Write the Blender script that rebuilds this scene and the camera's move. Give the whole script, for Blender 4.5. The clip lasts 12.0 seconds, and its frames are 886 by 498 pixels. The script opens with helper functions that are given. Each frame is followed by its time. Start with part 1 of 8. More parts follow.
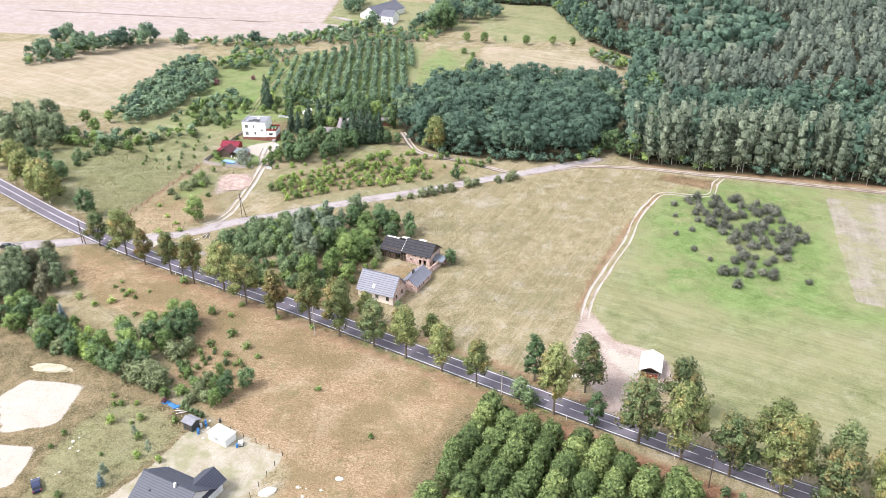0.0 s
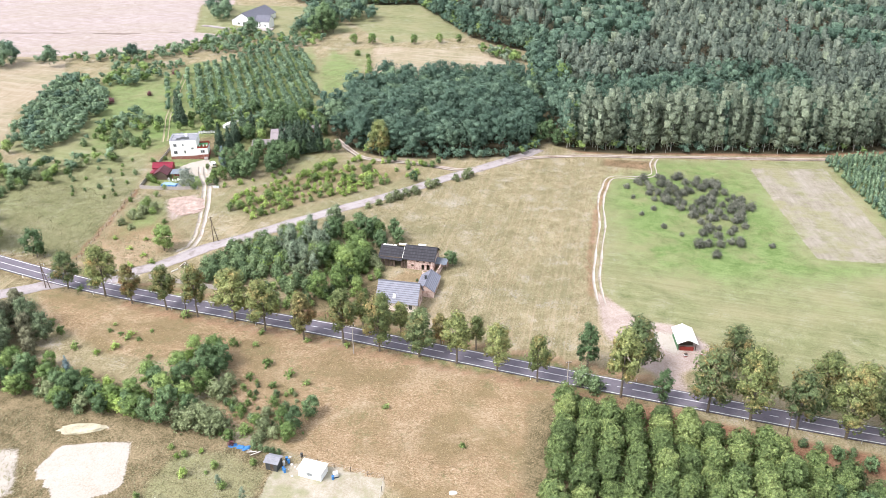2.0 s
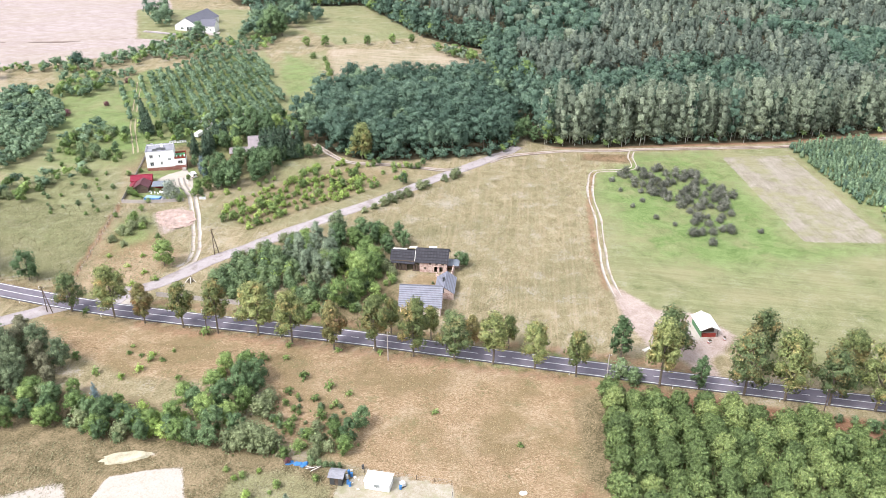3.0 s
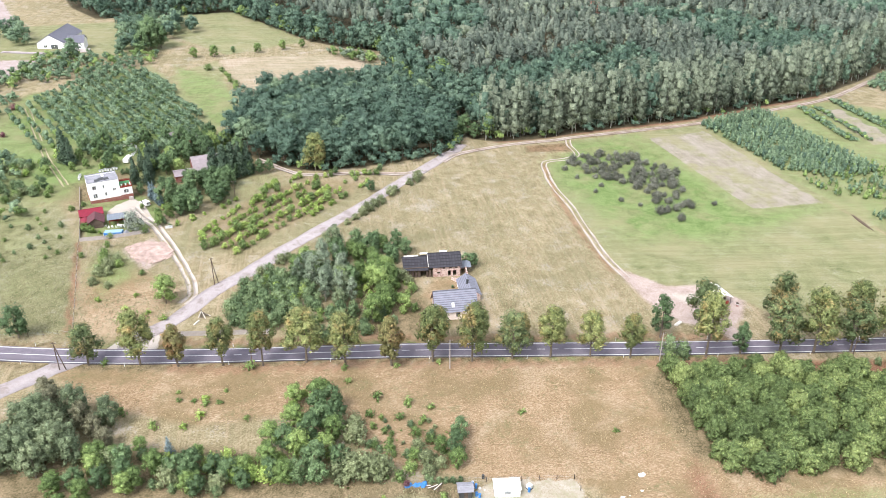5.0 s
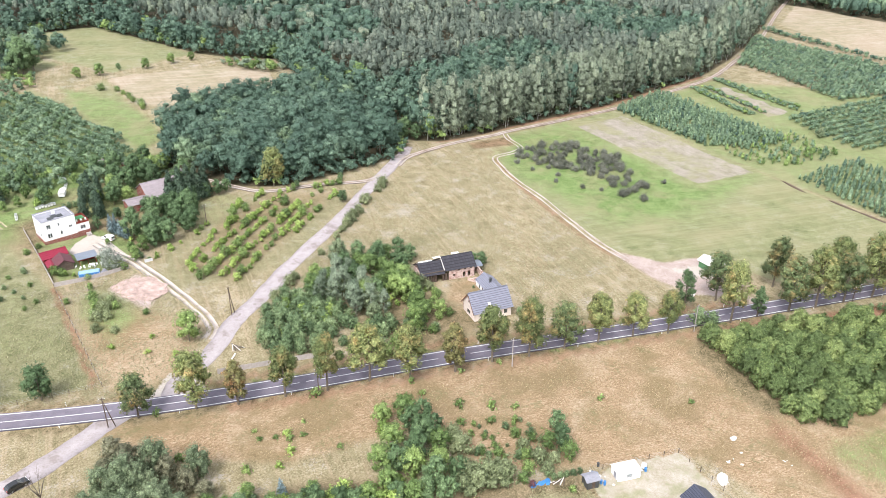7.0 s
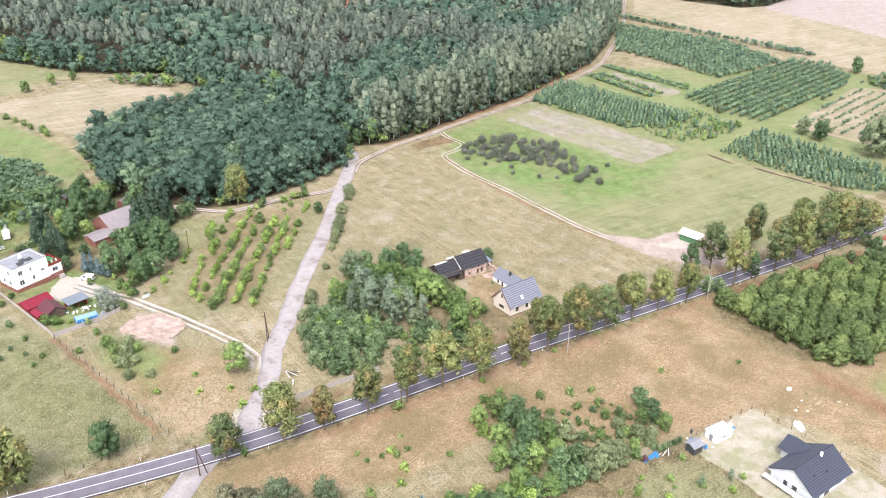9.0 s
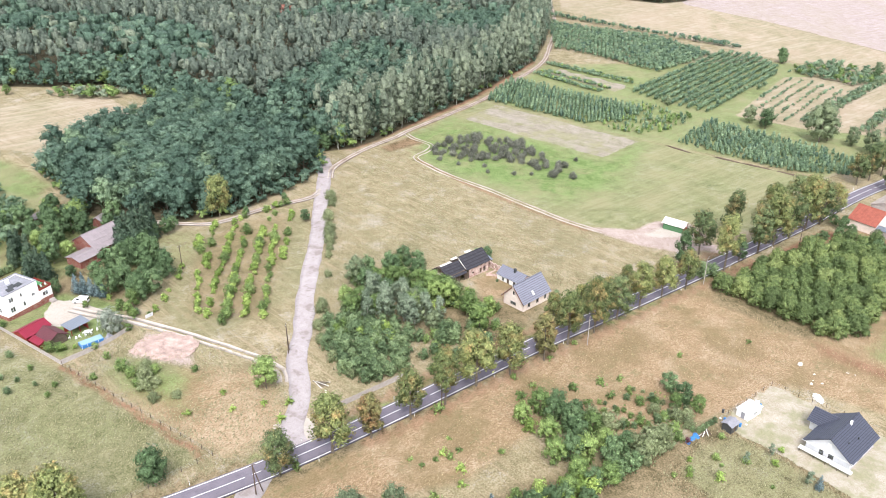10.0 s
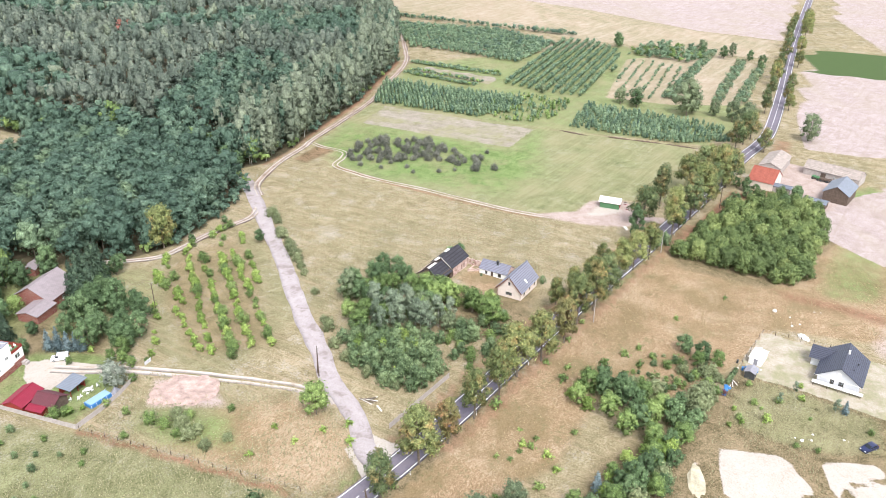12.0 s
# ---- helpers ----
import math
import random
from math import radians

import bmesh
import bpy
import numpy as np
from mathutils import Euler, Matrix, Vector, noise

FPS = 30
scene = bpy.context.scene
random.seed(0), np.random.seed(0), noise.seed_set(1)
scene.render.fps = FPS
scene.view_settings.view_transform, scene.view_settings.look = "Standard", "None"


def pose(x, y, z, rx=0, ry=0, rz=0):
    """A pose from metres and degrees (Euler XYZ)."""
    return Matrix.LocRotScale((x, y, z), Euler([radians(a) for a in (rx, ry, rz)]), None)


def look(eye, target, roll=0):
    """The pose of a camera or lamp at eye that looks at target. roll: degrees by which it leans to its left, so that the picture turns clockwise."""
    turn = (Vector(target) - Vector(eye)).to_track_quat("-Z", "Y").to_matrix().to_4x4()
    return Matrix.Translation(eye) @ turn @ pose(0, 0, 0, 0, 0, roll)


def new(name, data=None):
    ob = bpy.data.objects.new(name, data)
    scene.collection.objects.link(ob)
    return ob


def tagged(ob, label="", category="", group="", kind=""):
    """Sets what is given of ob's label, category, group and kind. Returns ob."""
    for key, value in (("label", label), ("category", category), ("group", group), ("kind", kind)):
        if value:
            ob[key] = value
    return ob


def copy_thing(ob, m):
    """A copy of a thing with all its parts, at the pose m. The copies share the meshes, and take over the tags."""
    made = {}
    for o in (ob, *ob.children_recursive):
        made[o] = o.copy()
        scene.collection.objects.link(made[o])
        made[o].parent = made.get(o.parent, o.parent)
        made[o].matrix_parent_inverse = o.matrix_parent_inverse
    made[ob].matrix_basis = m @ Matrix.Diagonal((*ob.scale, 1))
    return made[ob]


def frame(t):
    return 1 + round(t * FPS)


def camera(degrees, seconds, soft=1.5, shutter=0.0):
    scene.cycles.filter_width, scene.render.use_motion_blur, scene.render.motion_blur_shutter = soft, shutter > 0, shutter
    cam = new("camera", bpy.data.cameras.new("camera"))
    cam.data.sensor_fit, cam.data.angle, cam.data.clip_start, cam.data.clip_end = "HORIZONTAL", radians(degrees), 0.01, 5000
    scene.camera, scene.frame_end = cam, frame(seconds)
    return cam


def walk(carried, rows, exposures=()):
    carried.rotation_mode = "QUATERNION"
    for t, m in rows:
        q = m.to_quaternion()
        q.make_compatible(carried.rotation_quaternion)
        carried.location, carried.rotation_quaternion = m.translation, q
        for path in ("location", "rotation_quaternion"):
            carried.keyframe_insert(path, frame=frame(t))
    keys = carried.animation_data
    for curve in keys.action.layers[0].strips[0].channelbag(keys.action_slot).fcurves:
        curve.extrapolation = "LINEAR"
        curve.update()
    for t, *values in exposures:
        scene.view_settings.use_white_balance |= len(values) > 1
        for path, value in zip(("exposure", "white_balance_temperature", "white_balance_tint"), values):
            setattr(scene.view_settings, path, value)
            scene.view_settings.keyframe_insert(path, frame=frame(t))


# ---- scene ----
cam = camera(57.4, 12.0, soft=0.58)
PATH = [
    (0, (4.04, 21.15, 119.15), (-4.06, 109.89, 73.76), -0.4),
    (0.5, (-9.51, 21.09, 119.15), (-12.56, 110.09, 73.65), -0.3),
    (1, (-23.08, 21.43, 119.2), (-20.53, 110.45, 73.72), -0.3),
    (1.5, (-36.71, 22.6, 119.27), (-28.26, 111.27, 73.81), -0.2),
    (2, (-50.47, 24.75, 119.38), (-36.62, 112.72, 73.89), -0.1),
    (2.5, (-64.31, 27.82, 119.54), (-45.76, 114.88, 73.98), -0.1),
    (3, (-78.0, 31.78, 119.72), (-54.25, 117.55, 74.11), -0.0),
    (5, (-129.4, 54.29, 120.97), (-85.71, 131.68, 75.13), -0.0),
    (5.5, (-141.15, 61.59, 121.06), (-92.93, 136.26, 75.25), -0.0),
    (6, (-152.38, 69.63, 121.13), (-99.83, 141.33, 75.33), -0.1),
    (6.5, (-163.18, 78.38, 121.19), (-106.42, 146.79, 75.38), -0.0),
    (7, (-173.49, 87.73, 121.27), (-112.69, 152.58, 75.47), -0.0),
    (9, (-209.77, 130.22, 121.94), (-135.25, 178.63, 76.08), 0.0),
    (9.5, (-217.24, 142.08, 122.02), (-139.89, 185.93, 76.27), 0.1),
    (10, (-223.92, 154.23, 122.19), (-143.93, 193.08, 76.45), 0.1),
    (10.5, (-229.76, 166.71, 122.45), (-147.29, 200.0, 76.72), 0.0),
    (11, (-234.69, 179.45, 122.78), (-150.21, 207.14, 76.99), -0.0),
    (11.5, (-238.81, 192.54, 123.06), (-152.61, 214.24, 77.26), -0.0),
    (12, (-242.45, 205.85, 123.25), (-154.88, 221.4, 77.54), -0.0),
]
walk(cam, [(t, look(eye, target, roll)) for t, eye, target, roll in PATH], exposures=[(0.0, 1.33, 6430, 11), (12.0, 1.33, 6430, 11)])

# ---- overcast daylight ----
SUN_ELEV, SUN_TURN = 52.0, 245.0
world = bpy.data.worlds.new("overcast_sky")
scene.world = world
world.use_nodes = True
wn, wl = world.node_tree.nodes, world.node_tree.links
sky = wn.new("ShaderNodeTexSky")
sky.sky_type, sky.sun_disc = "NISHITA", False
sky.sun_elevation, sky.sun_rotation = radians(SUN_ELEV), radians(SUN_TURN)
sky.dust_density, sky.air_density = 1.5, 1.0
grey = wn.new("ShaderNodeHueSaturation")
grey.inputs["Saturation"].default_value = 0.25
wl.new(sky.outputs["Color"], grey.inputs["Color"])
wl.new(grey.outputs["Color"], wn["Background"].inputs["Color"])
wn["Background"].inputs["Strength"].default_value = 0.15
sun = new("sun", bpy.data.lights.new("sun", "SUN"))
sun.data.energy, sun.data.angle, sun.data.color = 1.5, radians(20), (1.0, 0.97, 0.93)
sun.matrix_world = look((math.sin(radians(SUN_TURN)) * math.cos(radians(SUN_ELEV)) * 100,
                         math.cos(radians(SUN_TURN)) * math.cos(radians(SUN_ELEV)) * 100,
                         math.sin(radians(SUN_ELEV)) * 100), (0, 0, 0))


# ---- the lie of the land ----
def gz(x, y):
    """Height of the ground: a plain that falls gently to the east, with a shallow hollow in the mown meadow."""
    hollow = 2.3 * math.exp(-((x - 105) / 48) ** 2 - ((y - 245) / 48) ** 2)
    return -2.25 - 0.0272 * min(max(x, -600), 750) + 0.0140 * min(max(y, -200), 950) - hollow


def gzn(x, y):
    hollow = 2.3 * np.exp(-((x - 105) / 48) ** 2 - ((y - 245) / 48) ** 2)
    return -2.25 - 0.0272 * np.clip(x, -600, 750) + 0.0140 * np.clip(y, -200, 950) - hollow


# ---- material helpers ----
class Nodes:
    """Short ways to write a node material."""

    def __init__(self, name, rough=0.8, metal=0.0, spec=0.3):
        self.mat = bpy.data.materials.new(name)
        self.mat.use_nodes = True
        self.t = self.mat.node_tree
        self.bsdf = self.t.nodes["Principled BSDF"]
        self.bsdf.inputs["Roughness"].default_value = rough
        self.bsdf.inputs["Metallic"].default_value = metal
        self.bsdf.inputs["Specular IOR Level"].default_value = spec

    def put(self, socket, v):
        if hasattr(v, "is_linked"):
            self.t.links.new(v, socket)
        elif isinstance(v, tuple) and len(v) == 3 and socket.type == "RGBA":
            socket.default_value = (*v, 1)
        else:
            socket.default_value = v

    def coords(self, kind="Object"):
        return self.t.nodes.new("ShaderNodeTexCoord").outputs[kind]

    def place(self):
        return self.t.nodes.new("ShaderNodeNewGeometry").outputs["Position"]

    def scaled(self, v, s, turn=0.0):
        n = self.t.nodes.new("ShaderNodeMapping")
        n.vector_type = "TEXTURE"
        n.inputs["Scale"].default_value = tuple(1 / k for k in s)
        n.inputs["Rotation"].default_value = (0, 0, radians(turn))
        self.put(n.inputs["Vector"], v)
        return n.outputs[0]

    def noise(self, v, scale, detail=4.0, rough=0.6, warp=0.0):
        n = self.t.nodes.new("ShaderNodeTexNoise")
        n.inputs["Scale"].default_value, n.inputs["Detail"].default_value = scale, detail
        n.inputs["Roughness"].default_value, n.inputs["Distortion"].default_value = rough, warp
        self.put(n.inputs["Vector"], v)
        return n.outputs["Fac"]

    def island(self):
        return self.t.nodes.new("ShaderNodeNewGeometry").outputs["Random Per Island"]

    def each(self):
        return self.t.nodes.new("ShaderNodeObjectInfo").outputs["Random"]

    def attr(self, name):
        n = self.t.nodes.new("ShaderNodeAttribute")
        n.attribute_name = name
        return n.outputs["Fac"]

    def ramp(self, fac, *stops):
        n = self.t.nodes.new("ShaderNodeValToRGB")
        el = n.color_ramp.elements
        while len(el) < len(stops):
            el.new(0.5)
        for e, (p, c) in zip(el, stops):
            e.position, e.color = p, (*c, 1) if isinstance(c, tuple) else (c, c, c, 1)
        self.put(n.inputs[0], fac)
        return n.outputs[0]

    def mix(self, fac, a, b, mode="MIX"):
        n = self.t.nodes.new("ShaderNodeMix")
        n.data_type, n.blend_type = "RGBA", mode
        self.put(n.inputs[0], fac), self.put(n.inputs[6], a), self.put(n.inputs[7], b)
        return n.outputs[2]

    def math(self, op, a, b=0.0, clamp=False):
        n = self.t.nodes.new("ShaderNodeMath")
        n.operation, n.use_clamp = op, clamp
        self.put(n.inputs[0], a), self.put(n.inputs[1], b)
        return n.outputs[0]

    def base(self, c):
        self.put(self.bsdf.inputs["Base Color"], c)
        return self

    def bump(self, h, strength=0.5, dist=0.1):
        n = self.t.nodes.new("ShaderNodeBump")
        n.inputs["Strength"].default_value, n.inputs["Distance"].default_value = strength, dist
        self.put(n.inputs["Height"], h)
        self.t.links.new(n.outputs[0], self.bsdf.inputs["Normal"])
        return self


def plain(name, colour, rough=0.7, metal=0.0, vary=0.12, scale=2.0, spec=0.3):
    """A surface of one colour with blotches and grain."""
    m = Nodes(name, rough, metal, spec)
    c = m.coords()
    big, fine = m.noise(c, scale), m.noise(c, scale * 9)
    dark = tuple(v * (1 - 2 * vary) for v in colour)
    light = tuple(min(1, v * (1 + vary)) for v in colour)
    col = m.ramp(m.math("ADD", m.math("MULTIPLY", big, 0.65), m.math("MULTIPLY", fine, 0.35)), (0.3, dark), (0.7, light))
    m.base(col).bump(fine, 0.25, 0.02)
    return m.mat


def leafy(name, dark, mid, light, dry=None, spread=0.35):
    """Foliage: colour differs from clump to clump and from tree to tree."""
    m = Nodes(name, 0.65, 0, 0.25)
    p = m.place()
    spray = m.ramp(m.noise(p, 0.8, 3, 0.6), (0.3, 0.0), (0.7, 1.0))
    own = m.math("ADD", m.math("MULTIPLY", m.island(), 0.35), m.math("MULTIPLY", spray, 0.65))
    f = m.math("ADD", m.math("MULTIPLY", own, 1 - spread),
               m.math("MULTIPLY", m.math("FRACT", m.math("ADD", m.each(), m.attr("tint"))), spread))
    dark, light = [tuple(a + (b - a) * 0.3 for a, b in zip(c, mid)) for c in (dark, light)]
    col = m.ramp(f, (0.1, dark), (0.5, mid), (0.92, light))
    if dry:
        part_dry = m.ramp(m.noise(p, 0.22, 3), (0.49, 0.0), (0.63, 1.0))
        col = m.mix(m.math("MULTIPLY", part_dry, spray), col, dry)
    # fine speckle puts shaded gaps and lit leaf tips into the colour
    shade_speck = m.math("ADD", m.math("MULTIPLY", m.noise(p, 2.6, 3, 0.7), 0.5), m.math("MULTIPLY", m.noise(p, 6.5, 3, 0.8), 0.5))
    shade_speck = m.ramp(shade_speck, (0.36, 0.3), (0.5, 0.9), (0.64, 1.9))
    col = m.mix(1.0, col, shade_speck, "MULTIPLY")
    m.base(col)
    through_leaf = m.t.nodes.new("ShaderNodeBsdfTranslucent")
    both = m.t.nodes.new("ShaderNodeMixShader")
    both.inputs[0].default_value = 0.25
    m.put(through_leaf.inputs["Color"], col)
    m.t.links.new(m.bsdf.outputs[0], both.inputs[1])
    m.t.links.new(through_leaf.outputs[0], both.inputs[2])
    gaps = m.ramp(m.noise(m.place(), 3.4, 3, 0.7), (0.41, 0.0), (0.45, 1.0))
    clear = m.t.nodes.new("ShaderNodeBsdfTransparent")
    whole = m.t.nodes.new("ShaderNodeMixShader")
    m.put(whole.inputs[0], gaps)
    m.t.links.new(clear.outputs[0], whole.inputs[1])
    m.t.links.new(both.outputs[0], whole.inputs[2])
    m.t.links.new(whole.outputs[0], m.t.nodes["Material Output"].inputs["Surface"])
    return m.mat


def tone(r, g, b):
    """A colour given as it looks on a screen, as a linear one."""
    c = [((v / 255 + 0.055) / 1.055) ** 2.4 for v in (r, g, b)]
    mean = sum(c) / 3
    c = [v + (mean - v) * 0.28 for v in c]
    return c[0] * 0.69, c[1] * 0.665, c[2] * 0.735


def leaf(r, g, b, k=1.58):
    """A leaf's own colour, from how it looks in the shade of its neighbours."""
    c = [k * ((v / 255 + 0.055) / 1.055) ** 2.4 for v in (r, g, b)]
    mean = sum(c) / 3
    c = [v + (mean - v) * 0.16 for v in c]
    return c[0], c[1], c[2] * 1.15


# ---- mesh helpers ----
def np_mesh(name, verts, faces, mats, slots=None, attrs=(), normals=None):
    """A mesh from arrays: faces is an (n, 3) or (n, 4) array."""
    me = bpy.data.meshes.new(name)
    n, k = faces.shape
    me.vertices.add(len(verts)), me.loops.add(n * k), me.polygons.add(n)
    me.vertices.foreach_set("co", np.asarray(verts, np.float32).ravel())
    me.loops.foreach_set("vertex_index", np.asarray(faces, np.int32).ravel())
    me.polygons.foreach_set("loop_start", np.arange(0, n * k, k, dtype=np.int32))
    for m in mats if isinstance(mats, (list, tuple)) else [mats]:
        me.materials.append(m)
    if slots is not None:
        me.polygons.foreach_set("material_index", np.asarray(slots, np.int32))
    for key, values in attrs:
        a = me.attributes.new(key, "FLOAT", "POINT")
        a.data.foreach_set("value", np.asarray(values, np.float32))
    if normals is not None:
        a = me.attributes.new("custom_normal", "FLOAT_VECTOR", "POINT")
        a.data.foreach_set("vector", np.asarray(normals, np.float32).ravel())
    me.update(calc_edges=True)
    return me


def part(name, bm, material, parent, label=""):
    """Links a bmesh as one mesh object under a thing or a part."""
    me = bpy.data.meshes.new(name)
    bm.to_mesh(me)
    bm.free()
    for m in material if isinstance(material, (list, tuple)) else [material]:
        me.materials.append(m)
    ob = new(name, me)
    if parent:
        ob.parent = parent
    return tagged(ob, label)


def thing(name, x, y, turn, label, category, group="", kind="", up=0.0):
    """An Empty at the base of a thing, on the ground."""
    ob = new(name)
    ob.matrix_world = pose(x, y, gz(x, y) + up, 0, 0, turn)
    return tagged(ob, label, category, group, kind)


def inside(poly, x, y):
    """Which of the points lie in the polygon."""
    r = np.zeros(np.shape(x), bool)
    for (ax, ay), (bx, by) in zip(poly, poly[1:] + poly[:1]):
        with np.errstate(divide="ignore", invalid="ignore"):
            r ^= ((ay > y) != (by > y)) & (x < (bx - ax) * (y - ay) / (by - ay + 1e-9) + ax)
    return r


def edge_distance(poly, x, y, closed=True):
    """Distance from points to the line through poly."""
    d = np.full(np.shape(x), 1e9)
    for (ax, ay), (bx, by) in zip(poly, poly[1:] + (poly[:1] if closed else [])):
        ux, uy = bx - ax, by - ay
        k = np.clip(((x - ax) * ux + (y - ay) * uy) / (ux * ux + uy * uy + 1e-9), 0, 1)
        d = np.minimum(d, np.hypot(x - ax - k * ux, y - ay - k * uy))
    return d


def smooth_line(pts, step=2.0):
    """A gently curved line through plan points, sampled every step metres."""
    p = [Vector((*q, 0)) for q in pts]
    p = [2 * p[0] - p[1]] + p + [2 * p[-1] - p[-2]]
    out = []
    for i in range(1, len(p) - 2):
        n = max(1, int((p[i + 1] - p[i]).length / step))
        for j in range(n):
            t = j / n
            a, b, c, d = p[i - 1], p[i], p[i + 1], p[i + 2]
            q = 0.5 * (2 * b + (c - a) * t + (2 * a - 5 * b + 4 * c - d) * t * t + (3 * b - a - 3 * c + d) * t ** 3)
            out.append((q.x, q.y))
    return out + [tuple(pts[-1])]


def strip(name, pts, width, up, material, parent=None, offset=0.0, ragged=0.0, thick=0.0, cross=0.0, seed=1):
    """A band laid along a line on the ground; ragged: how much its edges wander; cross: camber."""
    rng = np.random.default_rng(seed)
    p = np.array(pts)
    d = np.gradient(p, axis=0)
    d /= np.linalg.norm(d, axis=1)[:, None]
    nrm = np.stack([-d[:, 1], d[:, 0]], 1)
    w = np.full(len(p), width / 2)
    cols = (-1.0, -0.5, 0.0, 0.5, 1.0) if cross else (-1.0, 1.0)
    rows = []
    for c in cols:
        jit = rng.normal(0, ragged, len(p)) if ragged else 0
        if ragged:
            jit = np.convolve(jit, np.ones(3) / 2.0, "same")
        q = p + nrm * (offset + c * w + (jit if abs(c) == 1 else 0))[:, None]
        z = gzn(q[:, 0], q[:, 1]) + up + cross * (1 - abs(c))
        rows.append(np.column_stack([q, z]))
    v = np.stack(rows, 1)
    n, k = v.shape[:2]
    ids = np.arange(n * k).reshape(n, k)
    f = np.stack([ids[:-1, :-1], ids[1:, :-1], ids[1:, 1:], ids[:-1, 1:]], -1)[..., ::-1].reshape(-1, 4)
    verts = v.reshape(-1, 3)
    if thick:
        low = verts.copy()
        low[:, 2] -= thick
        left, right = ids[:, 0], ids[:, -1]
        m = len(verts)
        side = [np.stack([e[:-1], e[1:], e[1:] + m, e[:-1] + m], -1)[:, ::s] for e, s in ((left, -1), (right, 1))]
        verts, f = np.vstack([verts, low]), np.vstack([f] + side)
    ob = new(name, np_mesh(name, verts, f, material))
    if parent:
        ob.parent = parent
    return ob


# ---- ground materials ----
def ground_material():
    m = Nodes("meadow_and_fields", 0.95, 0, 0.1)
    p = m.place()
    big = m.noise(p, 0.035, 5, 0.62)
    mid = m.noise(p, 0.22, 5, 0.65, 0.6)
    fine = m.noise(p, 2.5, 8, 0.84)
    streak = m.noise(m.scaled(p, (0.5, 1.0, 1), -24), 1.0, 8, 0.8, 3.2)
    two = m.math("ADD", m.math("MULTIPLY", mid, 0.28), m.math("MULTIPLY", fine, 0.72))
    two = m.math("ADD", m.math("MULTIPLY", m.math("SUBTRACT", two, 0.5), 2.7), 0.5)
    col = m.ramp(two, (0.26, tone(122, 112, 62)), (0.45, tone(166, 153, 98)), (0.60, tone(192, 177, 120)), (0.76, tone(218, 204, 156)))
    swath = m.noise(m.scaled(p, (0.016, 0.2, 1), 69), 1.0, 3, 0.55, 0.3)
    rut = m.noise(m.scaled(p, (0.03, 1.0, 1), 69), 1.0, 3, 0.6, 0.2)
    col = m.mix(m.ramp(swath, (0.46, 0.0), (0.6, 0.45)), col, m.ramp(fine, (0.32, tone(122, 118, 62)), (0.68, tone(186, 176, 116))))
    col = m.mix(m.ramp(rut, (0.5, 0.0), (0.62, 0.5)), col, m.ramp(fine, (0.32, tone(178, 152, 98)), (0.68, tone(222, 200, 150))))
    col = m.mix(m.ramp(big, (0.5, 0.0), (0.66, 0.4)), col, m.ramp(fine, (0.3, tone(104, 110, 56)), (0.7, tone(150, 150, 88))))

    def lay(name, under, over, soft=0.25, gain=1.6):
        edge = m.math("ADD", m.math("SUBTRACT", m.math("MULTIPLY", m.attr(name), gain), gain / 2 - 0.5), m.math("MULTIPLY", m.math("SUBTRACT", two, 0.5), 0.9))
        fac = m.ramp(edge, (0.5 - soft, 0.0), (0.5 + soft, 1.0))
        return m.mix(fac, under, over)

    pale = m.ramp(m.math("MULTIPLY", m.noise(p, 0.11, 6, 0.75), m.noise(p, 2.2, 5, 0.8)), (0.29, 0.0), (0.35, 0.6))
    col = m.mix(pale, col, tone(206, 200, 182))
    tan = m.ramp(m.math("ADD", m.math("MULTIPLY", streak, 0.78), m.math("MULTIPLY", two, 0.22)),
                 (0.32, tone(112, 90, 46)), (0.44, tone(164, 134, 80)), (0.54, tone(202, 170, 114)), (0.66, tone(240, 216, 170)))
    tan = m.mix(m.ramp(m.noise(p, 0.06, 4, 0.6), (0.46, 0.0), (0.6, 0.75)), tan, m.ramp(fine, (0.3, tone(116, 104, 54)), (0.7, tone(184, 158, 94))))
    tan = m.mix(m.ramp(m.math("MULTIPLY", m.noise(p, 0.16, 5, 0.7, 0.5), m.noise(p, 1.3, 4, 0.7)), (0.29, 0.0), (0.36, 0.7)), tan, m.ramp(fine, (0.3, tone(112, 116, 58)), (0.7, tone(164, 158, 92))))
    tan = m.mix(m.ramp(m.noise(p, 0.05, 5, 0.7, 0.8), (0.5, 0.0), (0.66, 0.6)), tan, m.ramp(streak, (0.38, tone(178, 150, 98)), (0.52, tone(216, 190, 138)), (0.64, tone(240, 222, 178))))
    lawn = m.ramp(two, (0.22, tone(102, 114, 52)), (0.5, tone(149, 158, 85)), (0.8, tone(184, 187, 118)))
    lawn = m.mix(m.ramp(m.noise(p, 0.045, 4, 0.6), (0.40, 0.0), (0.60, 0.85)), lawn, m.ramp(fine, (0.3, tone(146, 146, 82)), (0.7, tone(192, 186, 122))))
    lush = m.ramp(two, (0.22, tone(86, 124, 40)), (0.5, tone(133, 166, 70)), (0.8, tone(170, 196, 104)))
    lush = m.mix(m.ramp(m.noise(p, 0.07, 5, 0.7), (0.46, 0.0), (0.6, 0.7)), lush, lawn)
    verge = m.ramp(two, (0.26, tone(104, 110, 54)), (0.5, tone(149, 151, 88)), (0.76, tone(186, 181, 124)))
    verge = m.mix(m.math("MULTIPLY", pale, 0.7), verge, tone(210, 204, 180))
    mown = m.ramp(m.noise(m.scaled(p, (0.03, 0.8, 1), -24), 1.0, 3, 0.6), (0.42, tone(148, 152, 90)), (0.58, tone(192, 190, 134)))
    lawn = m.mix(0.2, lawn, mown)
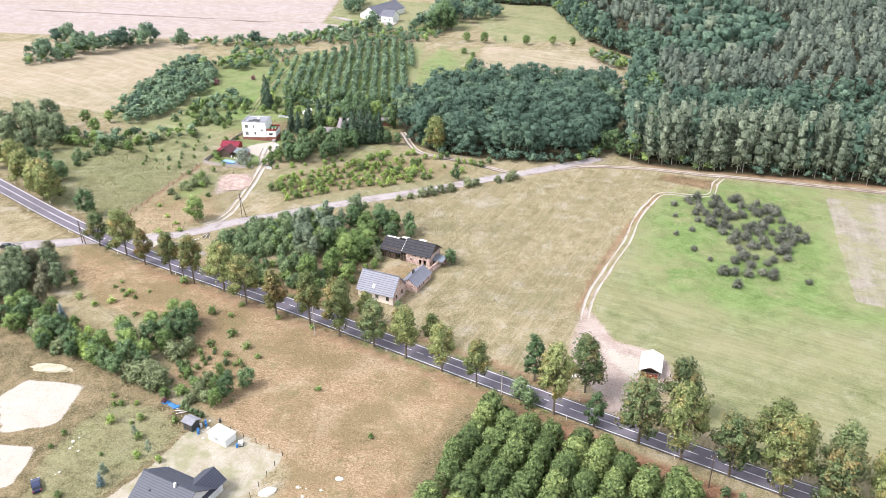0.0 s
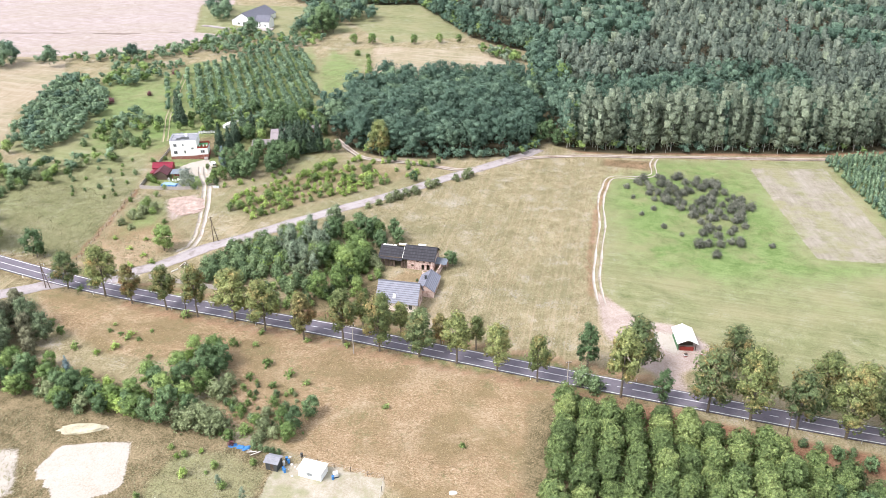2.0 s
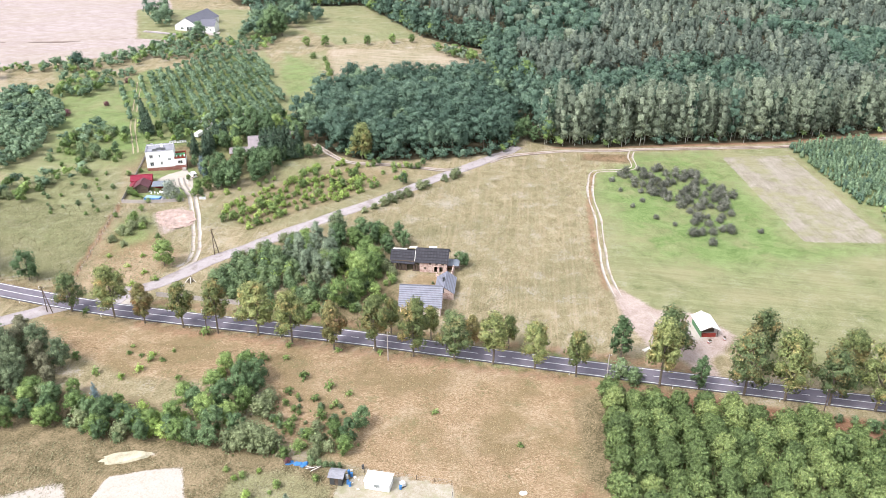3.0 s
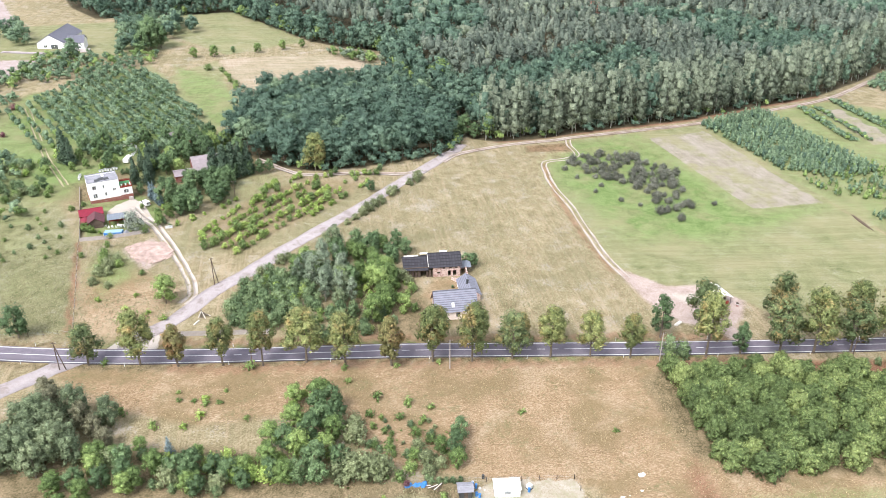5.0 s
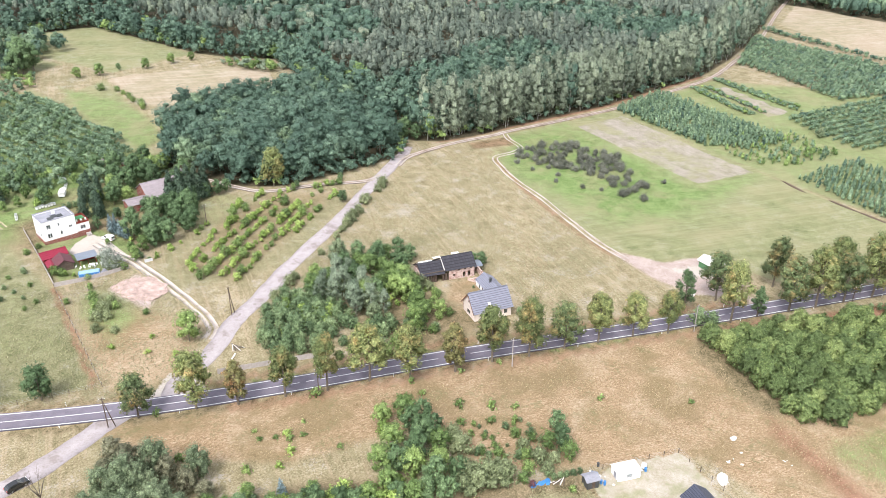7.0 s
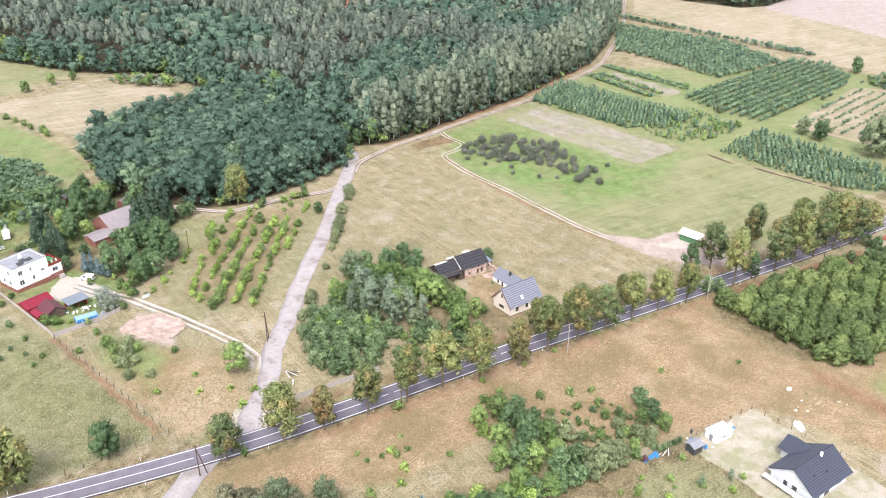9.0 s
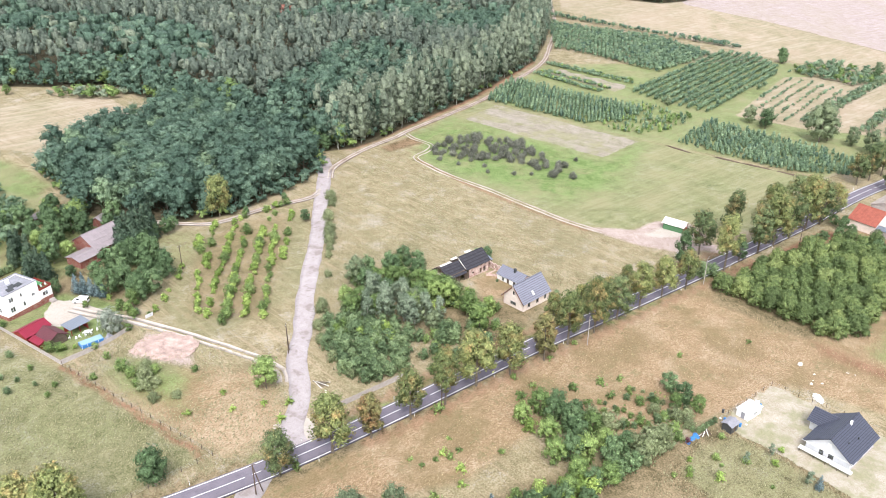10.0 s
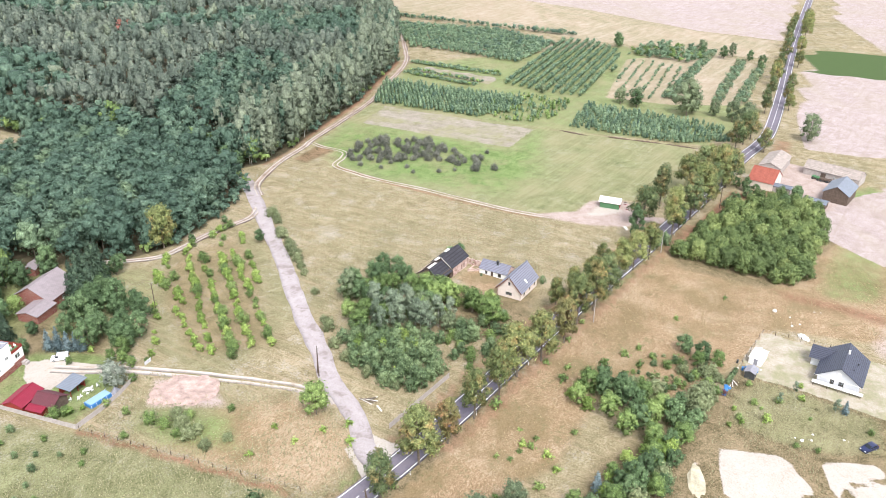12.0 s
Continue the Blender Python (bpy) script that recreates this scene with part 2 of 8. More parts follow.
    lawn = m.mix(m.math("MULTIPLY", pale, 0.5), lawn, tone(206, 204, 178))
    straw = m.ramp(m.math("ADD", m.math("MULTIPLY", m.noise(m.scaled(p, (1.2, 0.06, 1), -12), 0.9, 3), 0.5), m.math("MULTIPLY", two, 0.5)),
                   (0.3, tone(172, 154, 108)), (0.5, tone(196, 176, 132)), (0.7, tone(214, 198, 160)))
    stubble = m.ramp(two, (0.24, tone(172, 154, 136)), (0.5, tone(202, 184, 168)), (0.76, tone(220, 206, 194)))
    patchy = m.noise(m.scaled(p, (0.5, 1.4, 1), 20), 0.022, 5, 0.65, 0.8)
    straw = m.mix(m.ramp(patchy, (0.4, 0.0), (0.62, 0.75)), straw, m.ramp(two, (0.3, tone(150, 146, 92)), (0.7, tone(188, 178, 122))))
    wisp = m.noise(m.scaled(p, (0.02, 0.3, 1), -24), 1.0, 5, 0.7, 0.6)
    straw = m.mix(m.ramp(wisp, (0.48, 0.0), (0.62, 0.4)), straw, tone(222, 208, 172))
    stubble = m.mix(m.ramp(wisp, (0.36, 0.55), (0.5, 0.0)), stubble, tone(184, 164, 138))
    stubble = m.mix(m.ramp(patchy, (0.45, 0.0), (0.66, 0.6)), stubble, m.ramp(two, (0.3, tone(182, 166, 134)), (0.7, tone(204, 190, 158))))
    tilled = m.ramp(m.math("ADD", m.math("MULTIPLY", m.noise(m.scaled(p, (1.4, 0.04, 1), -12), 0.8, 3), 0.35), m.math("MULTIPLY", two, 0.65)),
                    (0.26, tone(142, 134, 104)), (0.5, tone(180, 170, 140)), (0.74, tone(204, 195, 170)))
    tilled = m.mix(m.ramp(m.noise(p, 0.09, 5, 0.7), (0.46, 0.0), (0.6, 0.78)), tilled, lawn)
    rust = m.ramp(two, (0.26, tone(120, 88, 50)), (0.5, tone(170, 120, 76)), (0.74, tone(200, 156, 108)))
    sand = m.ramp(two, (0.1, tone(180, 166, 132)), (0.4, tone(212, 202, 174)), (0.8, tone(226, 218, 196)))
    plot = m.ramp(two, (0.2, tone(180, 166, 124)), (0.5, tone(204, 194, 158)), (0.8, tone(220, 212, 186)))
    plot = m.mix(m.ramp(m.math("ADD", m.math("MULTIPLY", m.noise(p, 0.25, 4, 0.7), 0.6), m.math("MULTIPLY", fine, 0.4)), (0.47, 0.0), (0.56, 0.8)), plot, m.ramp(fine, (0.3, tone(146, 152, 88)), (0.7, tone(192, 192, 130))))
    crop = m.ramp(fine, (0.3, tone(70, 96, 40)), (0.7, tone(104, 136, 62)))
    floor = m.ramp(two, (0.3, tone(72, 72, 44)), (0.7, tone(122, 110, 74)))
    weeds = m.ramp(two, (0.3, tone(98, 92, 50)), (0.5, tone(148, 132, 82)), (0.72, tone(192, 168, 114)))
    pink = m.ramp(two, (0.25, tone(176, 152, 126)), (0.7, tone(222, 202, 180)))
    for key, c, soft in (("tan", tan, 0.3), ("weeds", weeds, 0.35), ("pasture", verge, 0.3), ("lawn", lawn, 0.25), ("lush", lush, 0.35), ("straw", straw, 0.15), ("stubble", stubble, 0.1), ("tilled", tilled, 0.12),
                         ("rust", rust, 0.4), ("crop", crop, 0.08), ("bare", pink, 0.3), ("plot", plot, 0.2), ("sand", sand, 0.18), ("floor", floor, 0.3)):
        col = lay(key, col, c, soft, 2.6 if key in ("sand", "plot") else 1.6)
    m.base(col)
    m.bump(m.math("ADD", fine, m.math("MULTIPLY", m.noise(p, 6.0, 3), 0.5)), 0.35, 0.2)
    return m.mat


def worn_track(name, lo, hi, patch):
    m = Nodes(name, 0.92, 0, 0.15)
    p = m.place()
    two = m.math("ADD", m.math("MULTIPLY", m.noise(p, 0.5, 5, 0.65), 0.6), m.math("MULTIPLY", m.noise(p, 4.0, 4), 0.4))
    col = m.ramp(two, (0.32, lo), (0.66, hi))
    col = m.mix(m.ramp(m.noise(p, 0.25, 5, 0.7), (0.52, 0.0), (0.62, 0.8)), col, patch)
    m.base(col).bump(two, 0.4, 0.08)
    return m.mat


M_GROUND = ground_material()
M_TRACK = worn_track("old_concrete_track", tone(178, 167, 156), tone(218, 209, 200), tone(162, 148, 132))
M_SANDTRACK = worn_track("sandy_wheel_track", tone(200, 186, 158), tone(232, 221, 200), tone(180, 164, 126))
M_SOILTRACK = worn_track("earth_track", tone(168, 140, 112), tone(206, 184, 156), tone(150, 126, 96))
M_ASPHALT = worn_track("asphalt", tone(122, 116, 124), tone(150, 144, 152), tone(136, 128, 134))
M_ROADPAINT = plain("road_paint", (0.75, 0.75, 0.75), 0.6, 0, 0.12, 1.5)

# ---- lines of the plan ----
ROAD = smooth_line([(-330, 385), (-250, 327), (-212, 300), (-181, 279.2), (-149, 258), (-122, 242), (-97, 229.8), (-55.5, 211.2), (-31, 199.3), (10.7, 179), (38, 166.2), (67.5, 152.6),
                    (92, 142.5), (112, 133.6), (130, 124.5), (149, 117), (188, 106.3), (250, 90.8), (306, 77.4), (374, 60.3), (483, 32), (634, -8), (760, -40)], 3.0)
MAIN_TRACK = smooth_line([(-117, 239), (-113, 245), (-100, 252), (-87, 262), (-77, 267.2), (-57, 279.6), (-32.5, 293.2), (-20, 300.3), (-4, 310.5), (11, 319), (30, 330.5), (40, 338)], 2.0)
WEST_TRACK = smooth_line([(11, 319), (2.5, 318), (-6, 322), (-14, 326.4), (-32, 333), (-38, 341), (-44, 357)], 2.0)
FOREST_TRACK = smooth_line([(22, 323), (34, 328.5), (57, 328.8), (80, 325.5), (95, 324.5), (155, 316.2), (200, 316), (251, 317.2), (300, 329), (370, 349), (480, 391), (560, 420)], 3.0)
HOUSE_TRACK = smooth_line([(-97.6, 258.5), (-94, 262), (-92.4, 270), (-92.2, 285), (-92.6, 300), (-93.5, 312), (-96, 322), (-97, 330)], 2.0)
SIDE_ROAD = smooth_line([(-126, 243.5), (-131, 242), (-139, 239.3), (-146, 237), (-153, 236), (-175, 235), (-220, 236)], 2.0)
LOOP_TRACK = smooth_line([(86, 323.5), (82, 317), (78.3, 307), (70.5, 304.8), (60.5, 305.4), (54.2, 295.5), (48.6, 283.5), (42.6, 264), (36.5, 249), (31, 235), (27.3, 224), (25.5, 214)], 2.0)

FOREST = [(47, 343), (56, 334), (72, 330), (103, 328), (156, 322), (252, 323), (300, 333), (370, 353), (480, 395), (640, 445), (780, 640), (420, 800), (-90, 800), (-60, 655), (32, 645), (50, 540), (62, 515), (80, 500), (72, 470), (62, 440), (60, 408)]
ACACIA = [(-50, 378), (-40, 345), (-27, 335), (0, 330.5), (24, 330.5), (40, 340), (56, 400), (58, 428), (40, 430), (22, 434), (5, 434), (-13, 429), (-27, 422), (-34, 407), (-42, 388)]
LAWN = [(84, 322), (154, 314), (136, 226), (125, 185), (119, 155), (62, 160), (49, 172), (47.5, 187), (44, 200), (31, 206), (27.5, 222), (37, 246), (49, 283), (59, 304), (72, 305), (79, 307)]
BROWN = [(107, 237), (134.5, 227), (152.5, 307), (121, 310)]
MEADOW = [(-60, 268), (-30, 290), (20, 318), (40, 326), (78, 321), (74, 308), (58, 308), (45, 280), (33, 246), (22, 215), (20, 195), (-38, 214), (-20, 250)]
PLANTATION = [(0, 175), (-8, 160), (-12, 148), (-13.5, 139.5), (-9, 132), (6, 128.5), (15, 125), (36, 119), (54, 118.5), (54, 142), (40, 152), (18, 163.5), (9, 169)]
THICKET = [(-66, 267), (-50, 272), (-32, 270), (-21, 256), (-28, 246), (-44, 238), (-42, 228), (-60, 222), (-80, 231), (-91, 241.5), (-81, 259)]
YARD = [(21, 200), (24, 214), (26, 222), (29, 215), (33, 204.5), (44, 200), (47.5, 188), (40, 182), (34, 179.5), (33, 171), (28.5, 173), (27.5, 181), (22, 188)]


def axis(spans):
    out = []
    for a, b, step in spans:
        out += list(np.arange(a, b, step))
    return np.array(out + [spans[-1][1]])


def ground():
    xs = axis([(-3500, -700, 280), (-700, -330, 18), (-330, -200, 4), (-200, 140, 2.0), (140, 220, 2.5), (220, 620, 5), (620, 3500, 240)])
    ys = axis([(-3000, -100, 290), (-100, 90, 12), (90, 130, 3), (130, 345, 2.0), (345, 420, 2.5), (420, 700, 5), (700, 3500, 280)])
    X, Y = np.meshgrid(xs, ys)
    wob = np.array([noise.noise((a * 0.05, b * 0.05, 3.1)) for a, b in zip(X.ravel(), Y.ravel())]).reshape(X.shape)
    away = np.minimum.reduce([edge_distance(line, X, Y, False) for line in (ROAD[::3], MAIN_TRACK[::3], WEST_TRACK[::2], FOREST_TRACK[::4], HOUSE_TRACK[::3], LOOP_TRACK[::2], SIDE_ROAD[::3])])
    Z = gzn(X, Y) + wob * 0.35 * np.clip((away - 5) / 8, 0, 1)

    def soft(poly, blur=1.5):
        d = edge_distance(poly, X, Y)
        return np.clip(0.5 + np.where(inside(poly, X, Y), d, -d) / (2 * blur), 0, 1)

    road = ROAD
    side = np.zeros(X.shape)
    p = np.array(road)
    yr = np.interp(X, p[:, 0], p[:, 1])
    south = Y < yr
    d_road = edge_distance(road, X, Y, False)
    w = {k: np.zeros(X.shape) for k in ("tan", "weeds", "pasture", "lush", "lawn", "straw", "stubble", "tilled", "rust", "crop", "bare", "plot", "sand", "floor")}
    field_s = [(-135, 245), (-120, 236), (-60, 206), (0, 178), (60, 147), (85, 120), (20, 85), (-45, 95), (-40, 148), (-58, 160), (-78, 176), (-78, 196), (-108, 205), (-128, 225)]
    w["tan"] = np.maximum(soft(field_s, 3), 0.8 * soft([(-121, 292), (-104, 284), (-94, 266), (-112, 245), (-127, 252)], 5))
    w["weeds"] = np.maximum.reduce([soft([(-150, 215), (-105, 196), (-80, 172), (-58, 158), (-75, 128), (-100, 100), (-170, 130)], 4),
                                    soft([(-7, 172), (-16, 145), (24, 116), (62, 114), (62, 140), (12, 176)], 3), 0.8 * soft([(-62, 240), (-40, 245), (-30, 215), (-60, 215)], 3),
                                    0.9 * soft([(-95, 318), (-40, 346), (-45, 400), (-130, 400), (-116, 340)], 4)])
    w["weeds"] = np.maximum(w["weeds"], 0.85 * ((d_road < 5.5) & (d_road > 2.9)) * (X < 30))
    w["lawn"] = np.maximum.reduce([soft(LAWN, 2), soft([(-125, 470), (-52, 520), (-44, 395), (-110, 390)], 4), 0.8 * soft([(-60, 700), (38, 690), (47, 540), (-8, 526)], 3),
                                   0.9 * soft([(-185, 360), (-130, 330), (-118, 385), (-125, 480), (-165, 500), (-150, 420)], 5), 0.7 * soft([(-50, 492), (-48, 398), (-30, 432), (-14, 520)], 3),
                                   0.85 * soft([(155, 316), (250, 314), (340, 180), (190, 112), (122, 148), (131, 205)], 3), 0.6 * soft([(-114, 338), (-94, 334), (-93, 312), (-116, 318)], 2)])
    w["lush"] = np.maximum.reduce([0.9 * soft([(84, 321), (122, 317), (107, 236), (132, 226), (112, 222), (70, 222), (44, 234), (50, 284), (60, 303)], 14), 0.7 * soft([(-125, 470), (-112, 480), (-100, 400), (-118, 395)], 3), 0.6 * soft([(-165, 470), (-130, 470), (-112, 395), (-120, 345), (-150, 352)], 8)])
    w["lush"] = np.maximum.reduce([w["lush"], 0.7 * soft([(-128, 345), (-114, 345), (-111, 358), (-92, 366), (-60, 392), (-52, 400), (-50, 500), (-70, 520), (-112, 478), (-128, 440), (-130, 380)], 6), 0.3 * soft([(30, 222), (60, 205), (110, 190), (120, 215), (60, 230)], 8)])
    w["pasture"] = np.maximum(soft([(-158, 268), (-127, 257), (-118.5, 309), (-119, 345), (-160, 340), (-200, 318)], 3), 0.5 * soft([(-100, 285), (-56, 277), (-20, 302), (-8, 312), (-40, 336), (-86, 312)], 4))
    w["straw"] = np.maximum.reduce([soft([(-420, 400), (-300, 480), (-186, 494), (-176, 450), (-187, 408), (-180, 365), (-245, 380), (-330, 395)], 2), 0.75 * soft([(-16, 519), (46, 508), (62, 480), (40, 432), (-14, 436), (-20, 470)], 3),
                                    soft([(352, 205), (440, 368), (560, 410), (900, 500), (900, 420), (530, 282), (485, 208), (410, 124), (384, 67), (322, 92)], 3), soft([(196, 194), (296, 180), (330, 122), (296, 92), (197, 122), (190, 160)], 3) * 0.9])
    w["stubble"] = np.maximum.reduce([soft([(-900, 560), (-310, 500), (-186, 505), (-125, 520), (-98, 560), (-110, 700), (-200, 1400), (-900, 1400)], 4), soft([(388, 66), (412, 124), (486, 209), (531, 283), (900, 420), (1400, 300), (900, -60), (540, 27)], 3),
                                      soft([(30, 122), (60, 112), (100, 60), (300, 0), (500, 0), (900, -90), (900, -500), (100, -300), (-20, 60), (0, 100)], 2), soft([(128, 105), (180, 98), (330, 58), (300, 10), (120, 70)], 2)])
    w["tilled"] = np.maximum(soft(BROWN, 1.2), soft([(242, 302), (224, 255), (209, 259.6), (231, 306)], 1.2) * 0.95)
    w["tilled"] = w["tilled"] * (1 - 0.42 * soft([(113, 230), (136, 224), (156, 312), (141, 314), (128, 262)], 7))
    w["rust"] = np.maximum.reduce([soft([(14, 170), (66, 145.5), (64, 138), (40, 149.5), (16, 161.5)], 1.5), 0.6 * soft([(85, 132), (140, 116), (138, 108), (100, 118)], 2), ((d_road < 8) & (d_road > 3.6) & (X > -110) & (X < 30)) * 0.5])
    border = edge_distance([(-117.6, 310), (-122.5, 283), (-127.4, 257)], X, Y, False)
    w["rust"] = np.maximum(w["rust"], 0.75 * np.clip(1.6 - border, 0, 1))
    w["lush"] = np.maximum.reduce([w["lush"], 0.6 * ((d_road < 5.6) & (d_road > 3.0) & ~south & (X > -125) & (X < 10)), 0.55 * ((d_road < 5.4) & (d_road > 3.0) & south & (X > -35) & (X < 15)),
                                   0.6 * soft([(-117, 300), (-107, 305), (-102, 290), (-106, 276), (-119, 280)], 4), 0.4 * soft([(-95, 330), (-60, 318), (-38, 334), (-46, 344), (-80, 346)], 3)])
    w["lush"] = np.maximum.reduce([w["lush"], 0.32 * soft([(-200, 318), (-160, 290), (-120, 262), (-118, 350), (-130, 400), (-170, 350)], 8), 0.22 * soft([(-92, 168), (-72, 164), (-64, 156), (-80, 130), (-98, 134), (-96, 160)], 4)])
    w["rust"] = np.maximum(w["rust"], 0.42 * soft([(-86, 300), (-76, 280), (-24, 312), (-34, 330), (-60, 318)], 3))
    w["tan"] = np.maximum(w["tan"], 0.7 * soft([(-38, 232), (-28, 240), (-20, 236), (-24, 224), (-34, 226)], 2))
    w["lush"] = np.maximum(w["lush"], 0.85 * soft([(-122, 480), (-114, 488), (-88, 488), (-90, 466), (-103, 468), (-110, 448), (-115, 432), (-130, 438)], 4))
    w["stubble"] = w["stubble"] * (1 - soft([(-125, 560), (-60, 540), (-50, 640), (-130, 650)], 6))
    w["lawn"] = np.maximum(w["lawn"], 0.9 * soft([(-125, 560), (-60, 540), (-20, 560), (-50, 640), (-130, 650)], 6))
    w["lush"] = np.maximum(w["lush"], 0.5 * soft([(155, 316), (250, 314), (340, 180), (190, 112), (122, 148), (131, 205)], 4))
    w["bare"] = np.maximum(w["bare"], 0.75 * np.clip(3.2 - edge_distance([(392, 352), (372, 296), (340, 224)], X, Y, False), 0, 1))
    w["lush"] = np.maximum.reduce([w["lush"], 0.6 * soft([(-50, 400), (-34, 408), (-26, 438), (-24, 468), (-40, 520), (-50, 470)], 4), 0.5 * soft([(-95, 345), (-45, 345), (-45, 392), (-95, 370)], 4)])
    rough = soft([(60, 318), (79, 311), (84, 320), (64, 325)], 1.5)
    w["lawn"], w["lush"] = w["lawn"] * (1 - rough), w["lush"] * (1 - rough)
    w["weeds"], w["rust"] = np.maximum(w["weeds"], rough), np.maximum(w["rust"], 0.45 * rough)
    w["rust"] = np.maximum.reduce([w["rust"], 0.8 * soft([(50, 336), (57, 331.5), (80, 328.5), (155, 319.5), (252, 320.5), (252, 327), (155, 326), (80, 333)], 1.5), 0.6 * np.clip(1.8 - edge_distance([(59, 304), (45, 277), (30, 240), (24, 219)], X, Y, False), 0, 1)])
    w["lawn"] = np.maximum(w["lawn"], 0.56 * soft([(-66, 157.5), (-69.5, 147), (-78, 131), (-92, 134), (-93.5, 147), (-91, 158), (-86, 167), (-74, 165)], 1.5))
    w["sand"] = np.maximum(w["sand"], 0.8 * soft([(-122, 243.5), (-112, 251), (-105, 248), (-109, 236.5)], 1.2))
    w["lush"] = np.maximum.reduce([w["lush"], 0.62 * soft([(-116, 312), (-97, 309.5), (-93, 312), (-88, 322), (-90, 338), (-98, 346), (-112, 342)], 1.5), 0.55 * soft([(-16, 133), (-10, 131), (24, 117), (58, 112), (56, 98), (18, 102), (-20, 114), (-21, 125)], 3),
                                   0.7 * soft([(57, 108), (76, 101), (85, 89), (74, 84), (54, 100)], 1.5), 0.6 * soft([(-116, 303), (-104, 303), (-104, 282), (-117, 270), (-121, 284)], 5)])
    w["rust"] = np.maximum(w["rust"], 0.75 * soft([(-14.5, 146), (-17, 139), (-21, 125), (-26, 114), (-34, 116), (-27, 128), (-22, 142)], 3))
    young_plot = [(-88, 300), (-76, 279), (-24, 306), (-12, 318), (-34, 332), (-60, 322)]
    w["rust"], w["lush"] = np.maximum(w["rust"], 0.4 * soft(young_plot, 4)), np.maximum(w["lush"], 0.36 * soft(young_plot, 6))
    w["plot"] = soft([(-42, 151.5), (-58.4, 159.8), (-65.5, 158), (-69, 147), (-73, 139), (-78, 130), (-74, 118), (-60, 118), (-53, 123), (-51, 128), (-47.5, 139.8)], 0.8)
    w["crop"] = soft([(287, 69), (360, 52), (352, 0), (276, 20)], 1)
    w["bare"] = np.maximum.reduce([soft(YARD, 2.0), soft([(-106, 300), (-96, 303), (-94, 290), (-103, 282)], 2.5), soft([(52, 112), (85, 132), (108, 118), (88, 92)], 1.5), 0.8 * soft([(-35, 100), (-60, 118), (-45, 125), (-20, 110)], 5)])
    w["sand"] = np.maximum.reduce([w["sand"], 0.35 * soft(YARD, 2.0), 0.7 * soft([(28, 210), (32, 202), (43, 197), (44, 190), (36, 186), (29, 196)], 3), soft([(-110.3, 171.3), (-96, 170), (-95.6, 156.5), (-106, 152.5), (-113.8, 164)], 0.7), 0.56 * soft([(-114, 178), (-100, 177.5), (-99.5, 174.5), (-112, 174)], 2.0),
                                   0.95 * soft([(-96, 149), (-94.6, 137), (-99, 136), (-101, 144), (-108, 149)], 0.9), soft([(-102.5, 144.5), (-101.5, 137.5), (-100, 128), (-112, 130), (-112, 144)], 0.9), 0.9 * soft([(-119, 172), (-116, 158), (-130, 150), (-135, 170)], 3), soft([(-95.5, 338.5), (-93.4, 333), (-93.2, 322), (-92.4, 318), (-93.8, 316.5), (-98.6, 321.5), (-105.8, 326.5), (-105.7, 330), (-102.5, 334)], 0.9)])
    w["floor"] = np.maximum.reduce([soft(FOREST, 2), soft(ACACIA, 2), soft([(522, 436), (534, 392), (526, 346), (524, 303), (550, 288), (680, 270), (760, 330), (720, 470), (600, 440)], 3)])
    n, k = X.shape
    ids = np.arange(n * k).reshape(n, k)
    f = np.stack([ids[:-1, :-1], ids[:-1, 1:], ids[1:, 1:], ids[1:, :-1]], -1).reshape(-1, 4)
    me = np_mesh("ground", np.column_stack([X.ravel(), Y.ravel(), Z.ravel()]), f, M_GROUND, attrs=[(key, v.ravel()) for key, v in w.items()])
    me.shade_smooth()
    return tagged(new("ground", me), "dry summer meadows, mown fields and bare sandy plots", "ground", "", "structure")


ground()

# ---- road and tracks ----
road = tagged(strip("road", ROAD, 6.4, 0.14, M_ASPHALT, cross=0.03, thick=0.4), "grey asphalt country road with white edge lines", "road", "", "structure")
strip("edge_line", ROAD, 0.24, 0.156, M_ROADPAINT, road, 2.75)
strip("edge_line", ROAD, 0.24, 0.156, M_ROADPAINT, road, -2.75)


def centre_line():
    p = np.array(ROAD)
    s = np.concatenate([[0], np.cumsum(np.hypot(*np.diff(p, axis=0).T))])
    at, k = 60.0, 0
    while at < s[-1] - 40:
        long = 2.0 if k % 3 else 30.0
        a = np.linspace(at, at + long, 3 if k % 3 else 11)
        line = list(zip(np.interp(a, s, p[:, 0]), np.interp(a, s, p[:, 1])))
        strip("centre_line", line, 0.22, 0.185, M_ROADPAINT, road)
        at, k = at + long + 1.6, k + 1


centre_line()
tagged(strip("track", MAIN_TRACK, 5.2, 0.07, M_TRACK, ragged=0.2, cross=0.03, thick=0.6, seed=2), "pale worn concrete farm track with patches", "track", "", "structure")
tagged(strip("track", WEST_TRACK, 3.2, 0.05, M_SOILTRACK, ragged=0.25, thick=0.5, seed=3), "earth track along the wood's edge", "track", "", "structure")
tagged(strip("track", FOREST_TRACK, 3.0, 0.05, M_SOILTRACK, ragged=0.3, thick=0.5, seed=4), "sandy earth track along the forest edge", "track", "", "structure")
tagged(strip("track", SIDE_ROAD, 5.6, 0.06, M_TRACK, ragged=0.3, thick=0.5, seed=9), "pale gravel side road joining the asphalt", "track", "", "structure")
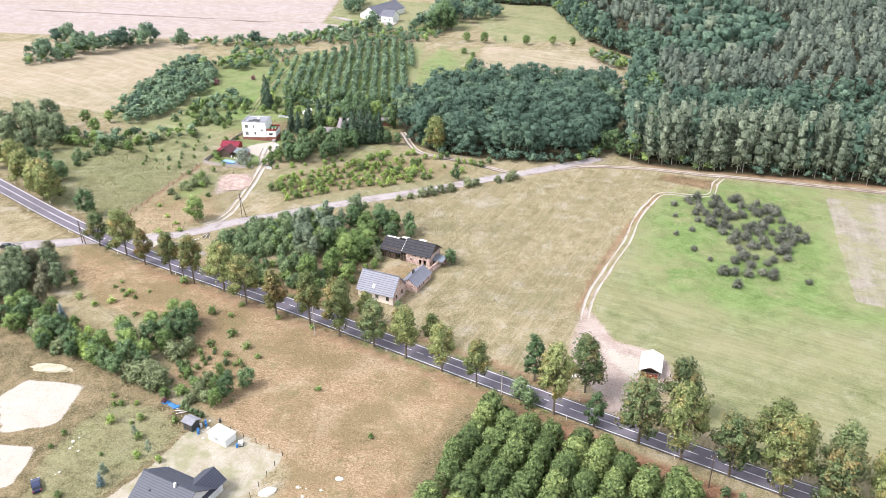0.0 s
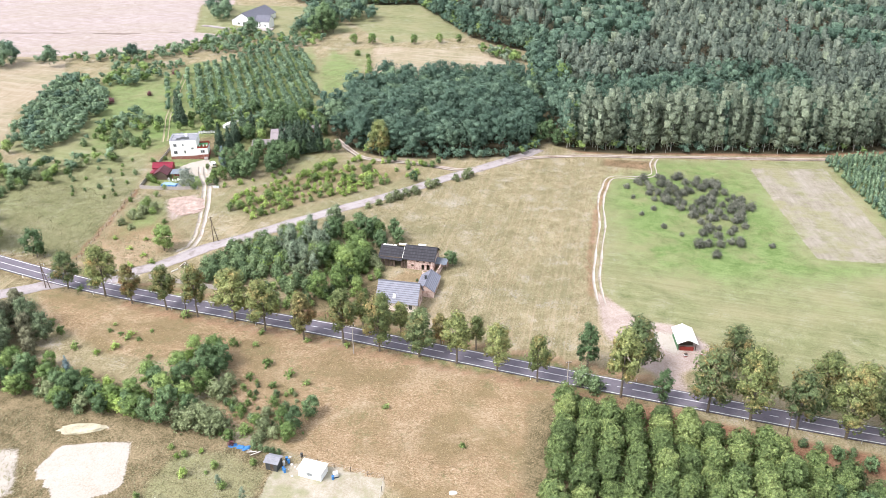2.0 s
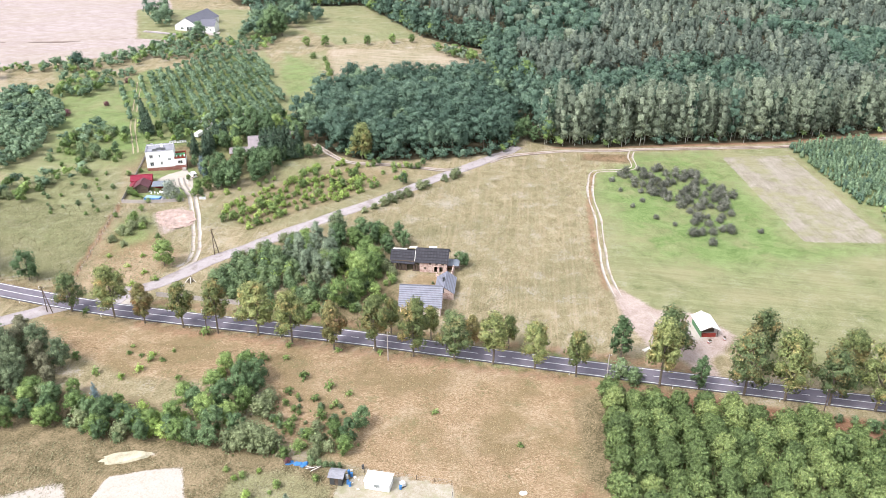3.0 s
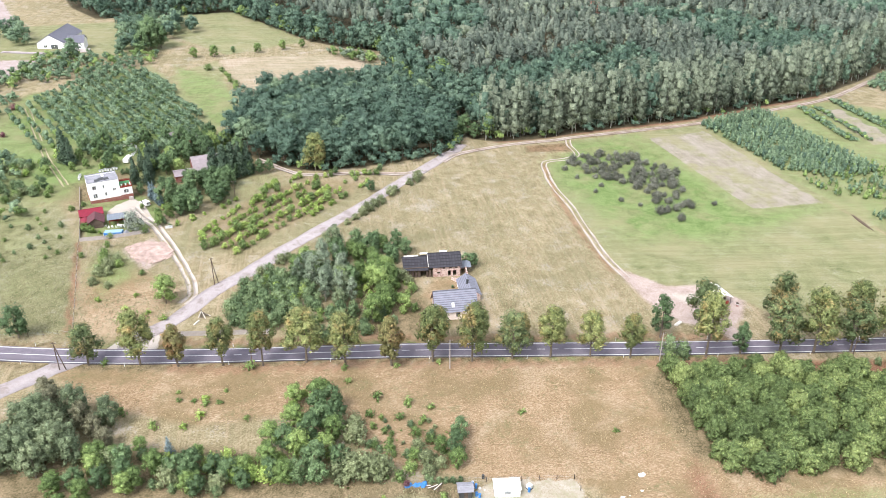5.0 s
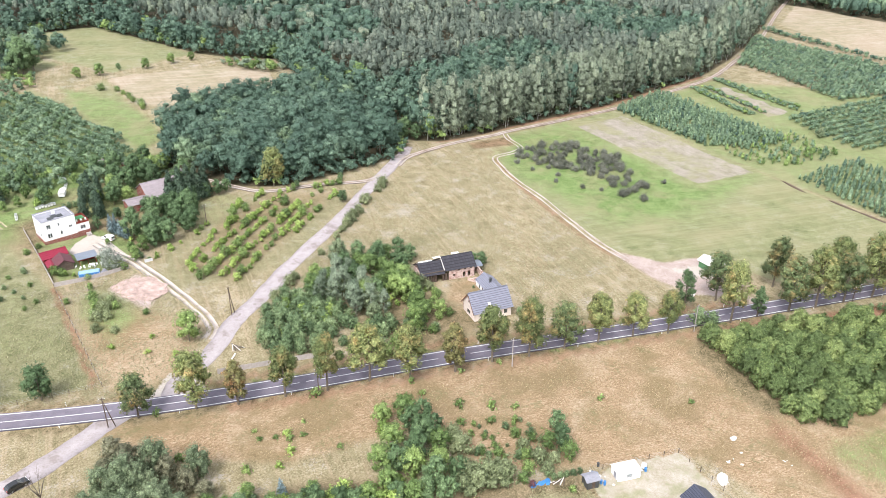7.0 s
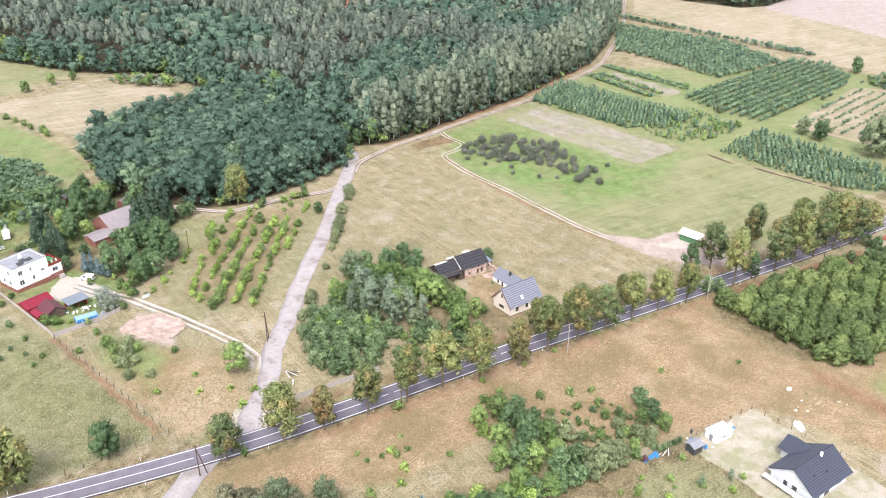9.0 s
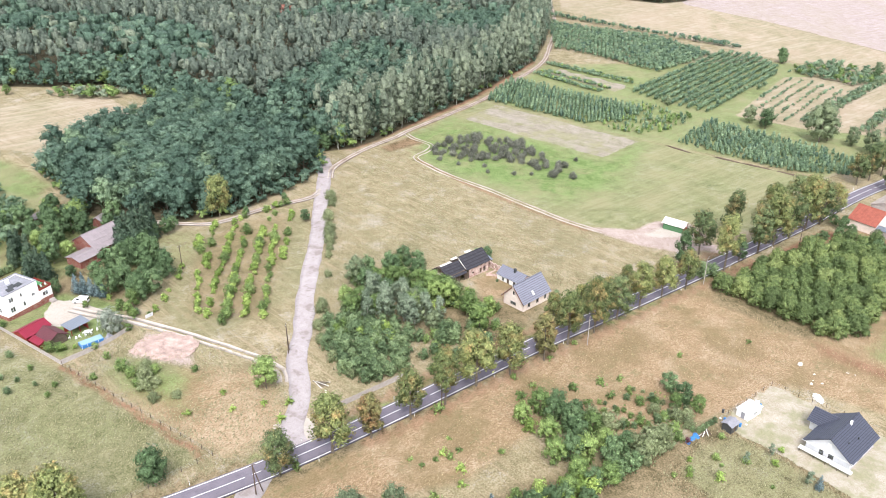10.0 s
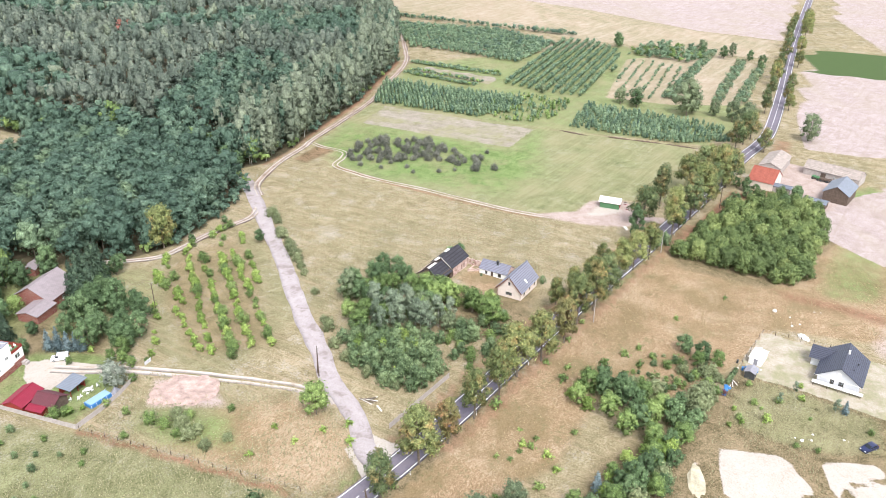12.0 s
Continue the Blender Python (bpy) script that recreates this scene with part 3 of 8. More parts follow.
for side in (-0.95, 0.95):
    tagged(strip("wheel_track", FOREST_TRACK, 0.6, 0.09, M_SANDTRACK, None, side * 0.85, 0.12, 0.4, seed=7), "pale sandy rut of the track along the forest", "track", "", "structure")
    tagged(strip("wheel_track", WEST_TRACK, 0.9, 0.09, M_SANDTRACK, None, side * 0.8, 0.12, 0.4, seed=8), "pale sandy rut of the track below the wood", "track", "", "structure")
    tagged(strip("wheel_track", HOUSE_TRACK, 1.3, 0.05, M_SANDTRACK, None, side, 0.12, 0.5, seed=5), "pale sandy wheel track worn in the grass", "track", "", "structure")
    tagged(strip("wheel_track", LOOP_TRACK, 0.75, 0.05, M_SANDTRACK, None, side, 0.12, 0.5, seed=6), "pale sandy wheel track worn in the grass", "track", "", "structure")

M_DRYRUT = worn_track("dry_grass_rut", tone(176, 170, 108), tone(206, 198, 142), tone(158, 158, 94))
M_FIELDPATH = worn_track("bare_field_path", tone(150, 130, 110), tone(180, 160, 138), tone(138, 118, 96))
for side in (-0.9, 0.9):
    tagged(strip("wheel_track", smooth_line([(-113.5, 352), (-115.1, 361.5), (-117.1, 381.7), (-118.4, 400.7), (-118.6, 430.3), (-118.8, 465.3)]), 0.7, 0.05, M_DRYRUT, None, side, 0.12, 0.4, seed=12), "faint rut in the orchard grass", "track", "", "structure")
tagged(strip("path", smooth_line([(-330, 566), (-200.8, 560.6), (-163.7, 558.1), (-129.1, 562)]), 2.0, 0.06, M_FIELDPATH, None, 0, 0.3, 0.4, seed=13), "bare earth path between stubble fields", "path", "", "structure")
tagged(strip("driveway", smooth_line([(-122, 580), (-116.2, 577.2), (-106.3, 571.1), (-94.4, 566.3), (-84, 570)]), 4.5, 0.08, M_TRACK, None, 0, 0.1, 0.5, seed=14), "pale paved driveway of the far farm", "driveway", "", "structure")

# ---- plants ----
M_BARK = plain("bark", (0.17, 0.14, 0.11), 0.9, 0, 0.25, 3.0)
M_BIRCHBARK = plain("birch_bark", (0.42, 0.41, 0.37), 0.8, 0, 0.3, 2.0)
M_PINEBARK = plain("pine_bark", (0.24, 0.15, 0.1), 0.9, 0, 0.25, 2.0)
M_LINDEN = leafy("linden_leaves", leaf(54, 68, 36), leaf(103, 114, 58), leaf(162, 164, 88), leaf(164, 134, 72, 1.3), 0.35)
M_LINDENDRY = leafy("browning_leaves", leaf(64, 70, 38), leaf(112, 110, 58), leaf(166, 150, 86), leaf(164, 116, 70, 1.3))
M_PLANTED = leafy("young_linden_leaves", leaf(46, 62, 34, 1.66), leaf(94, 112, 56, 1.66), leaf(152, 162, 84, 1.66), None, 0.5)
# the bluish tint here puts the haze of distance into the leaf colour
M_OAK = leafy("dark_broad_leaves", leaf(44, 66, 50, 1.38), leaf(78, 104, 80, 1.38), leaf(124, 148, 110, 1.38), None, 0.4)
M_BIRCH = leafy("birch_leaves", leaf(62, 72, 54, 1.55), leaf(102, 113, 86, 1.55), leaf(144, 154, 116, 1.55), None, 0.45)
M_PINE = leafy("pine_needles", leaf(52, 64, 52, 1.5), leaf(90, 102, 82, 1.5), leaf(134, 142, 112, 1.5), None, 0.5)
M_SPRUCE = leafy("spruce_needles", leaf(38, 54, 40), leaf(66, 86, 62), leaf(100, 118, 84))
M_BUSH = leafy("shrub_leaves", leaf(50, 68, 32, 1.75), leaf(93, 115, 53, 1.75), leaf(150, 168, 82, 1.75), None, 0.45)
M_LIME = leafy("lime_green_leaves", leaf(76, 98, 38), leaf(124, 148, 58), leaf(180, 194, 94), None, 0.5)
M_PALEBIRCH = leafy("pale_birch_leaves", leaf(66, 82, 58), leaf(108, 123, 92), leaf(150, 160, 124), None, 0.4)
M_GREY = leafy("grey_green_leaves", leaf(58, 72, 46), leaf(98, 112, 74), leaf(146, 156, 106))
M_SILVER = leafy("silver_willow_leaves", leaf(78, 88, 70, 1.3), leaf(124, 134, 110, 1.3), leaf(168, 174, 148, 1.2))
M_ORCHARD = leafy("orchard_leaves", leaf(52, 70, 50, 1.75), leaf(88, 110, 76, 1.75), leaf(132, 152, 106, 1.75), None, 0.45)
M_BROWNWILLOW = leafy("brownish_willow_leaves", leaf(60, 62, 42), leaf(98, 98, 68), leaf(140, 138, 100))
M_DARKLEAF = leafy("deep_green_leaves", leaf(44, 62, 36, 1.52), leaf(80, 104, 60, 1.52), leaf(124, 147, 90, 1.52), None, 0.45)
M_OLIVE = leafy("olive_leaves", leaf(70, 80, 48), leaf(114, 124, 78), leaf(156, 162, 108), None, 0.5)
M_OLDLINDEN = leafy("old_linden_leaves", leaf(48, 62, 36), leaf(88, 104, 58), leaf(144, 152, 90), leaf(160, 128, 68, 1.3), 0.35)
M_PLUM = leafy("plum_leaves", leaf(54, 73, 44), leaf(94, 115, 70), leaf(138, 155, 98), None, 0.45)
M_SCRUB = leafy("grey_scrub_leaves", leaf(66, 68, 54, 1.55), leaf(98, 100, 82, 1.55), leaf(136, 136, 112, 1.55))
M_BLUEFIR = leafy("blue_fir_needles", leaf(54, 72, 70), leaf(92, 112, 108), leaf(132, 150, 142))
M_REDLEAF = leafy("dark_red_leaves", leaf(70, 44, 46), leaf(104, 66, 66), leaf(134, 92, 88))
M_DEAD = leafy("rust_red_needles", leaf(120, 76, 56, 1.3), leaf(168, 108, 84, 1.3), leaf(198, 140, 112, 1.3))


def unit(v):
    return v / np.linalg.norm(v, axis=-1, keepdims=True)


def puff():
    """A cube with each side cut in four, blown up to a sphere: 26 corners, 24 sides."""
    ids, v, f = {}, [], []

    def at(p):
        if p not in ids:
            ids[p] = len(v)
            v.append(p)
        return ids[p]
    for k in range(3):
        for s in (-1, 1):
            for i in (-1, 0):
                for j in (-1, 0):
                    q = []
                    for a, b in ((i, j), (i + 1, j), (i + 1, j + 1), (i, j + 1))[::s]:
                        c = [0, 0, 0]
                        c[k], c[(k + 1) % 3], c[(k + 2) % 3] = s, a, b
                        q.append(at(tuple(c)))
                    f.append(q)
    return unit(np.array(v, float)), np.array(f)


PUFF = puff()
CUBE = (unit(np.array([(i, j, k) for i in (-1.0, 1.0) for j in (-1.0, 1.0) for k in (-1.0, 1.0)])), np.array([(0, 1, 3, 2), (4, 6, 7, 5), (0, 4, 5, 1), (2, 3, 7, 6), (0, 2, 6, 4), (1, 5, 7, 3)]))


def cards(rng, blobs, n, size, flat=0.35, shell=0.72, core=(0.72, 0.86), ball=None, dome=0.5):
    """Leaf sprays as small bent quads round the dense, uneven insides of a set of ellipsoids (x, y, z, rx, ry, rz), with the crown's soft normals."""
    b = np.array(blobs, float)
    area = (b[:, 3] * b[:, 4] * b[:, 5]) ** (2 / 3)
    heart = (b[:, :3] * area[:, None]).sum(0) / area.sum() - (0, 0, 0.25 * b[:, 5].mean())
    k = rng.choice(len(b), n, p=area / area.sum())
    u = unit(rng.normal(size=(n, 3)))
    r = shell + (1.26 - shell) * rng.random(n) ** 0.6
    c = b[k, :3] + u * b[k, 3:] * r[:, None]
    out = unit(u / b[k, 3:])
    nrm = unit(out + rng.normal(0, 0.4, (n, 3)) + (0, 0, flat + 0.25))
    t = unit(np.cross(nrm, rng.normal(size=(n, 3))))
    s = np.cross(nrm, t)
    half = size * (0.55 + 0.75 * rng.random(n)) / 2
    quad = []
    for a, d in ((1, 0.25), (0.2, 1), (-1, -0.1), (-0.15, -1)):
        j = 1 + rng.normal(0, 0.22, (n, 2))
        quad.append(c + (t * (a * j[:, :1]) + s * (d * j[:, 1:])) * half[:, None] - nrm * (half * 0.25 * abs(a))[:, None])
    v = np.stack(quad, 1).reshape(-1, 3)
    f = np.arange(4 * n).reshape(n, 4)
    soft = unit((1 - dome) * out + dome * unit(c - heart) + (0, 0, 0.2) + rng.normal(0, 0.36, (n, 3)))
    soft = np.repeat(soft, 4, 0)
    ball, side = ball or (PUFF if len(b) < 3 else CUBE)
    m = len(ball)
    swell = rng.uniform(*core, (len(b), 1, 1)) * (1 + rng.normal(0, 0.13, (len(b), m, 1)))
    q = b[:, None, :3] + b[:, None, 3:] * ball[None] * swell
    qn = unit(0.8 * unit(ball[None] / b[:, None, 3:]) + 0.4 * unit(q - heart) + (0, 0, 0.1) + rng.normal(0, 0.25, q.shape))
    f = np.vstack([f, (len(v) + m * np.arange(len(b))[:, None, None] + side[None]).reshape(-1, 4)])
    return np.vstack([v, q.reshape(-1, 3)]), f, np.vstack([soft, qn.reshape(-1, 3)])


def stick(a, b, ra, rb, sides=6):
    """A tapered stem between two points, as quads."""
    a, b = np.array(a, float), np.array(b, float)
    d = (b - a) / np.linalg.norm(b - a)
    u = np.cross(d, (0.31, 0.9, 0.12))
    u /= np.linalg.norm(u)
    w = np.cross(d, u)
    ang = np.arange(sides) * 2 * math.pi / sides
    ring = np.cos(ang)[:, None] * u + np.sin(ang)[:, None] * w
    v = np.vstack([a + ring * ra, b + ring * rb])
    i = np.arange(sides)
    j = (i + 1) % sides
    return v, np.stack([i, j, j + sides, i + sides], 1)


def joined(pieces):
    vs, fs, at = [], [], 0
    for v, f in pieces:
        vs.append(v), fs.append(f + at)
        at += len(v)
    return np.vstack(vs), np.vstack(fs)


def lumps(rng, n, height, base, radius, top=0.75, lean=0.0, r=(0.3, 0.5)):
    """Blobs that make up an uneven crown between base and height."""
    out = []
    for i in range(n):
        f = (i + 0.5) / n
        z = base + (height - base) * (0.12 + 0.78 * f)
        wide = radius * (1 - abs(f - 0.42) ** 1.6 * (1.6 if f > 0.42 else 1.2)) * (1 if f < 0.8 else top)
        a = i * 2.4 + rng.random()
        d = wide * (0.35 + 0.4 * rng.random())
        s = radius * (r[0] + (r[1] - r[0]) * rng.random())
        out.append((d * math.cos(a) + lean * z, d * math.sin(a), z, s, s, s * (0.75 + 0.3 * rng.random())))
    return out


def globe(rng, n, height, base, radius, r=(0.34, 0.48)):
    """Blobs spread evenly over a rounded crown, with one large one inside."""
    mid, up = (height + base) / 2, (height - base) / 2
    out = [(0, 0, mid, radius * 0.68, radius * 0.68, up * 0.72)]
    for i in range(n):
        z = 1 - (i + 0.5) / n * 1.75
        a, w = i * 2.4 + rng.uniform(-0.4, 0.4), math.sqrt(max(0.0, 1 - z * z))
        d = rng.uniform(0.55, 0.72)
        s = radius * rng.uniform(*r)
        out.append((d * radius * w * math.cos(a), d * radius * w * math.sin(a), mid + up * 0.68 * z, s, s, s * rng.uniform(0.7, 0.95)))
    return out


def spire(rng, height, base, radius, n, tip=0.3):
    """Blobs up one stem that grow narrower towards the tip."""
    return [(rng.normal(0, 0.25 * radius), rng.normal(0, 0.25 * radius), base + (height - base) * (i + 0.5) / n, *([radius * (1 - (1 - tip) * i / (n - 1)) * rng.uniform(0.85, 1.15)] * 2), (height - base) / n * 0.85) for i in range(n)]


def wood(rng, height, base, thick, blobs, sides=7):
    """Trunk and limbs that reach into the blobs."""
    bits = [stick((0, 0, -0.3), (0.1, 0.05, base), thick, thick * 0.8, sides), stick((0.1, 0.05, base), (0.15, 0, height * 0.8), thick * 0.8, thick * 0.25, sides)]
    for x, y, z, *_ in blobs[::2]:
        bits.append(stick((0.1, 0, base + (z - base) * 0.35), (x, y, z), thick * 0.38, thick * 0.12, 4))
    return joined(bits)


def tree_template(name, label, category, seed, leaf, bark, height, base, radius, n_lumps, n_cards, size, thick, r=(0.3, 0.5), top=0.75, dome=False, limbs=2):
    """Builds one tree far below the ground's edge of use and returns it; copies are set out later."""
    rng = np.random.default_rng(seed)
    blobs = (globe(rng, n_lumps, height, base, radius, r) if dome else lumps(rng, n_lumps, height, base, radius, top, 0, r))
    root = new(name)
    tagged(root, label, category)
    v, f = wood(rng, height, base, thick, blobs[:0] if limbs else blobs)
    new("trunk", np_mesh("trunk", v, f, bark)).parent = root
    v, f, nrm = cards(rng, blobs, n_cards, size)
    new("crown", np_mesh("crown", v, f, leaf, normals=nrm)).parent = root
    for x, y, z, *_ in blobs[1:1 + 3 * limbs:3]:
        v, f = stick((0.1, 0, base + (z - base) * 0.35), (x, y, z), thick * 0.42, thick * 0.12, 5)
        new("limb", np_mesh("limb", v, f, bark)).parent = root
    return root


def shrub_template(name, label, seed, leaf, height, radius, n_lumps, n_cards, size, category="shrub"):
    rng = np.random.default_rng(seed)
    blobs = lumps(rng, n_lumps, height, 0.0, radius, 0.8, 0, (0.42, 0.62))
    root = new(name)
    tagged(root, label, category)
    for b in blobs[:3 if height > 1 else 1]:
        new("stem", np_mesh("stem", *stick((0.1 * b[0], 0.1 * b[1], -0.2), tuple(np.array(b[:3]) * 0.95), 0.05, 0.02, 4), M_BARK)).parent = root
    v, f, nrm = cards(rng, blobs, n_cards, size, 0.45, 0.6, (0.5, 0.68))
    new("foliage", np_mesh("foliage", v, f, leaf, normals=nrm)).parent = root
    return root


def set_out(template, x, y, scale=1.0, turn=0.0, group="", first=[set()], tall=1.0, label=""):
    """Puts the template itself, then copies of it, on the ground."""
    if template.name not in first[0]:
        first[0].add(template.name)
        ob = template
    else:
        ob = copy_thing(template, Matrix())
    ob.matrix_basis = pose(x, y, gz(x, y), 0, 0, turn) @ Matrix.Diagonal((scale, scale, scale * tall, 1))
    return tagged(ob, label, "", group)


def scattered(rng, poly, step, jitter=0.35, turn=0.0, gap=None, rows=None):
    """Plan points on a turned, jittered lattice inside poly."""
    p = np.array(poly)
    c = p.mean(0)
    a = radians(turn)
    R = np.array([[math.cos(a), -math.sin(a)], [math.sin(a), math.cos(a)]])
    q = (p - c) @ R
    sx, sy = (step, step) if rows is None else (rows, step)
    gx, gy = np.meshgrid(np.arange(q[:, 0].min(), q[:, 0].max() + sx, sx), np.arange(q[:, 1].min(), q[:, 1].max() + sy, sy))
    pts = np.column_stack([gx.ravel(), gy.ravel()]) + rng.uniform(-jitter, jitter, (gx.size, 2)) * (step if rows is None else min(sx, sy))
    pts = pts @ R.T + c
    keep = inside(poly, pts[:, 0], pts[:, 1])
    if gap:
        keep &= rng.random(len(pts)) > gap
    return pts[keep]


def woods(name, label, category, seed, pts, kinds, leaf, bark, trunks=True, vary=0.3, odd=None, core=None):
    """Many trees as one mesh. kinds: functions that return (blobs, n_cards, size, trunk pieces)."""
    rng = np.random.default_rng(seed)
    made = []
    for make in kinds:
        for _ in range(3):
            blobs, n, size, flat, stem = make(rng)
            made.append((cards(rng, blobs, n, size, flat, ball=core), stem))
    V, F, N, S, T, at = [], [], [], [], [], 0
    for x, y in pts:
        (v, f, nrm), stem = made[rng.integers(len(made))]
        a, s = rng.random() * 6.283, 1 + rng.uniform(-vary, vary)
        tint = rng.random()
        slot = 1 if odd and rng.random() < odd else 0
        turned = np.array([[math.cos(a), -math.sin(a), 0], [math.sin(a), math.cos(a), 0], [0, 0, 1]])
        bits = [(v, f, nrm, slot)]
        if trunks and stem:
            bits.append((*stem, unit(stem[0] * (1, 1, 0) + (1e-3, 0, 0)), 2))
        for vv, ff, nn, k in bits:
            q = vv @ turned * s + (x, y, gz(x, y))
            V.append(q), F.append(ff + at), N.append(nn @ turned), S.append(np.full(len(ff), k)), T.append(np.full(len(q), tint))
            at += len(q)
    me = np_mesh(name, np.vstack(V), np.vstack(F), [leaf[0], leaf[1], bark], np.concatenate(S), [("tint", np.concatenate(T))], np.vstack(N))
    return tagged(new(name, me), label, category, "", "stuff")


def pine_kind(rng):
    return spire(rng, 20.5, 9.0, 3.2, 3, 0.55) + lumps(rng, 3, 19, 13, 3.2, 0.8, 0, (0.32, 0.44)), 76, 1.0, 0.3, None


def far_pine_kind(rng):
    return [(0, 0, 14.6, 3.4, 3.4, 4.6), (rng.normal(0, 0.5), rng.normal(0, 0.5), 17.6, 1.7, 1.7, 2.6)], 18, 1.5, 0.1, None


def far_broad_kind(rng):
    a = rng.random() * 6.3
    return [(0, 0, 13.8, 3.8, 3.8, 4.6), (1.9 * math.cos(a), 1.9 * math.sin(a), 15.0, 2.2, 2.2, 2.3)], 20, 1.5, 0.3, None


def birch_kind(rng):
    return spire(rng, 20.5, 3.4, 3.1, 5, 0.62), 200, 0.85, -0.1, joined([stick((0, 0, 0), (0.2, 0, 15), 0.13, 0.08, 4)])


def oak_kind(rng):
    blobs = globe(rng, 11, 15.5, 0.2, 5.3, (0.32, 0.48))
    return blobs, 480, 0.76, 0.5, joined([stick((0, 0, 0), (0.2, 0, 10), 0.25, 0.12, 4)])


def fir_kind(h, r, n, size):
    def make(rng):
        return [(0, 0, 0.36 * h, r, r, 0.36 * h), (rng.normal(0, 0.1), 0, 0.72 * h, 0.6 * r, 0.6 * r, 0.3 * h)], n, size, 0.1, None
    return make


def low_kind(h, r, n, size, base=0.3):
    """A low crown of few lumps, the more of them the more leaves it has."""
    k = 1 if n < 30 else 2 if n < 50 else 3 if n < 90 else 5

    def make(rng):
        if k < 3:
            return [(r * 0.3 * i, -r * 0.2 * i, (base + h) / 2 + 0.12 * h * i, r * (0.85 - 0.25 * i), r * (0.85 - 0.25 * i), (h - base) * (0.46 - 0.1 * i)) for i in range(k)], int(n * 0.85), size * 0.8, 0.4, None
        return globe(rng, k, h, base, r, (0.4, 0.56)), int(n * 0.7), size * 0.85, 0.4, None
    return make


R = np.random.default_rng(11)

# the forest behind, and the wood in front of it
pts = scattered(R, FOREST, 6.0, 0.42, 8)
FRONT = [(47, 343), (56, 334), (72, 330), (103, 328), (156, 322), (252, 323), (300, 333), (480, 395)]
d_edge = edge_distance(FRONT, pts[:, 0], pts[:, 1], False)
near, deep = d_edge < 24, (d_edge > 95) | (pts[:, 0] > 330)
kept = ~deep | (R.random(len(pts)) < 0.8)
pts, d_edge, near, deep = pts[kept], d_edge[kept], near[kept], deep[kept]
mixed = np.array([noise.noise((a * 0.012, b * 0.012, 7.0)) for a, b in pts])
west = edge_distance([(-75, 700), (-58, 657), (32, 647), (50, 541), (62, 515), (80, 500), (72, 470), (62, 440), (60, 408), (48, 345)], pts[:, 0], pts[:, 1], False) < 15
near &= ~west
dark = (~near) & (mixed > 0.1) & ~west
pine_left = ~near & ~dark & ~west
broad_kind = lambda rng: (globe(rng, 5, 18, 6, 4.0, (0.4, 0.56)), 100, 1.0, 0.5, None)
woods("pine_forest", "dense grey-green pine forest behind the birches", "forest", 21, pts[pine_left & ~deep], [pine_kind], (M_PINE, M_BIRCH), M_PINEBARK, False, 0.18, 0.06)
woods("deep_pine_forest", "grey-green pine forest reaching into the distance", "forest", 25, pts[pine_left & deep], [far_pine_kind], (M_PINE, M_BIRCH), M_PINEBARK, False, 0.2, 0.05, CUBE)
woods("broadleaf_forest", "dark green broadleaf trees among the pines", "forest", 22, pts[dark & ~deep], [broad_kind], (M_OAK, M_BIRCH), M_BARK, False, 0.25, 0.12)
woods("deep_broadleaf_forest", "dark green broadleaf trees deep in the forest", "forest", 26, pts[dark & deep], [far_broad_kind], (M_OAK, M_BIRCH), M_BARK, False, 0.25, 0.1, CUBE)
woods("birch_belt", "tall slender birches with pale trunks at the forest edge", "forest", 23, np.vstack([pts[near], scattered(R, [(47, 343), (56, 335), (72, 331), (103, 329), (156, 323), (252, 324), (252, 332), (60, 344)], 5.0, 0.45, 8)]),
      [birch_kind], (M_BIRCH, M_OAK), M_BIRCHBARK, True, 0.22, 0.12)
woods("forest_underwood", "low green underwood along the forest edge", "hedge", 27, scattered(R, [(50, 337), (72, 329), (103, 327), (156, 321), (252, 322), (252, 327), (103, 333), (60, 342)], 4.4, 0.45, 8, 0.35), [low_kind(3.6, 2.0, 50, 0.8)], (M_OAK, M_BUSH), M_BARK, False, 0.5, 0.2)
woods("locust_wood", "dense dark green rounded locust wood", "wood", 24, scattered(R, ACACIA, 7.0, 0.4, 20), [oak_kind], (M_OAK, M_ORCHARD), M_BARK, True, 0.22, 0.1)
woods("wood_underwood", "low green underwood round the foot of the locust wood", "hedge", 30, np.vstack([scattered(R, z, 3.0, 0.4, 0, 0.1) for z in ([(-42, 348), (-28, 333), (0, 328.5), (25, 328.5), (42, 338), (40, 343), (24, 334), (0, 334), (-26, 339), (-38, 352)], [(-53, 378), (-44, 388), (-36, 408), (-29, 424), (-13, 431), (5, 436), (5, 431), (-12, 426), (-25, 419), (-33, 404), (-46, 374)])]), [low_kind(4.2, 2.2, 60, 0.75)], (M_OAK, M_BUSH), M_BARK, False, 0.4, 0.12)
woods("forest_margin", "full-crowned broadleaf trees along the pasture edge", "forest", 29, pts[west], [lambda rng: (globe(rng, 7, 16.5, 0.8, 4.4, (0.38, 0.54)), 150, 1.0, 0.4, None)], (M_OAK, M_BUSH), M_BARK, False, 0.25, 0.07)
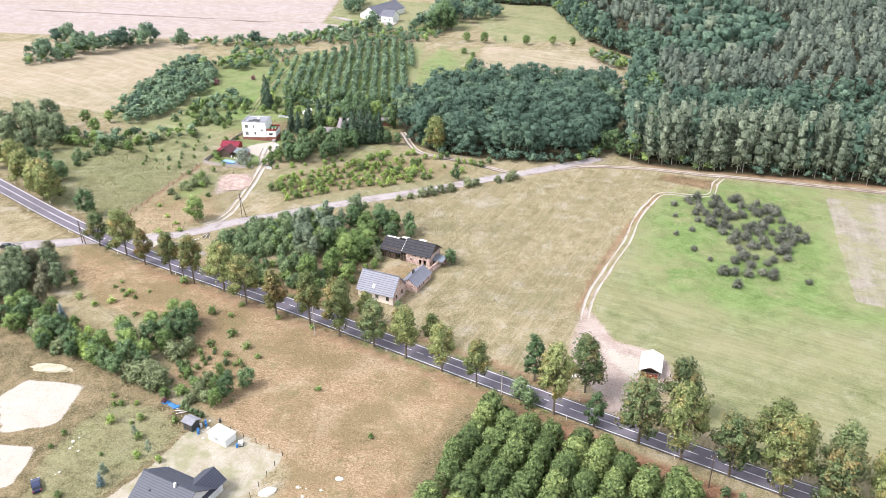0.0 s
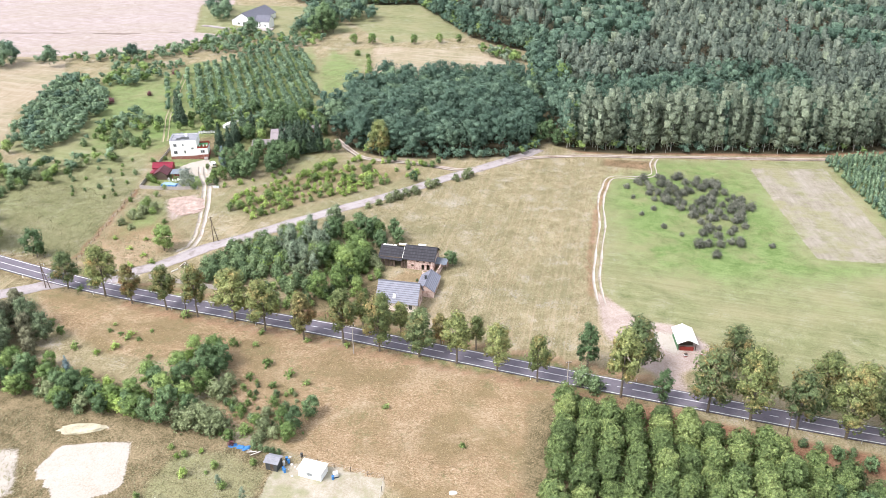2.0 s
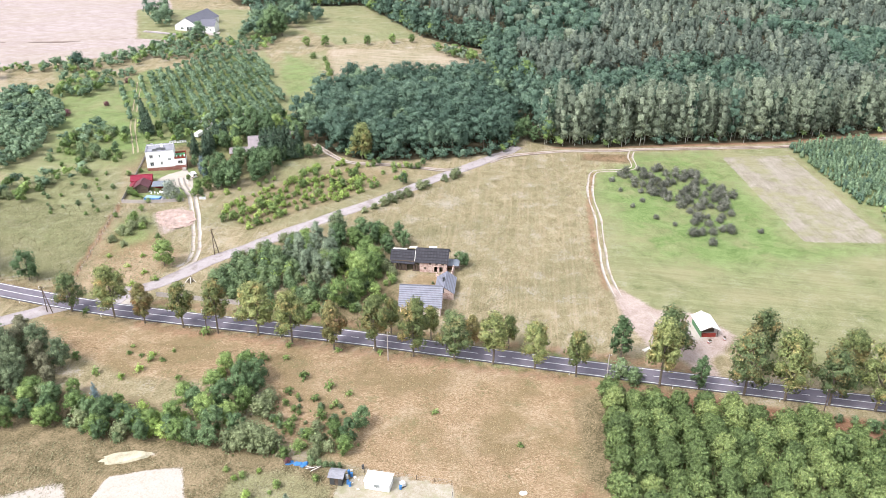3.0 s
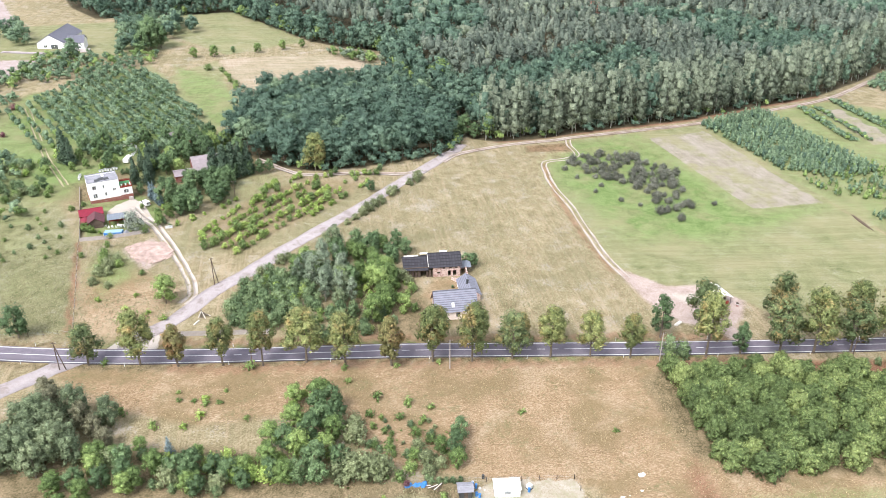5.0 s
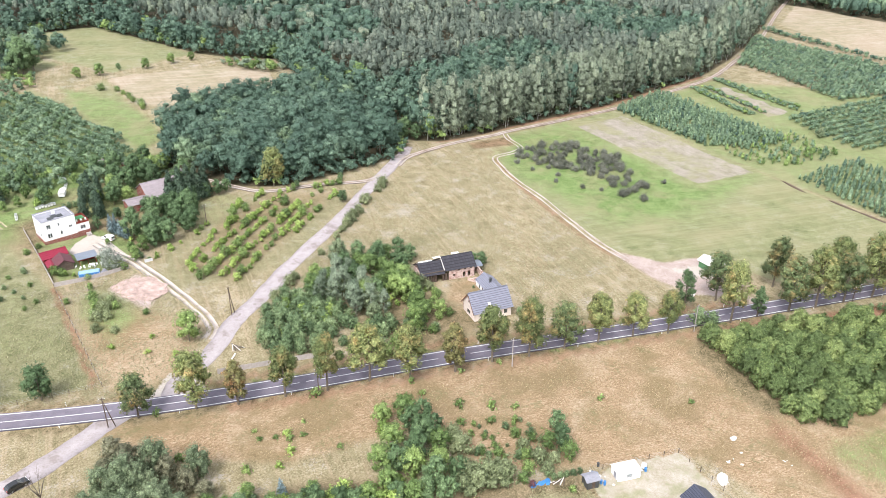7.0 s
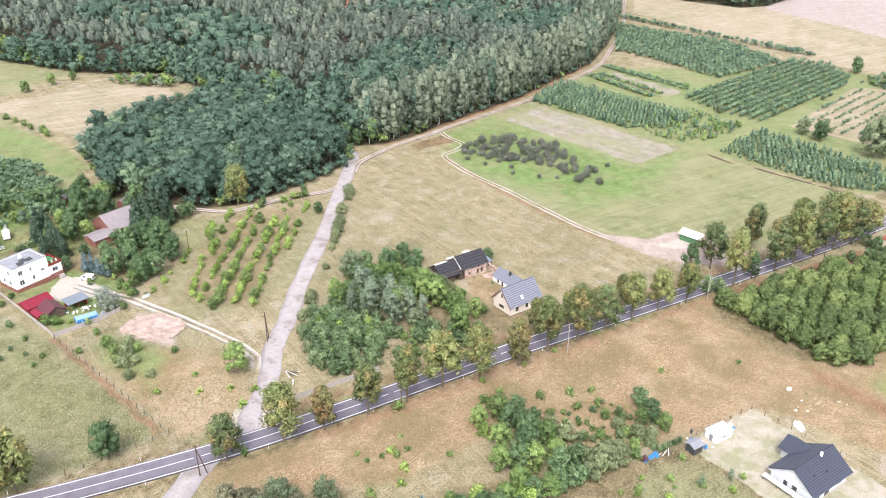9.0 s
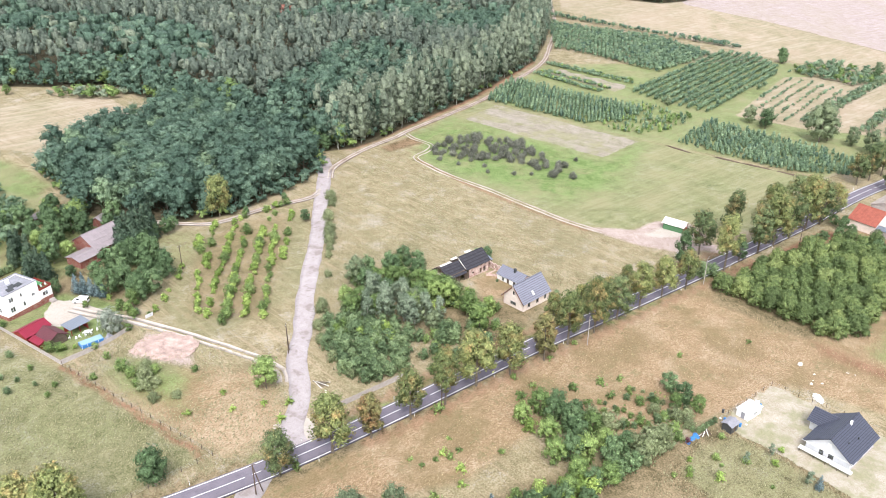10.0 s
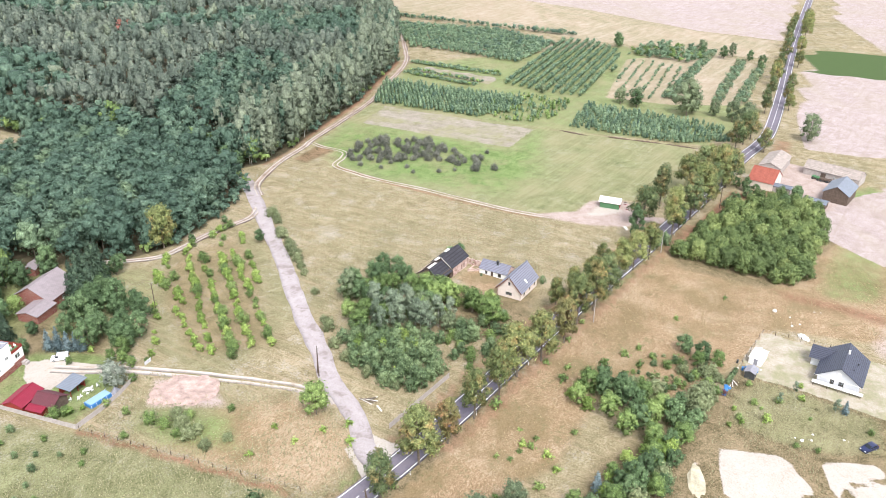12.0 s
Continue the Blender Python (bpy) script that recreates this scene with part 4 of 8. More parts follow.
woods("margin_underwood", "thick green undergrowth along the pasture edge of the forest", "hedge", 55, np.vstack([scattered(R, [(ax + nx * 3, ay + ny * 3), (bx + nx * 3, by + ny * 3), (bx - nx * 3, by - ny * 3), (ax - nx * 3, ay - ny * 3)], 3.4, 0.4, 0, 0.06)
                                for (ax, ay), (bx, by), (nx, ny) in (((-58, 655), (32, 645), (0.1, 1)), ((32, 645), (50, 541), (1, 0.2)), ((50, 541), (80, 500), (0.8, 0.6)), ((80, 500), (72, 470), (1, -0.2)), ((72, 470), (60, 408), (1, -0.2)))]),
      [low_kind(6.5, 2.9, 70, 1.0), low_kind(9.5, 3.2, 80, 1.05)], (M_OAK, M_BUSH), M_BARK, False, 0.35, 0.2)
woods("dead_pines", "rust-red dying pines in the forest", "trees", 28, np.array([(245.5, 500.0), (249, 503), (242, 504)]), [pine_kind], (M_DEAD, M_DEAD), M_PINEBARK, False, 0.1)
# ---- plantations and orchards, too many to count ----
woods("plum_orchard", "old orchard rows with dense dark green crowns", "orchard", 31, scattered(R, [(-108, 396), (-114, 472), (-74, 520), (-54, 500), (-51, 404), (-62, 392)], 2.7, 0.12, 8, 0.03, 4.9), [low_kind(4.4, 2.1, 88, 0.72)], (M_ORCHARD, M_DARKLEAF), M_BARK, False, 0.25, 0.1)
woods("young_orchard_rows", "rows of small orchard trees on green grass", "orchard", 36, scattered(R, [(-124, 400), (-128, 455), (-114, 470), (-105, 400)], 3.6, 0.15, 8, 0.2, 5.0), [low_kind(3.2, 1.5, 40, 0.65)], (M_ORCHARD, M_BUSH), M_BARK, False, 0.3, 0.2)
woods("west_orchard", "dense block of dark orchard trees between straw fields", "orchard", 32, scattered(R, [(-177, 362), (-180, 412), (-176, 452), (-168, 456), (-151, 428), (-146, 404), (-154, 360), (-162, 348)], 3.6, 0.3, 20, 0.05), [low_kind(5.4, 2.5, 90, 0.9)], (M_ORCHARD, M_OAK), M_BARK, False, 0.3, 0.1)
woods("fir_plantation", "dense plantation of young dark trees in rows", "plantation", 33, scattered(R, [(156, 314), (200, 317), (186, 256), (180, 236), (160, 240), (146, 258)], 1.9, 0.2, 16, 0.06, 2.5), [fir_kind(3.7, 1.15, 13, 0.62)], (M_ORCHARD, M_OAK), M_BARK, False, 0.25, 0.12, CUBE)
woods("fir_plantation", "dense plantation of young dark trees beside the road", "plantation", 34, scattered(R, [(139, 211), (179, 204), (153, 138), (128, 138), (122, 164)], 2.0, 0.2, 16, 0.14, 2.6), [fir_kind(3.2, 1.05, 13, 0.6)], (M_ORCHARD, M_OAK), M_BARK, False, 0.3, 0.12, CUBE)
woods("fir_plantation", "far dark plantation behind the plots", "plantation", 35, scattered(R, [(378, 357), (294, 323), (290, 300), (266, 248), (332, 228), (370, 274), (377, 344)], 2.6, 0.25, 16, 0.04, 3.0), [low_kind(3.4, 1.75, 26, 0.9)], (M_ORCHARD, M_OAK), M_BARK, False, 0.3, 0.15, CUBE)
woods("currant_rows", "long parallel rows of dark fruit bushes", "orchard", 37, scattered(R, [(214, 254), (342, 224), (348, 203), (316, 184), (268, 187), (192, 204), (199, 230)], 1.7, 0.14, 78, 0.05, 5.0), [low_kind(3.0, 1.5, 26, 0.85)], (M_ORCHARD, M_OAK), M_BARK, False, 0.35, 0.12, CUBE)
woods("sapling_rows", "rows of small saplings on straw-coloured ground", "orchard", 38, scattered(R, [(198, 193), (295, 179), (278, 141), (194, 163)], 3.6, 0.15, 78, 0.12, 6.0), [low_kind(2.0, 1.1, 18, 0.7)], (M_ORCHARD, M_GREY), M_BARK, False, 0.3, 0.3)
for k, strip_rows in enumerate([[(200, 157), (330, 119), (331, 124), (202, 163)], [(199, 132), (304, 104), (305, 109), (199, 138)], [(198, 121), (294, 93), (296, 98), (198, 127)]]):
    woods("shrub_row", "row of bushes between straw strips", "hedge", 39 + k, scattered(R, strip_rows, 2.4, 0.3, 0, 0.08), [low_kind(3.2, 1.6, 26, 0.9)], (M_ORCHARD, M_GREY), M_BARK, False, 0.4, 0.3, CUBE)
woods("field_hedge", "uneven hedge of bushes and small trees between fields", "hedge", 43, np.vstack([scattered(R, z, 4.2, 0.4, 10, 0.12) for z in (
    [(-258, 428), (-240, 445), (-238, 468), (-210, 486), (-214, 490), (-246, 478), (-276, 470)], [(-207, 486), (-186, 490), (-150, 486), (-118, 500), (-104, 528), (-112, 540), (-140, 508), (-192, 498)],
    [(-112, 500), (-50, 520), (-40, 545), (-105, 560), (-116, 530)], [(-190, 322), (-158, 320), (-128, 340), (-132, 346), (-160, 332), (-188, 334)], [(-150, 362), (-128, 372), (-122, 392), (-132, 398), (-146, 375)],
    [(308, 180), (292, 140), (306, 129), (337, 135), (341, 166)], [(-165, 440), (-140, 440), (-120, 480), (-150, 485)], [(-68, 370), (-50, 372), (-52, 395), (-100, 398), (-104, 388)])]),
      [low_kind(5.0, 2.6, 80, 0.95), low_kind(3.4, 2.0, 50, 0.85)], (M_ORCHARD, M_BUSH), M_BARK, False, 0.4, 0.3)
woods("far_trees", "dark round trees about the far farm and along the pasture", "trees", 44, np.vstack([scattered(R, z, 7.5, 0.4, 10, 0.1) for z in (
    [(-60, 560), (-20, 575), (-5, 600), (-30, 640), (-58, 600)], [(-112, 585), (-100, 600), (-108, 640), (-125, 620)], [(-258, 440), (-240, 446), (-205, 490), (-215, 494)], [(-66, 545), (-36, 548), (-34, 560), (-60, 562)])] +
    [np.array([(-269, 485), (-258, 480), (-246, 475), (-264, 479), (-252, 484), (-227, 483.7), (-212.7, 496.7), (-233, 467), (-190, 481.6), (-151.6, 496), (-88, 545)])]), [low_kind(11.0, 4.6, 220, 1.35, 0.6)], (M_OAK, M_ORCHARD), M_BARK, False, 0.35, 0.4)
woods("pasture_edge", "pale green bushes along the forest and pasture edge", "hedge", 45, scattered(R, [(40, 506), (52, 508), (66, 496), (74, 478), (66, 472), (52, 486)], 4.4, 0.4, 0, 0.1), [low_kind(5.0, 2.6, 60, 1.0)], (M_BUSH, M_PALEBIRCH), M_BARK, False, 0.3, 0.5)
woods("shrub_row", "long uneven row of bushes between the far plantation and straw field", "hedge", 47, scattered(R, [(411, 363), (393, 300), (367, 212), (362, 214), (388, 301), (406, 365)], 3.0, 0.3, 20, 0.06), [low_kind(3.6, 1.9, 30, 0.95)], (M_ORCHARD, M_OAK), M_BARK, False, 0.4, 0.3, CUBE)
for k, strip_rows in enumerate([[(253, 312), (237, 256), (234, 257), (249, 313)], [(249, 307), (231, 254), (229, 255), (246.5, 307)], [(226, 311), (206, 265), (202, 267), (222, 312)], [(233, 309), (213, 262), (211, 263), (231, 310)]]):
    woods("shrub_row", "low green row of young bushes beside a tilled strip", "hedge", 48 + k, scattered(R, strip_rows, 1.5, 0.3, 20, 0.08), [low_kind(1.9, 1.1, 18, 0.7)], (M_ORCHARD, M_BUSH), M_BARK, False, 0.4, 0.2)
woods("thin_plantation", "thin stand of small trees at the plantation's end", "plantation", 53, scattered(R, [(180, 252), (194, 240), (180, 212), (156, 216), (141, 231), (144, 246), (152, 256)], 2.6, 0.4, 16, 0.3), [fir_kind(2.7, 1.0, 13, 0.55)], (M_ORCHARD, M_BUSH), M_BARK, False, 0.4, 0.5, CUBE)
woods("far_wood", "dark green wood beyond the straw field", "wood", 54, scattered(R, [(520, 436), (526, 410), (534, 392), (526, 370), (528, 350), (524, 346), (530, 331), (522, 302), (549, 287), (585, 281), (680, 268), (760, 330), (720, 470), (600, 440)], 7.6, 0.4, 20), [low_kind(15.0, 5.2, 48, 1.9, 0.2)], (M_OAK, M_ORCHARD), M_BARK, False, 0.3, 0.2, CUBE)

# ---- alley along the road ----
SHAPES = [(15.0, 3.4, 5.4), (15.0, 4.0, 4.2), (12.5, 2.6, 3.4), (15.0, 3.0, 5.0), (11.0, 0.9, 2.7)]
LEAVES = [M_LINDEN, M_LINDEN, M_LINDENDRY, M_OLDLINDEN, M_DARKLEAF]
WORDS = ["roadside linden with a pruned trunk and yellowing crown", "tall slender roadside linden with pale green leaves", "small roadside linden with browning leaves",
         "large roadside linden with a dense olive-green crown", "narrow dark green tree with leaves down to the ground"]
lindens = [tree_template("linden", w, "tree", 40 + i, m, M_BARK, h, b, r, 20, 2300 if i < 4 else 1200, 0.5, 0.28, (0.22, 0.36), 0.75, False, 5) for i, ((h, b, r), m, w) in enumerate(zip(SHAPES, LEAVES, WORDS))]
ALLEY = [(-124.8, 239.4, 1.0, 3), (-113.6, 233.9, 1.03, 0), (-105.6, 229.1, 0.9, 2), (-95.8, 224.6, 1.1, 1), (-87.1, 220, 0.92, 1), (-77, 216.6, 1.12, 0), (-68.8, 211.1, 1.17, 0), (-58.7, 205.7, 1.05, 2), (-48.6, 202.7, 1.1, 1),
         (-39.7, 198.2, 1.15, 0), (-30, 194.5, 0.98, 3), (-21, 190.3, 0.98, 1), (-11.5, 186, 1.0, 0), (-2.6, 180.8, 0.9, 1)]
EAST = [(15.7, 172.4, 1.12, 1), (24.6, 169.2, 1.1, 4), (34, 164.4, 1.15, 3), (42.6, 160.4, 1.2, 0), (51.9, 156.2, 1.3, 3), (61.3, 151.8, 1.2, 0), (70, 147.4, 1.2, 3), (78.5, 143.5, 1.05, 0), (11.3, 184.6, 1.1, 4), (23.5, 181.5, 1.1, 3), (44.5, 174.5, 1.15, 3),
        (62, 163, 1.1, 0), (74.5, 156.5, 1.0, 3), (82, 152.5, 1.0, 0)]
FAR = [(120, 136.5, 0.95, 3), (128, 132, 0.95, 3), (119, 124.5, 0.95, 3), (137, 127.5, 0.9, 3), (184, 113, 0.8, 3), (193, 99.5, 0.75, 0), (204, 98.5, 0.7, 1), (222, 103, 0.8, 3), (236, 90, 0.8, 3), (246, 97, 0.85, 0), (262, 93, 0.9, 0), (281, 87.5, 0.9, 3), (300, 73, 0.8, 0), (322, 76.5, 0.9, 3), (342, 63, 0.9, 0), (362, 67, 0.95, 3), (396, 48.5, 1.0, 0),
       (415, 54.5, 1.1, 3), (425, 41, 1.1, 0), (442, 37.5, 0.95, 3), (462, 42, 0.8, 0)]
for i, (x, y, s, k) in enumerate(ALLEY + EAST + FAR):
    set_out(lindens[k], x, y, s * (1.06 if i % 3 else 0.9), i * 67, "alley trees", tall=(0.9, 1.0, 1.08, 0.95, 1.12)[i % 5])

# ---- the planted block of young trees beside the road ----
def young_linden(seed, h, r):
    """A dense, rounded and ragged crown that reaches the ground."""
    rng = np.random.default_rng(seed)
    blobs = [(0, 0, 0.4 * h, 0.92 * r, 0.92 * r, 0.4 * h), (0.1, 0, 0.68 * h, 0.64 * r, 0.64 * r, 0.25 * h)]
    for i in range(16):
        a, z = i * 2.4 + rng.uniform(-0.3, 0.3), 0.18 + 0.66 * (i + 0.5) / 16
        k, out = rng.uniform(0.26, 0.42) * r, r * (0.9 if z < 0.4 else 0.9 - 1.15 * (z - 0.4))
        blobs.append((out * math.cos(a), out * math.sin(a), h * z, k, k, k * rng.uniform(0.9, 1.4)))
    root = tagged(new("young_linden"), "young planted linden with leaves almost to the ground", "tree")
    new("trunk", np_mesh("trunk", *stick((0, 0, -0.3), (0.1, 0, 0.8 * h), 0.11, 0.03), M_BARK)).parent = root
    v, f, nrm = cards(rng, blobs, 1200, 0.46, 0.2, 0.8, (0.74, 0.88), CUBE, 0.8)
    new("crown", np_mesh("crown", v, f, M_PLANTED, normals=nrm)).parent = root
    return root


young = [young_linden(60 + i, h, r) for i, (h, r) in enumerate(((6.9, 2.45), (7.6, 2.3), (6.1, 2.35)))]
for i in range(14):  # rows beside the dry field's edge
    for j in range(19):
        off, on = 2.6 + 5.3 * i + R.normal(0, 0.55), -8 + 4.7 * (j + 0.5 * (i % 2)) + R.normal(0, 0.5)
        x, y = -0.9 + 0.936 * off - 0.352 * on, 171.9 - 0.352 * off - 0.936 * on
        if inside(PLANTATION, np.array([x]), np.array([y]))[0] and R.random() > 0.02:
            set_out(young[R.integers(3)], x, y, R.uniform(0.96, 1.24), R.uniform(0, 360), "planted block", tall=R.uniform(0.8, 1.02))

# ---- single trees and shrubs, kind by kind ----
spruce_blobs = [(0.2 * math.cos(i * 2.4), 0.2 * math.sin(i * 2.4), 1.2 + i * 1.12, 2.9 * (1 - i / 12.5), 2.9 * (1 - i / 12.5), 1.0) for i in range(11)]


def spruce_template(name, label, seed, leaf, n):
    rng = np.random.default_rng(seed)
    root = tagged(new(name), label, "tree")
    new("trunk", np_mesh("trunk", *stick((0, 0, -0.3), (0, 0, 13), 0.22, 0.03), M_PINEBARK)).parent = root
    v, f, nrm = cards(rng, spruce_blobs, n, 0.7, -0.2, 0.6, (0.6, 0.75))
    new("crown", np_mesh("crown", v, f, leaf, normals=nrm)).parent = root
    return root


KINDS = {
    "round": tree_template("tree", "broad green tree with a rounded dense crown", "tree", 70, M_BUSH, M_BARK, 9.0, 0.8, 4.4, 15, 720, 0.56, 0.2, (0.26, 0.42), 0.95),
    "dark": tree_template("tree", "dark green broadleaf tree with a full crown", "tree", 71, M_DARKLEAF, M_BARK, 10.0, 0.9, 4.2, 15, 720, 0.56, 0.2, (0.26, 0.42), 0.9),
    "tall": tree_template("tree", "tall green tree with a yellowing lumpy crown", "tree", 72, M_LINDEN, M_BARK, 16.0, 2.0, 5.6, 22, 2200, 0.7, 0.32, (0.24, 0.38), 0.9),
    "willow": tree_template("willow", "grey-green willow with a wide hanging crown", "tree", 73, M_GREY, M_BARK, 11.0, 0.6, 4.8, 22, 1400, 0.44, 0.25, (0.24, 0.38), 0.9),
    "sallow": tree_template("willow", "brownish-green willow with a loose twiggy crown", "tree", 77, M_BROWNWILLOW, M_BARK, 9.0, 0.5, 4.0, 20, 1250, 0.45, 0.2, (0.24, 0.38), 0.9),
    "birch": tree_template("birch", "grey-green birch with hanging twigs", "tree", 74, M_PALEBIRCH, M_BIRCHBARK, 12.0, 2.2, 2.6, 10, 1000, 0.42, 0.12, (0.32, 0.5), 0.7),
    "spruce": spruce_template("spruce", "dark green spruce with drooping branches", 75, M_SPRUCE, 1500),
    "bluefir": spruce_template("blue_fir", "slender blue-grey fir in the garden", 76, M_BLUEFIR, 800),
    "shrub": shrub_template("shrub", "green rounded shrub in the rough grass", 80, M_BUSH, 3.2, 1.9, 6, 340, 0.42),
    "thorn": shrub_template("plum_bush", "dark dense plum shrub with small leaves", 81, M_PLUM, 4.2, 2.1, 9, 400, 0.44),
    "lime": shrub_template("fruit_bush", "bright yellow-green shrub in the grass", 82, M_LIME, 2.6, 1.4, 6, 300, 0.38),
    "grey": shrub_template("scrub_bush", "grey-green scrubby bush in the mown meadow", 83, M_SCRUB, 2.6, 2.1, 9, 420, 0.4),
    "olive": shrub_template("hawthorn_bush", "olive-green spreading shrub beside the track", 84, M_OLIVE, 3.0, 1.9, 8, 600, 0.36),
    "silver": shrub_template("willow_bush", "silvery willow shrub by the garden fence", 85, M_SILVER, 5.2, 2.7, 9, 900, 0.4),
    "weed": shrub_template("weed", "small green weed clump in dry grass", 86, M_BUSH, 0.9, 0.7, 4, 60, 0.3, "plant"),
    "red": shrub_template("red_shrub", "dark red leaved shrub in the grass", 88, M_REDLEAF, 2.6, 1.7, 6, 260, 0.45),
    "yellow": shrub_template("weed", "yellow flowering weed clump in dry grass", 87, M_LIME, 0.8, 0.9, 4, 60, 0.3, "plant"),
}


def plant(kind, group, spots):
    """spots: rows of x, y, scale."""
    for x, y, s in spots:
        set_out(KINDS[kind], x, y, s, R.uniform(0, 360), group, tall=R.uniform(0.9, 1.12))


def fill(kinds, group, poly, step, lo, hi, gap=0.05, turn=0.0, jitter=0.4, rows=None):
    for x, y in scattered(R, poly, step, jitter, turn, gap, rows):
        set_out(KINDS[kinds[R.integers(len(kinds))]], x, y, R.uniform(lo, hi), R.uniform(0, 360), group, tall=R.uniform(0.88, 1.12))


# west end of the road and the hedges beyond
plant("tall", "roadside trees", [(-160, 270.5, 1.1), (-173, 281, 0.95), (-181, 290, 0.9), (-192, 296, 0.8)])
plant("dark", "roadside trees", [(-138.6, 259.8, 0.95)])
plant("tall", "roadside trees", [(-154.8, 266.8, 0.95)])
plant("round", "roadside trees", [(-101.5, 260.5, 0.98), (-150, 318, 0.6), (-168, 326, 0.7)])
plant("willow", "tall willows", [(-204, 323, 1.25), (-189, 326, 1.2), (-215, 330, 1.2), (-228, 318, 1.1), (-137, 216, 1.0), (-130, 219.5, 0.85), (-142, 207, 1.0), (-136, 207, 0.9), (-146, 214, 0.8), (-124, 213, 0.7)])
plant("willow", "tall willows", [(-194.3, 326.4, 1.2), (-193, 338, 1.25), (-182, 324, 1.1), (-182.7, 315, 0.9), (-188.6, 311, 1.0), (-200, 318, 1.1), (-199, 333, 1.2), (-207, 340, 1.1)])
plant("round", "west hedge", [(-183.9, 350, 0.7), (-173.2, 336.8, 0.75), (-173.3, 351, 0.6), (-178, 329.6, 0.6), (-177.4, 322, 0.55), (-165, 323, 0.5), (-159, 315, 0.45)])
plant("dark", "roadside trees", [(-177.9, 294.7, 1.0), (-169.6, 292, 1.0), (-161, 276, 1.05), (-162, 287, 0.9), (-175.8, 286, 1.0), (-186, 300, 0.9), (-192, 306, 0.8), (-168, 282, 1.0)])
fill(["thorn", "shrub", "olive", "thorn"], "west hedge", [(-170, 308), (-168, 326), (-158, 328), (-146, 334), (-130, 344), (-130, 338), (-146, 326), (-156, 316), (-164, 298)], 4.0, 0.6, 1.1, 0.2)
fill(["shrub", "thorn", "olive", "lime"], "west scrub", [(-143, 381), (-136, 389), (-120, 390), (-120, 376), (-130, 374)], 4.2, 0.6, 1.1, 0.2)
fill(["shrub", "thorn", "olive"], "west scrub", [(-143, 358), (-134, 368), (-126, 362), (-120, 352), (-126, 350), (-138, 352)], 4.0, 0.6, 1.0, 0.15)
plant("olive", "rough ground shrubs", [(-117.6, 280.3, 0.8), (-115.3, 285.4, 1.0), (-112.1, 288.2, 1.1), (-108.9, 291, 0.9), (-114.1, 276.5, 0.7), (-113, 284, 0.8)])
# scrub south of the road
plant("sallow", "willow clump", [(-135, 228.5, 0.75), (-133.6, 223.8, 0.85), (-130.6, 220.5, 0.8), (-129.5, 215.5, 0.75), (-127.5, 211, 0.7), (-135.7, 220, 0.9), (-126, 206.5, 0.6), (-138, 225, 0.6)])
plant("willow", "willow clump", [(-141, 219.5, 0.75), (-138.9, 215, 0.85), (-135.2, 214, 0.8), (-143, 211.5, 0.8), (-140.2, 209, 0.85), (-136.6, 207, 0.8), (-133.5, 210.5, 0.75), (-146, 208, 0.7), (-140, 203.5, 0.8), (-133, 204, 0.7)])
plant("round", "scrub belt", [(-128.2, 202.3, 0.62), (-120, 201.2, 0.5), (-118.5, 193.6, 0.68), (-109.5, 193.6, 0.42), (-102.5, 184.8, 0.6), (-123, 191, 0.6), (-114, 185, 0.6)])
plant("dark", "scrub belt", [(-124.2, 197.6, 0.66), (-124.6, 193.5, 0.6), (-113.1, 188.2, 0.58), (-112.4, 192.2, 0.45)])
fill(["round", "dark", "round", "thorn"], "scrub belt", [(-142, 199), (-128, 205), (-118, 200), (-106, 190), (-98, 181), (-105, 178), (-116, 184), (-128, 189), (-142, 192)], 4.2, 0.48, 0.66, 0.08)
fill(["shrub", "olive", "weed", "weed", "thorn"], "scrub belt", [(-79, 190), (-70, 188), (-60, 182), (-56, 172), (-62, 164), (-78, 168)], 2.3, 0.25, 0.6, 0.2)
plant("lime", "scrub belt", [(-107.6, 189, 1.6), (-115.5, 195.5, 1.2), (-104.6, 185, 1.7), (-99.5, 181, 1.5), (-108.5, 189.6, 1.3), (-110.6, 194.5, 0.9), (-87, 199, 1.3), (-101.5, 182.4, 1.5)])
plant("bluefir", "scrub belt", [(-114.8, 196.8, 0.45)])
plant("olive", "scrub belt", [(-108.6, 183.4, 1.3), (-126, 199.6, 1.4), (-117, 189, 1.3), (-79, 171.8, 1.5), (-83.5, 173.4, 1.7)])
plant("round", "scrub belt", [(-85.5, 201.4, 0.62), (-80.5, 199.4, 0.78), (-88.6, 194, 0.78), (-95, 190.4, 0.72), (-90.8, 185.2, 0.8), (-97.6, 184.6, 0.68), (-96.5, 178.4, 0.74), (-82, 186.6, 0.74), (-86, 182.4, 0.72)])
plant("dark", "scrub belt", [(-78.6, 195.6, 0.72), (-83, 191, 0.8), (-92.4, 187.8, 0.76), (-89.4, 180, 0.78), (-94, 177.6, 0.62), (-79.6, 191.6, 0.66), (-87, 188.4, 0.8)])
plant("dark", "scrub belt", [(-90.2, 175.6, 0.66), (-84.5, 178.4, 0.6), (-82, 195.4, 0.66)])
plant("olive", "scrub belt", [(-80, 173.4, 1.9), (-77.6, 171.8, 1.6), (-86, 174.6, 1.4), (-82.5, 176.6, 1.5), (-78.5, 183.5, 1.5), (-76.5, 188, 1.2)])
plant("dark", "scrub belt", [(-57.4, 174.4, 0.62), (-61, 170.2, 0.6)])
plant("round", "scrub belt", [(-62.4, 166.8, 0.55), (-63.8, 171.6, 0.5)])
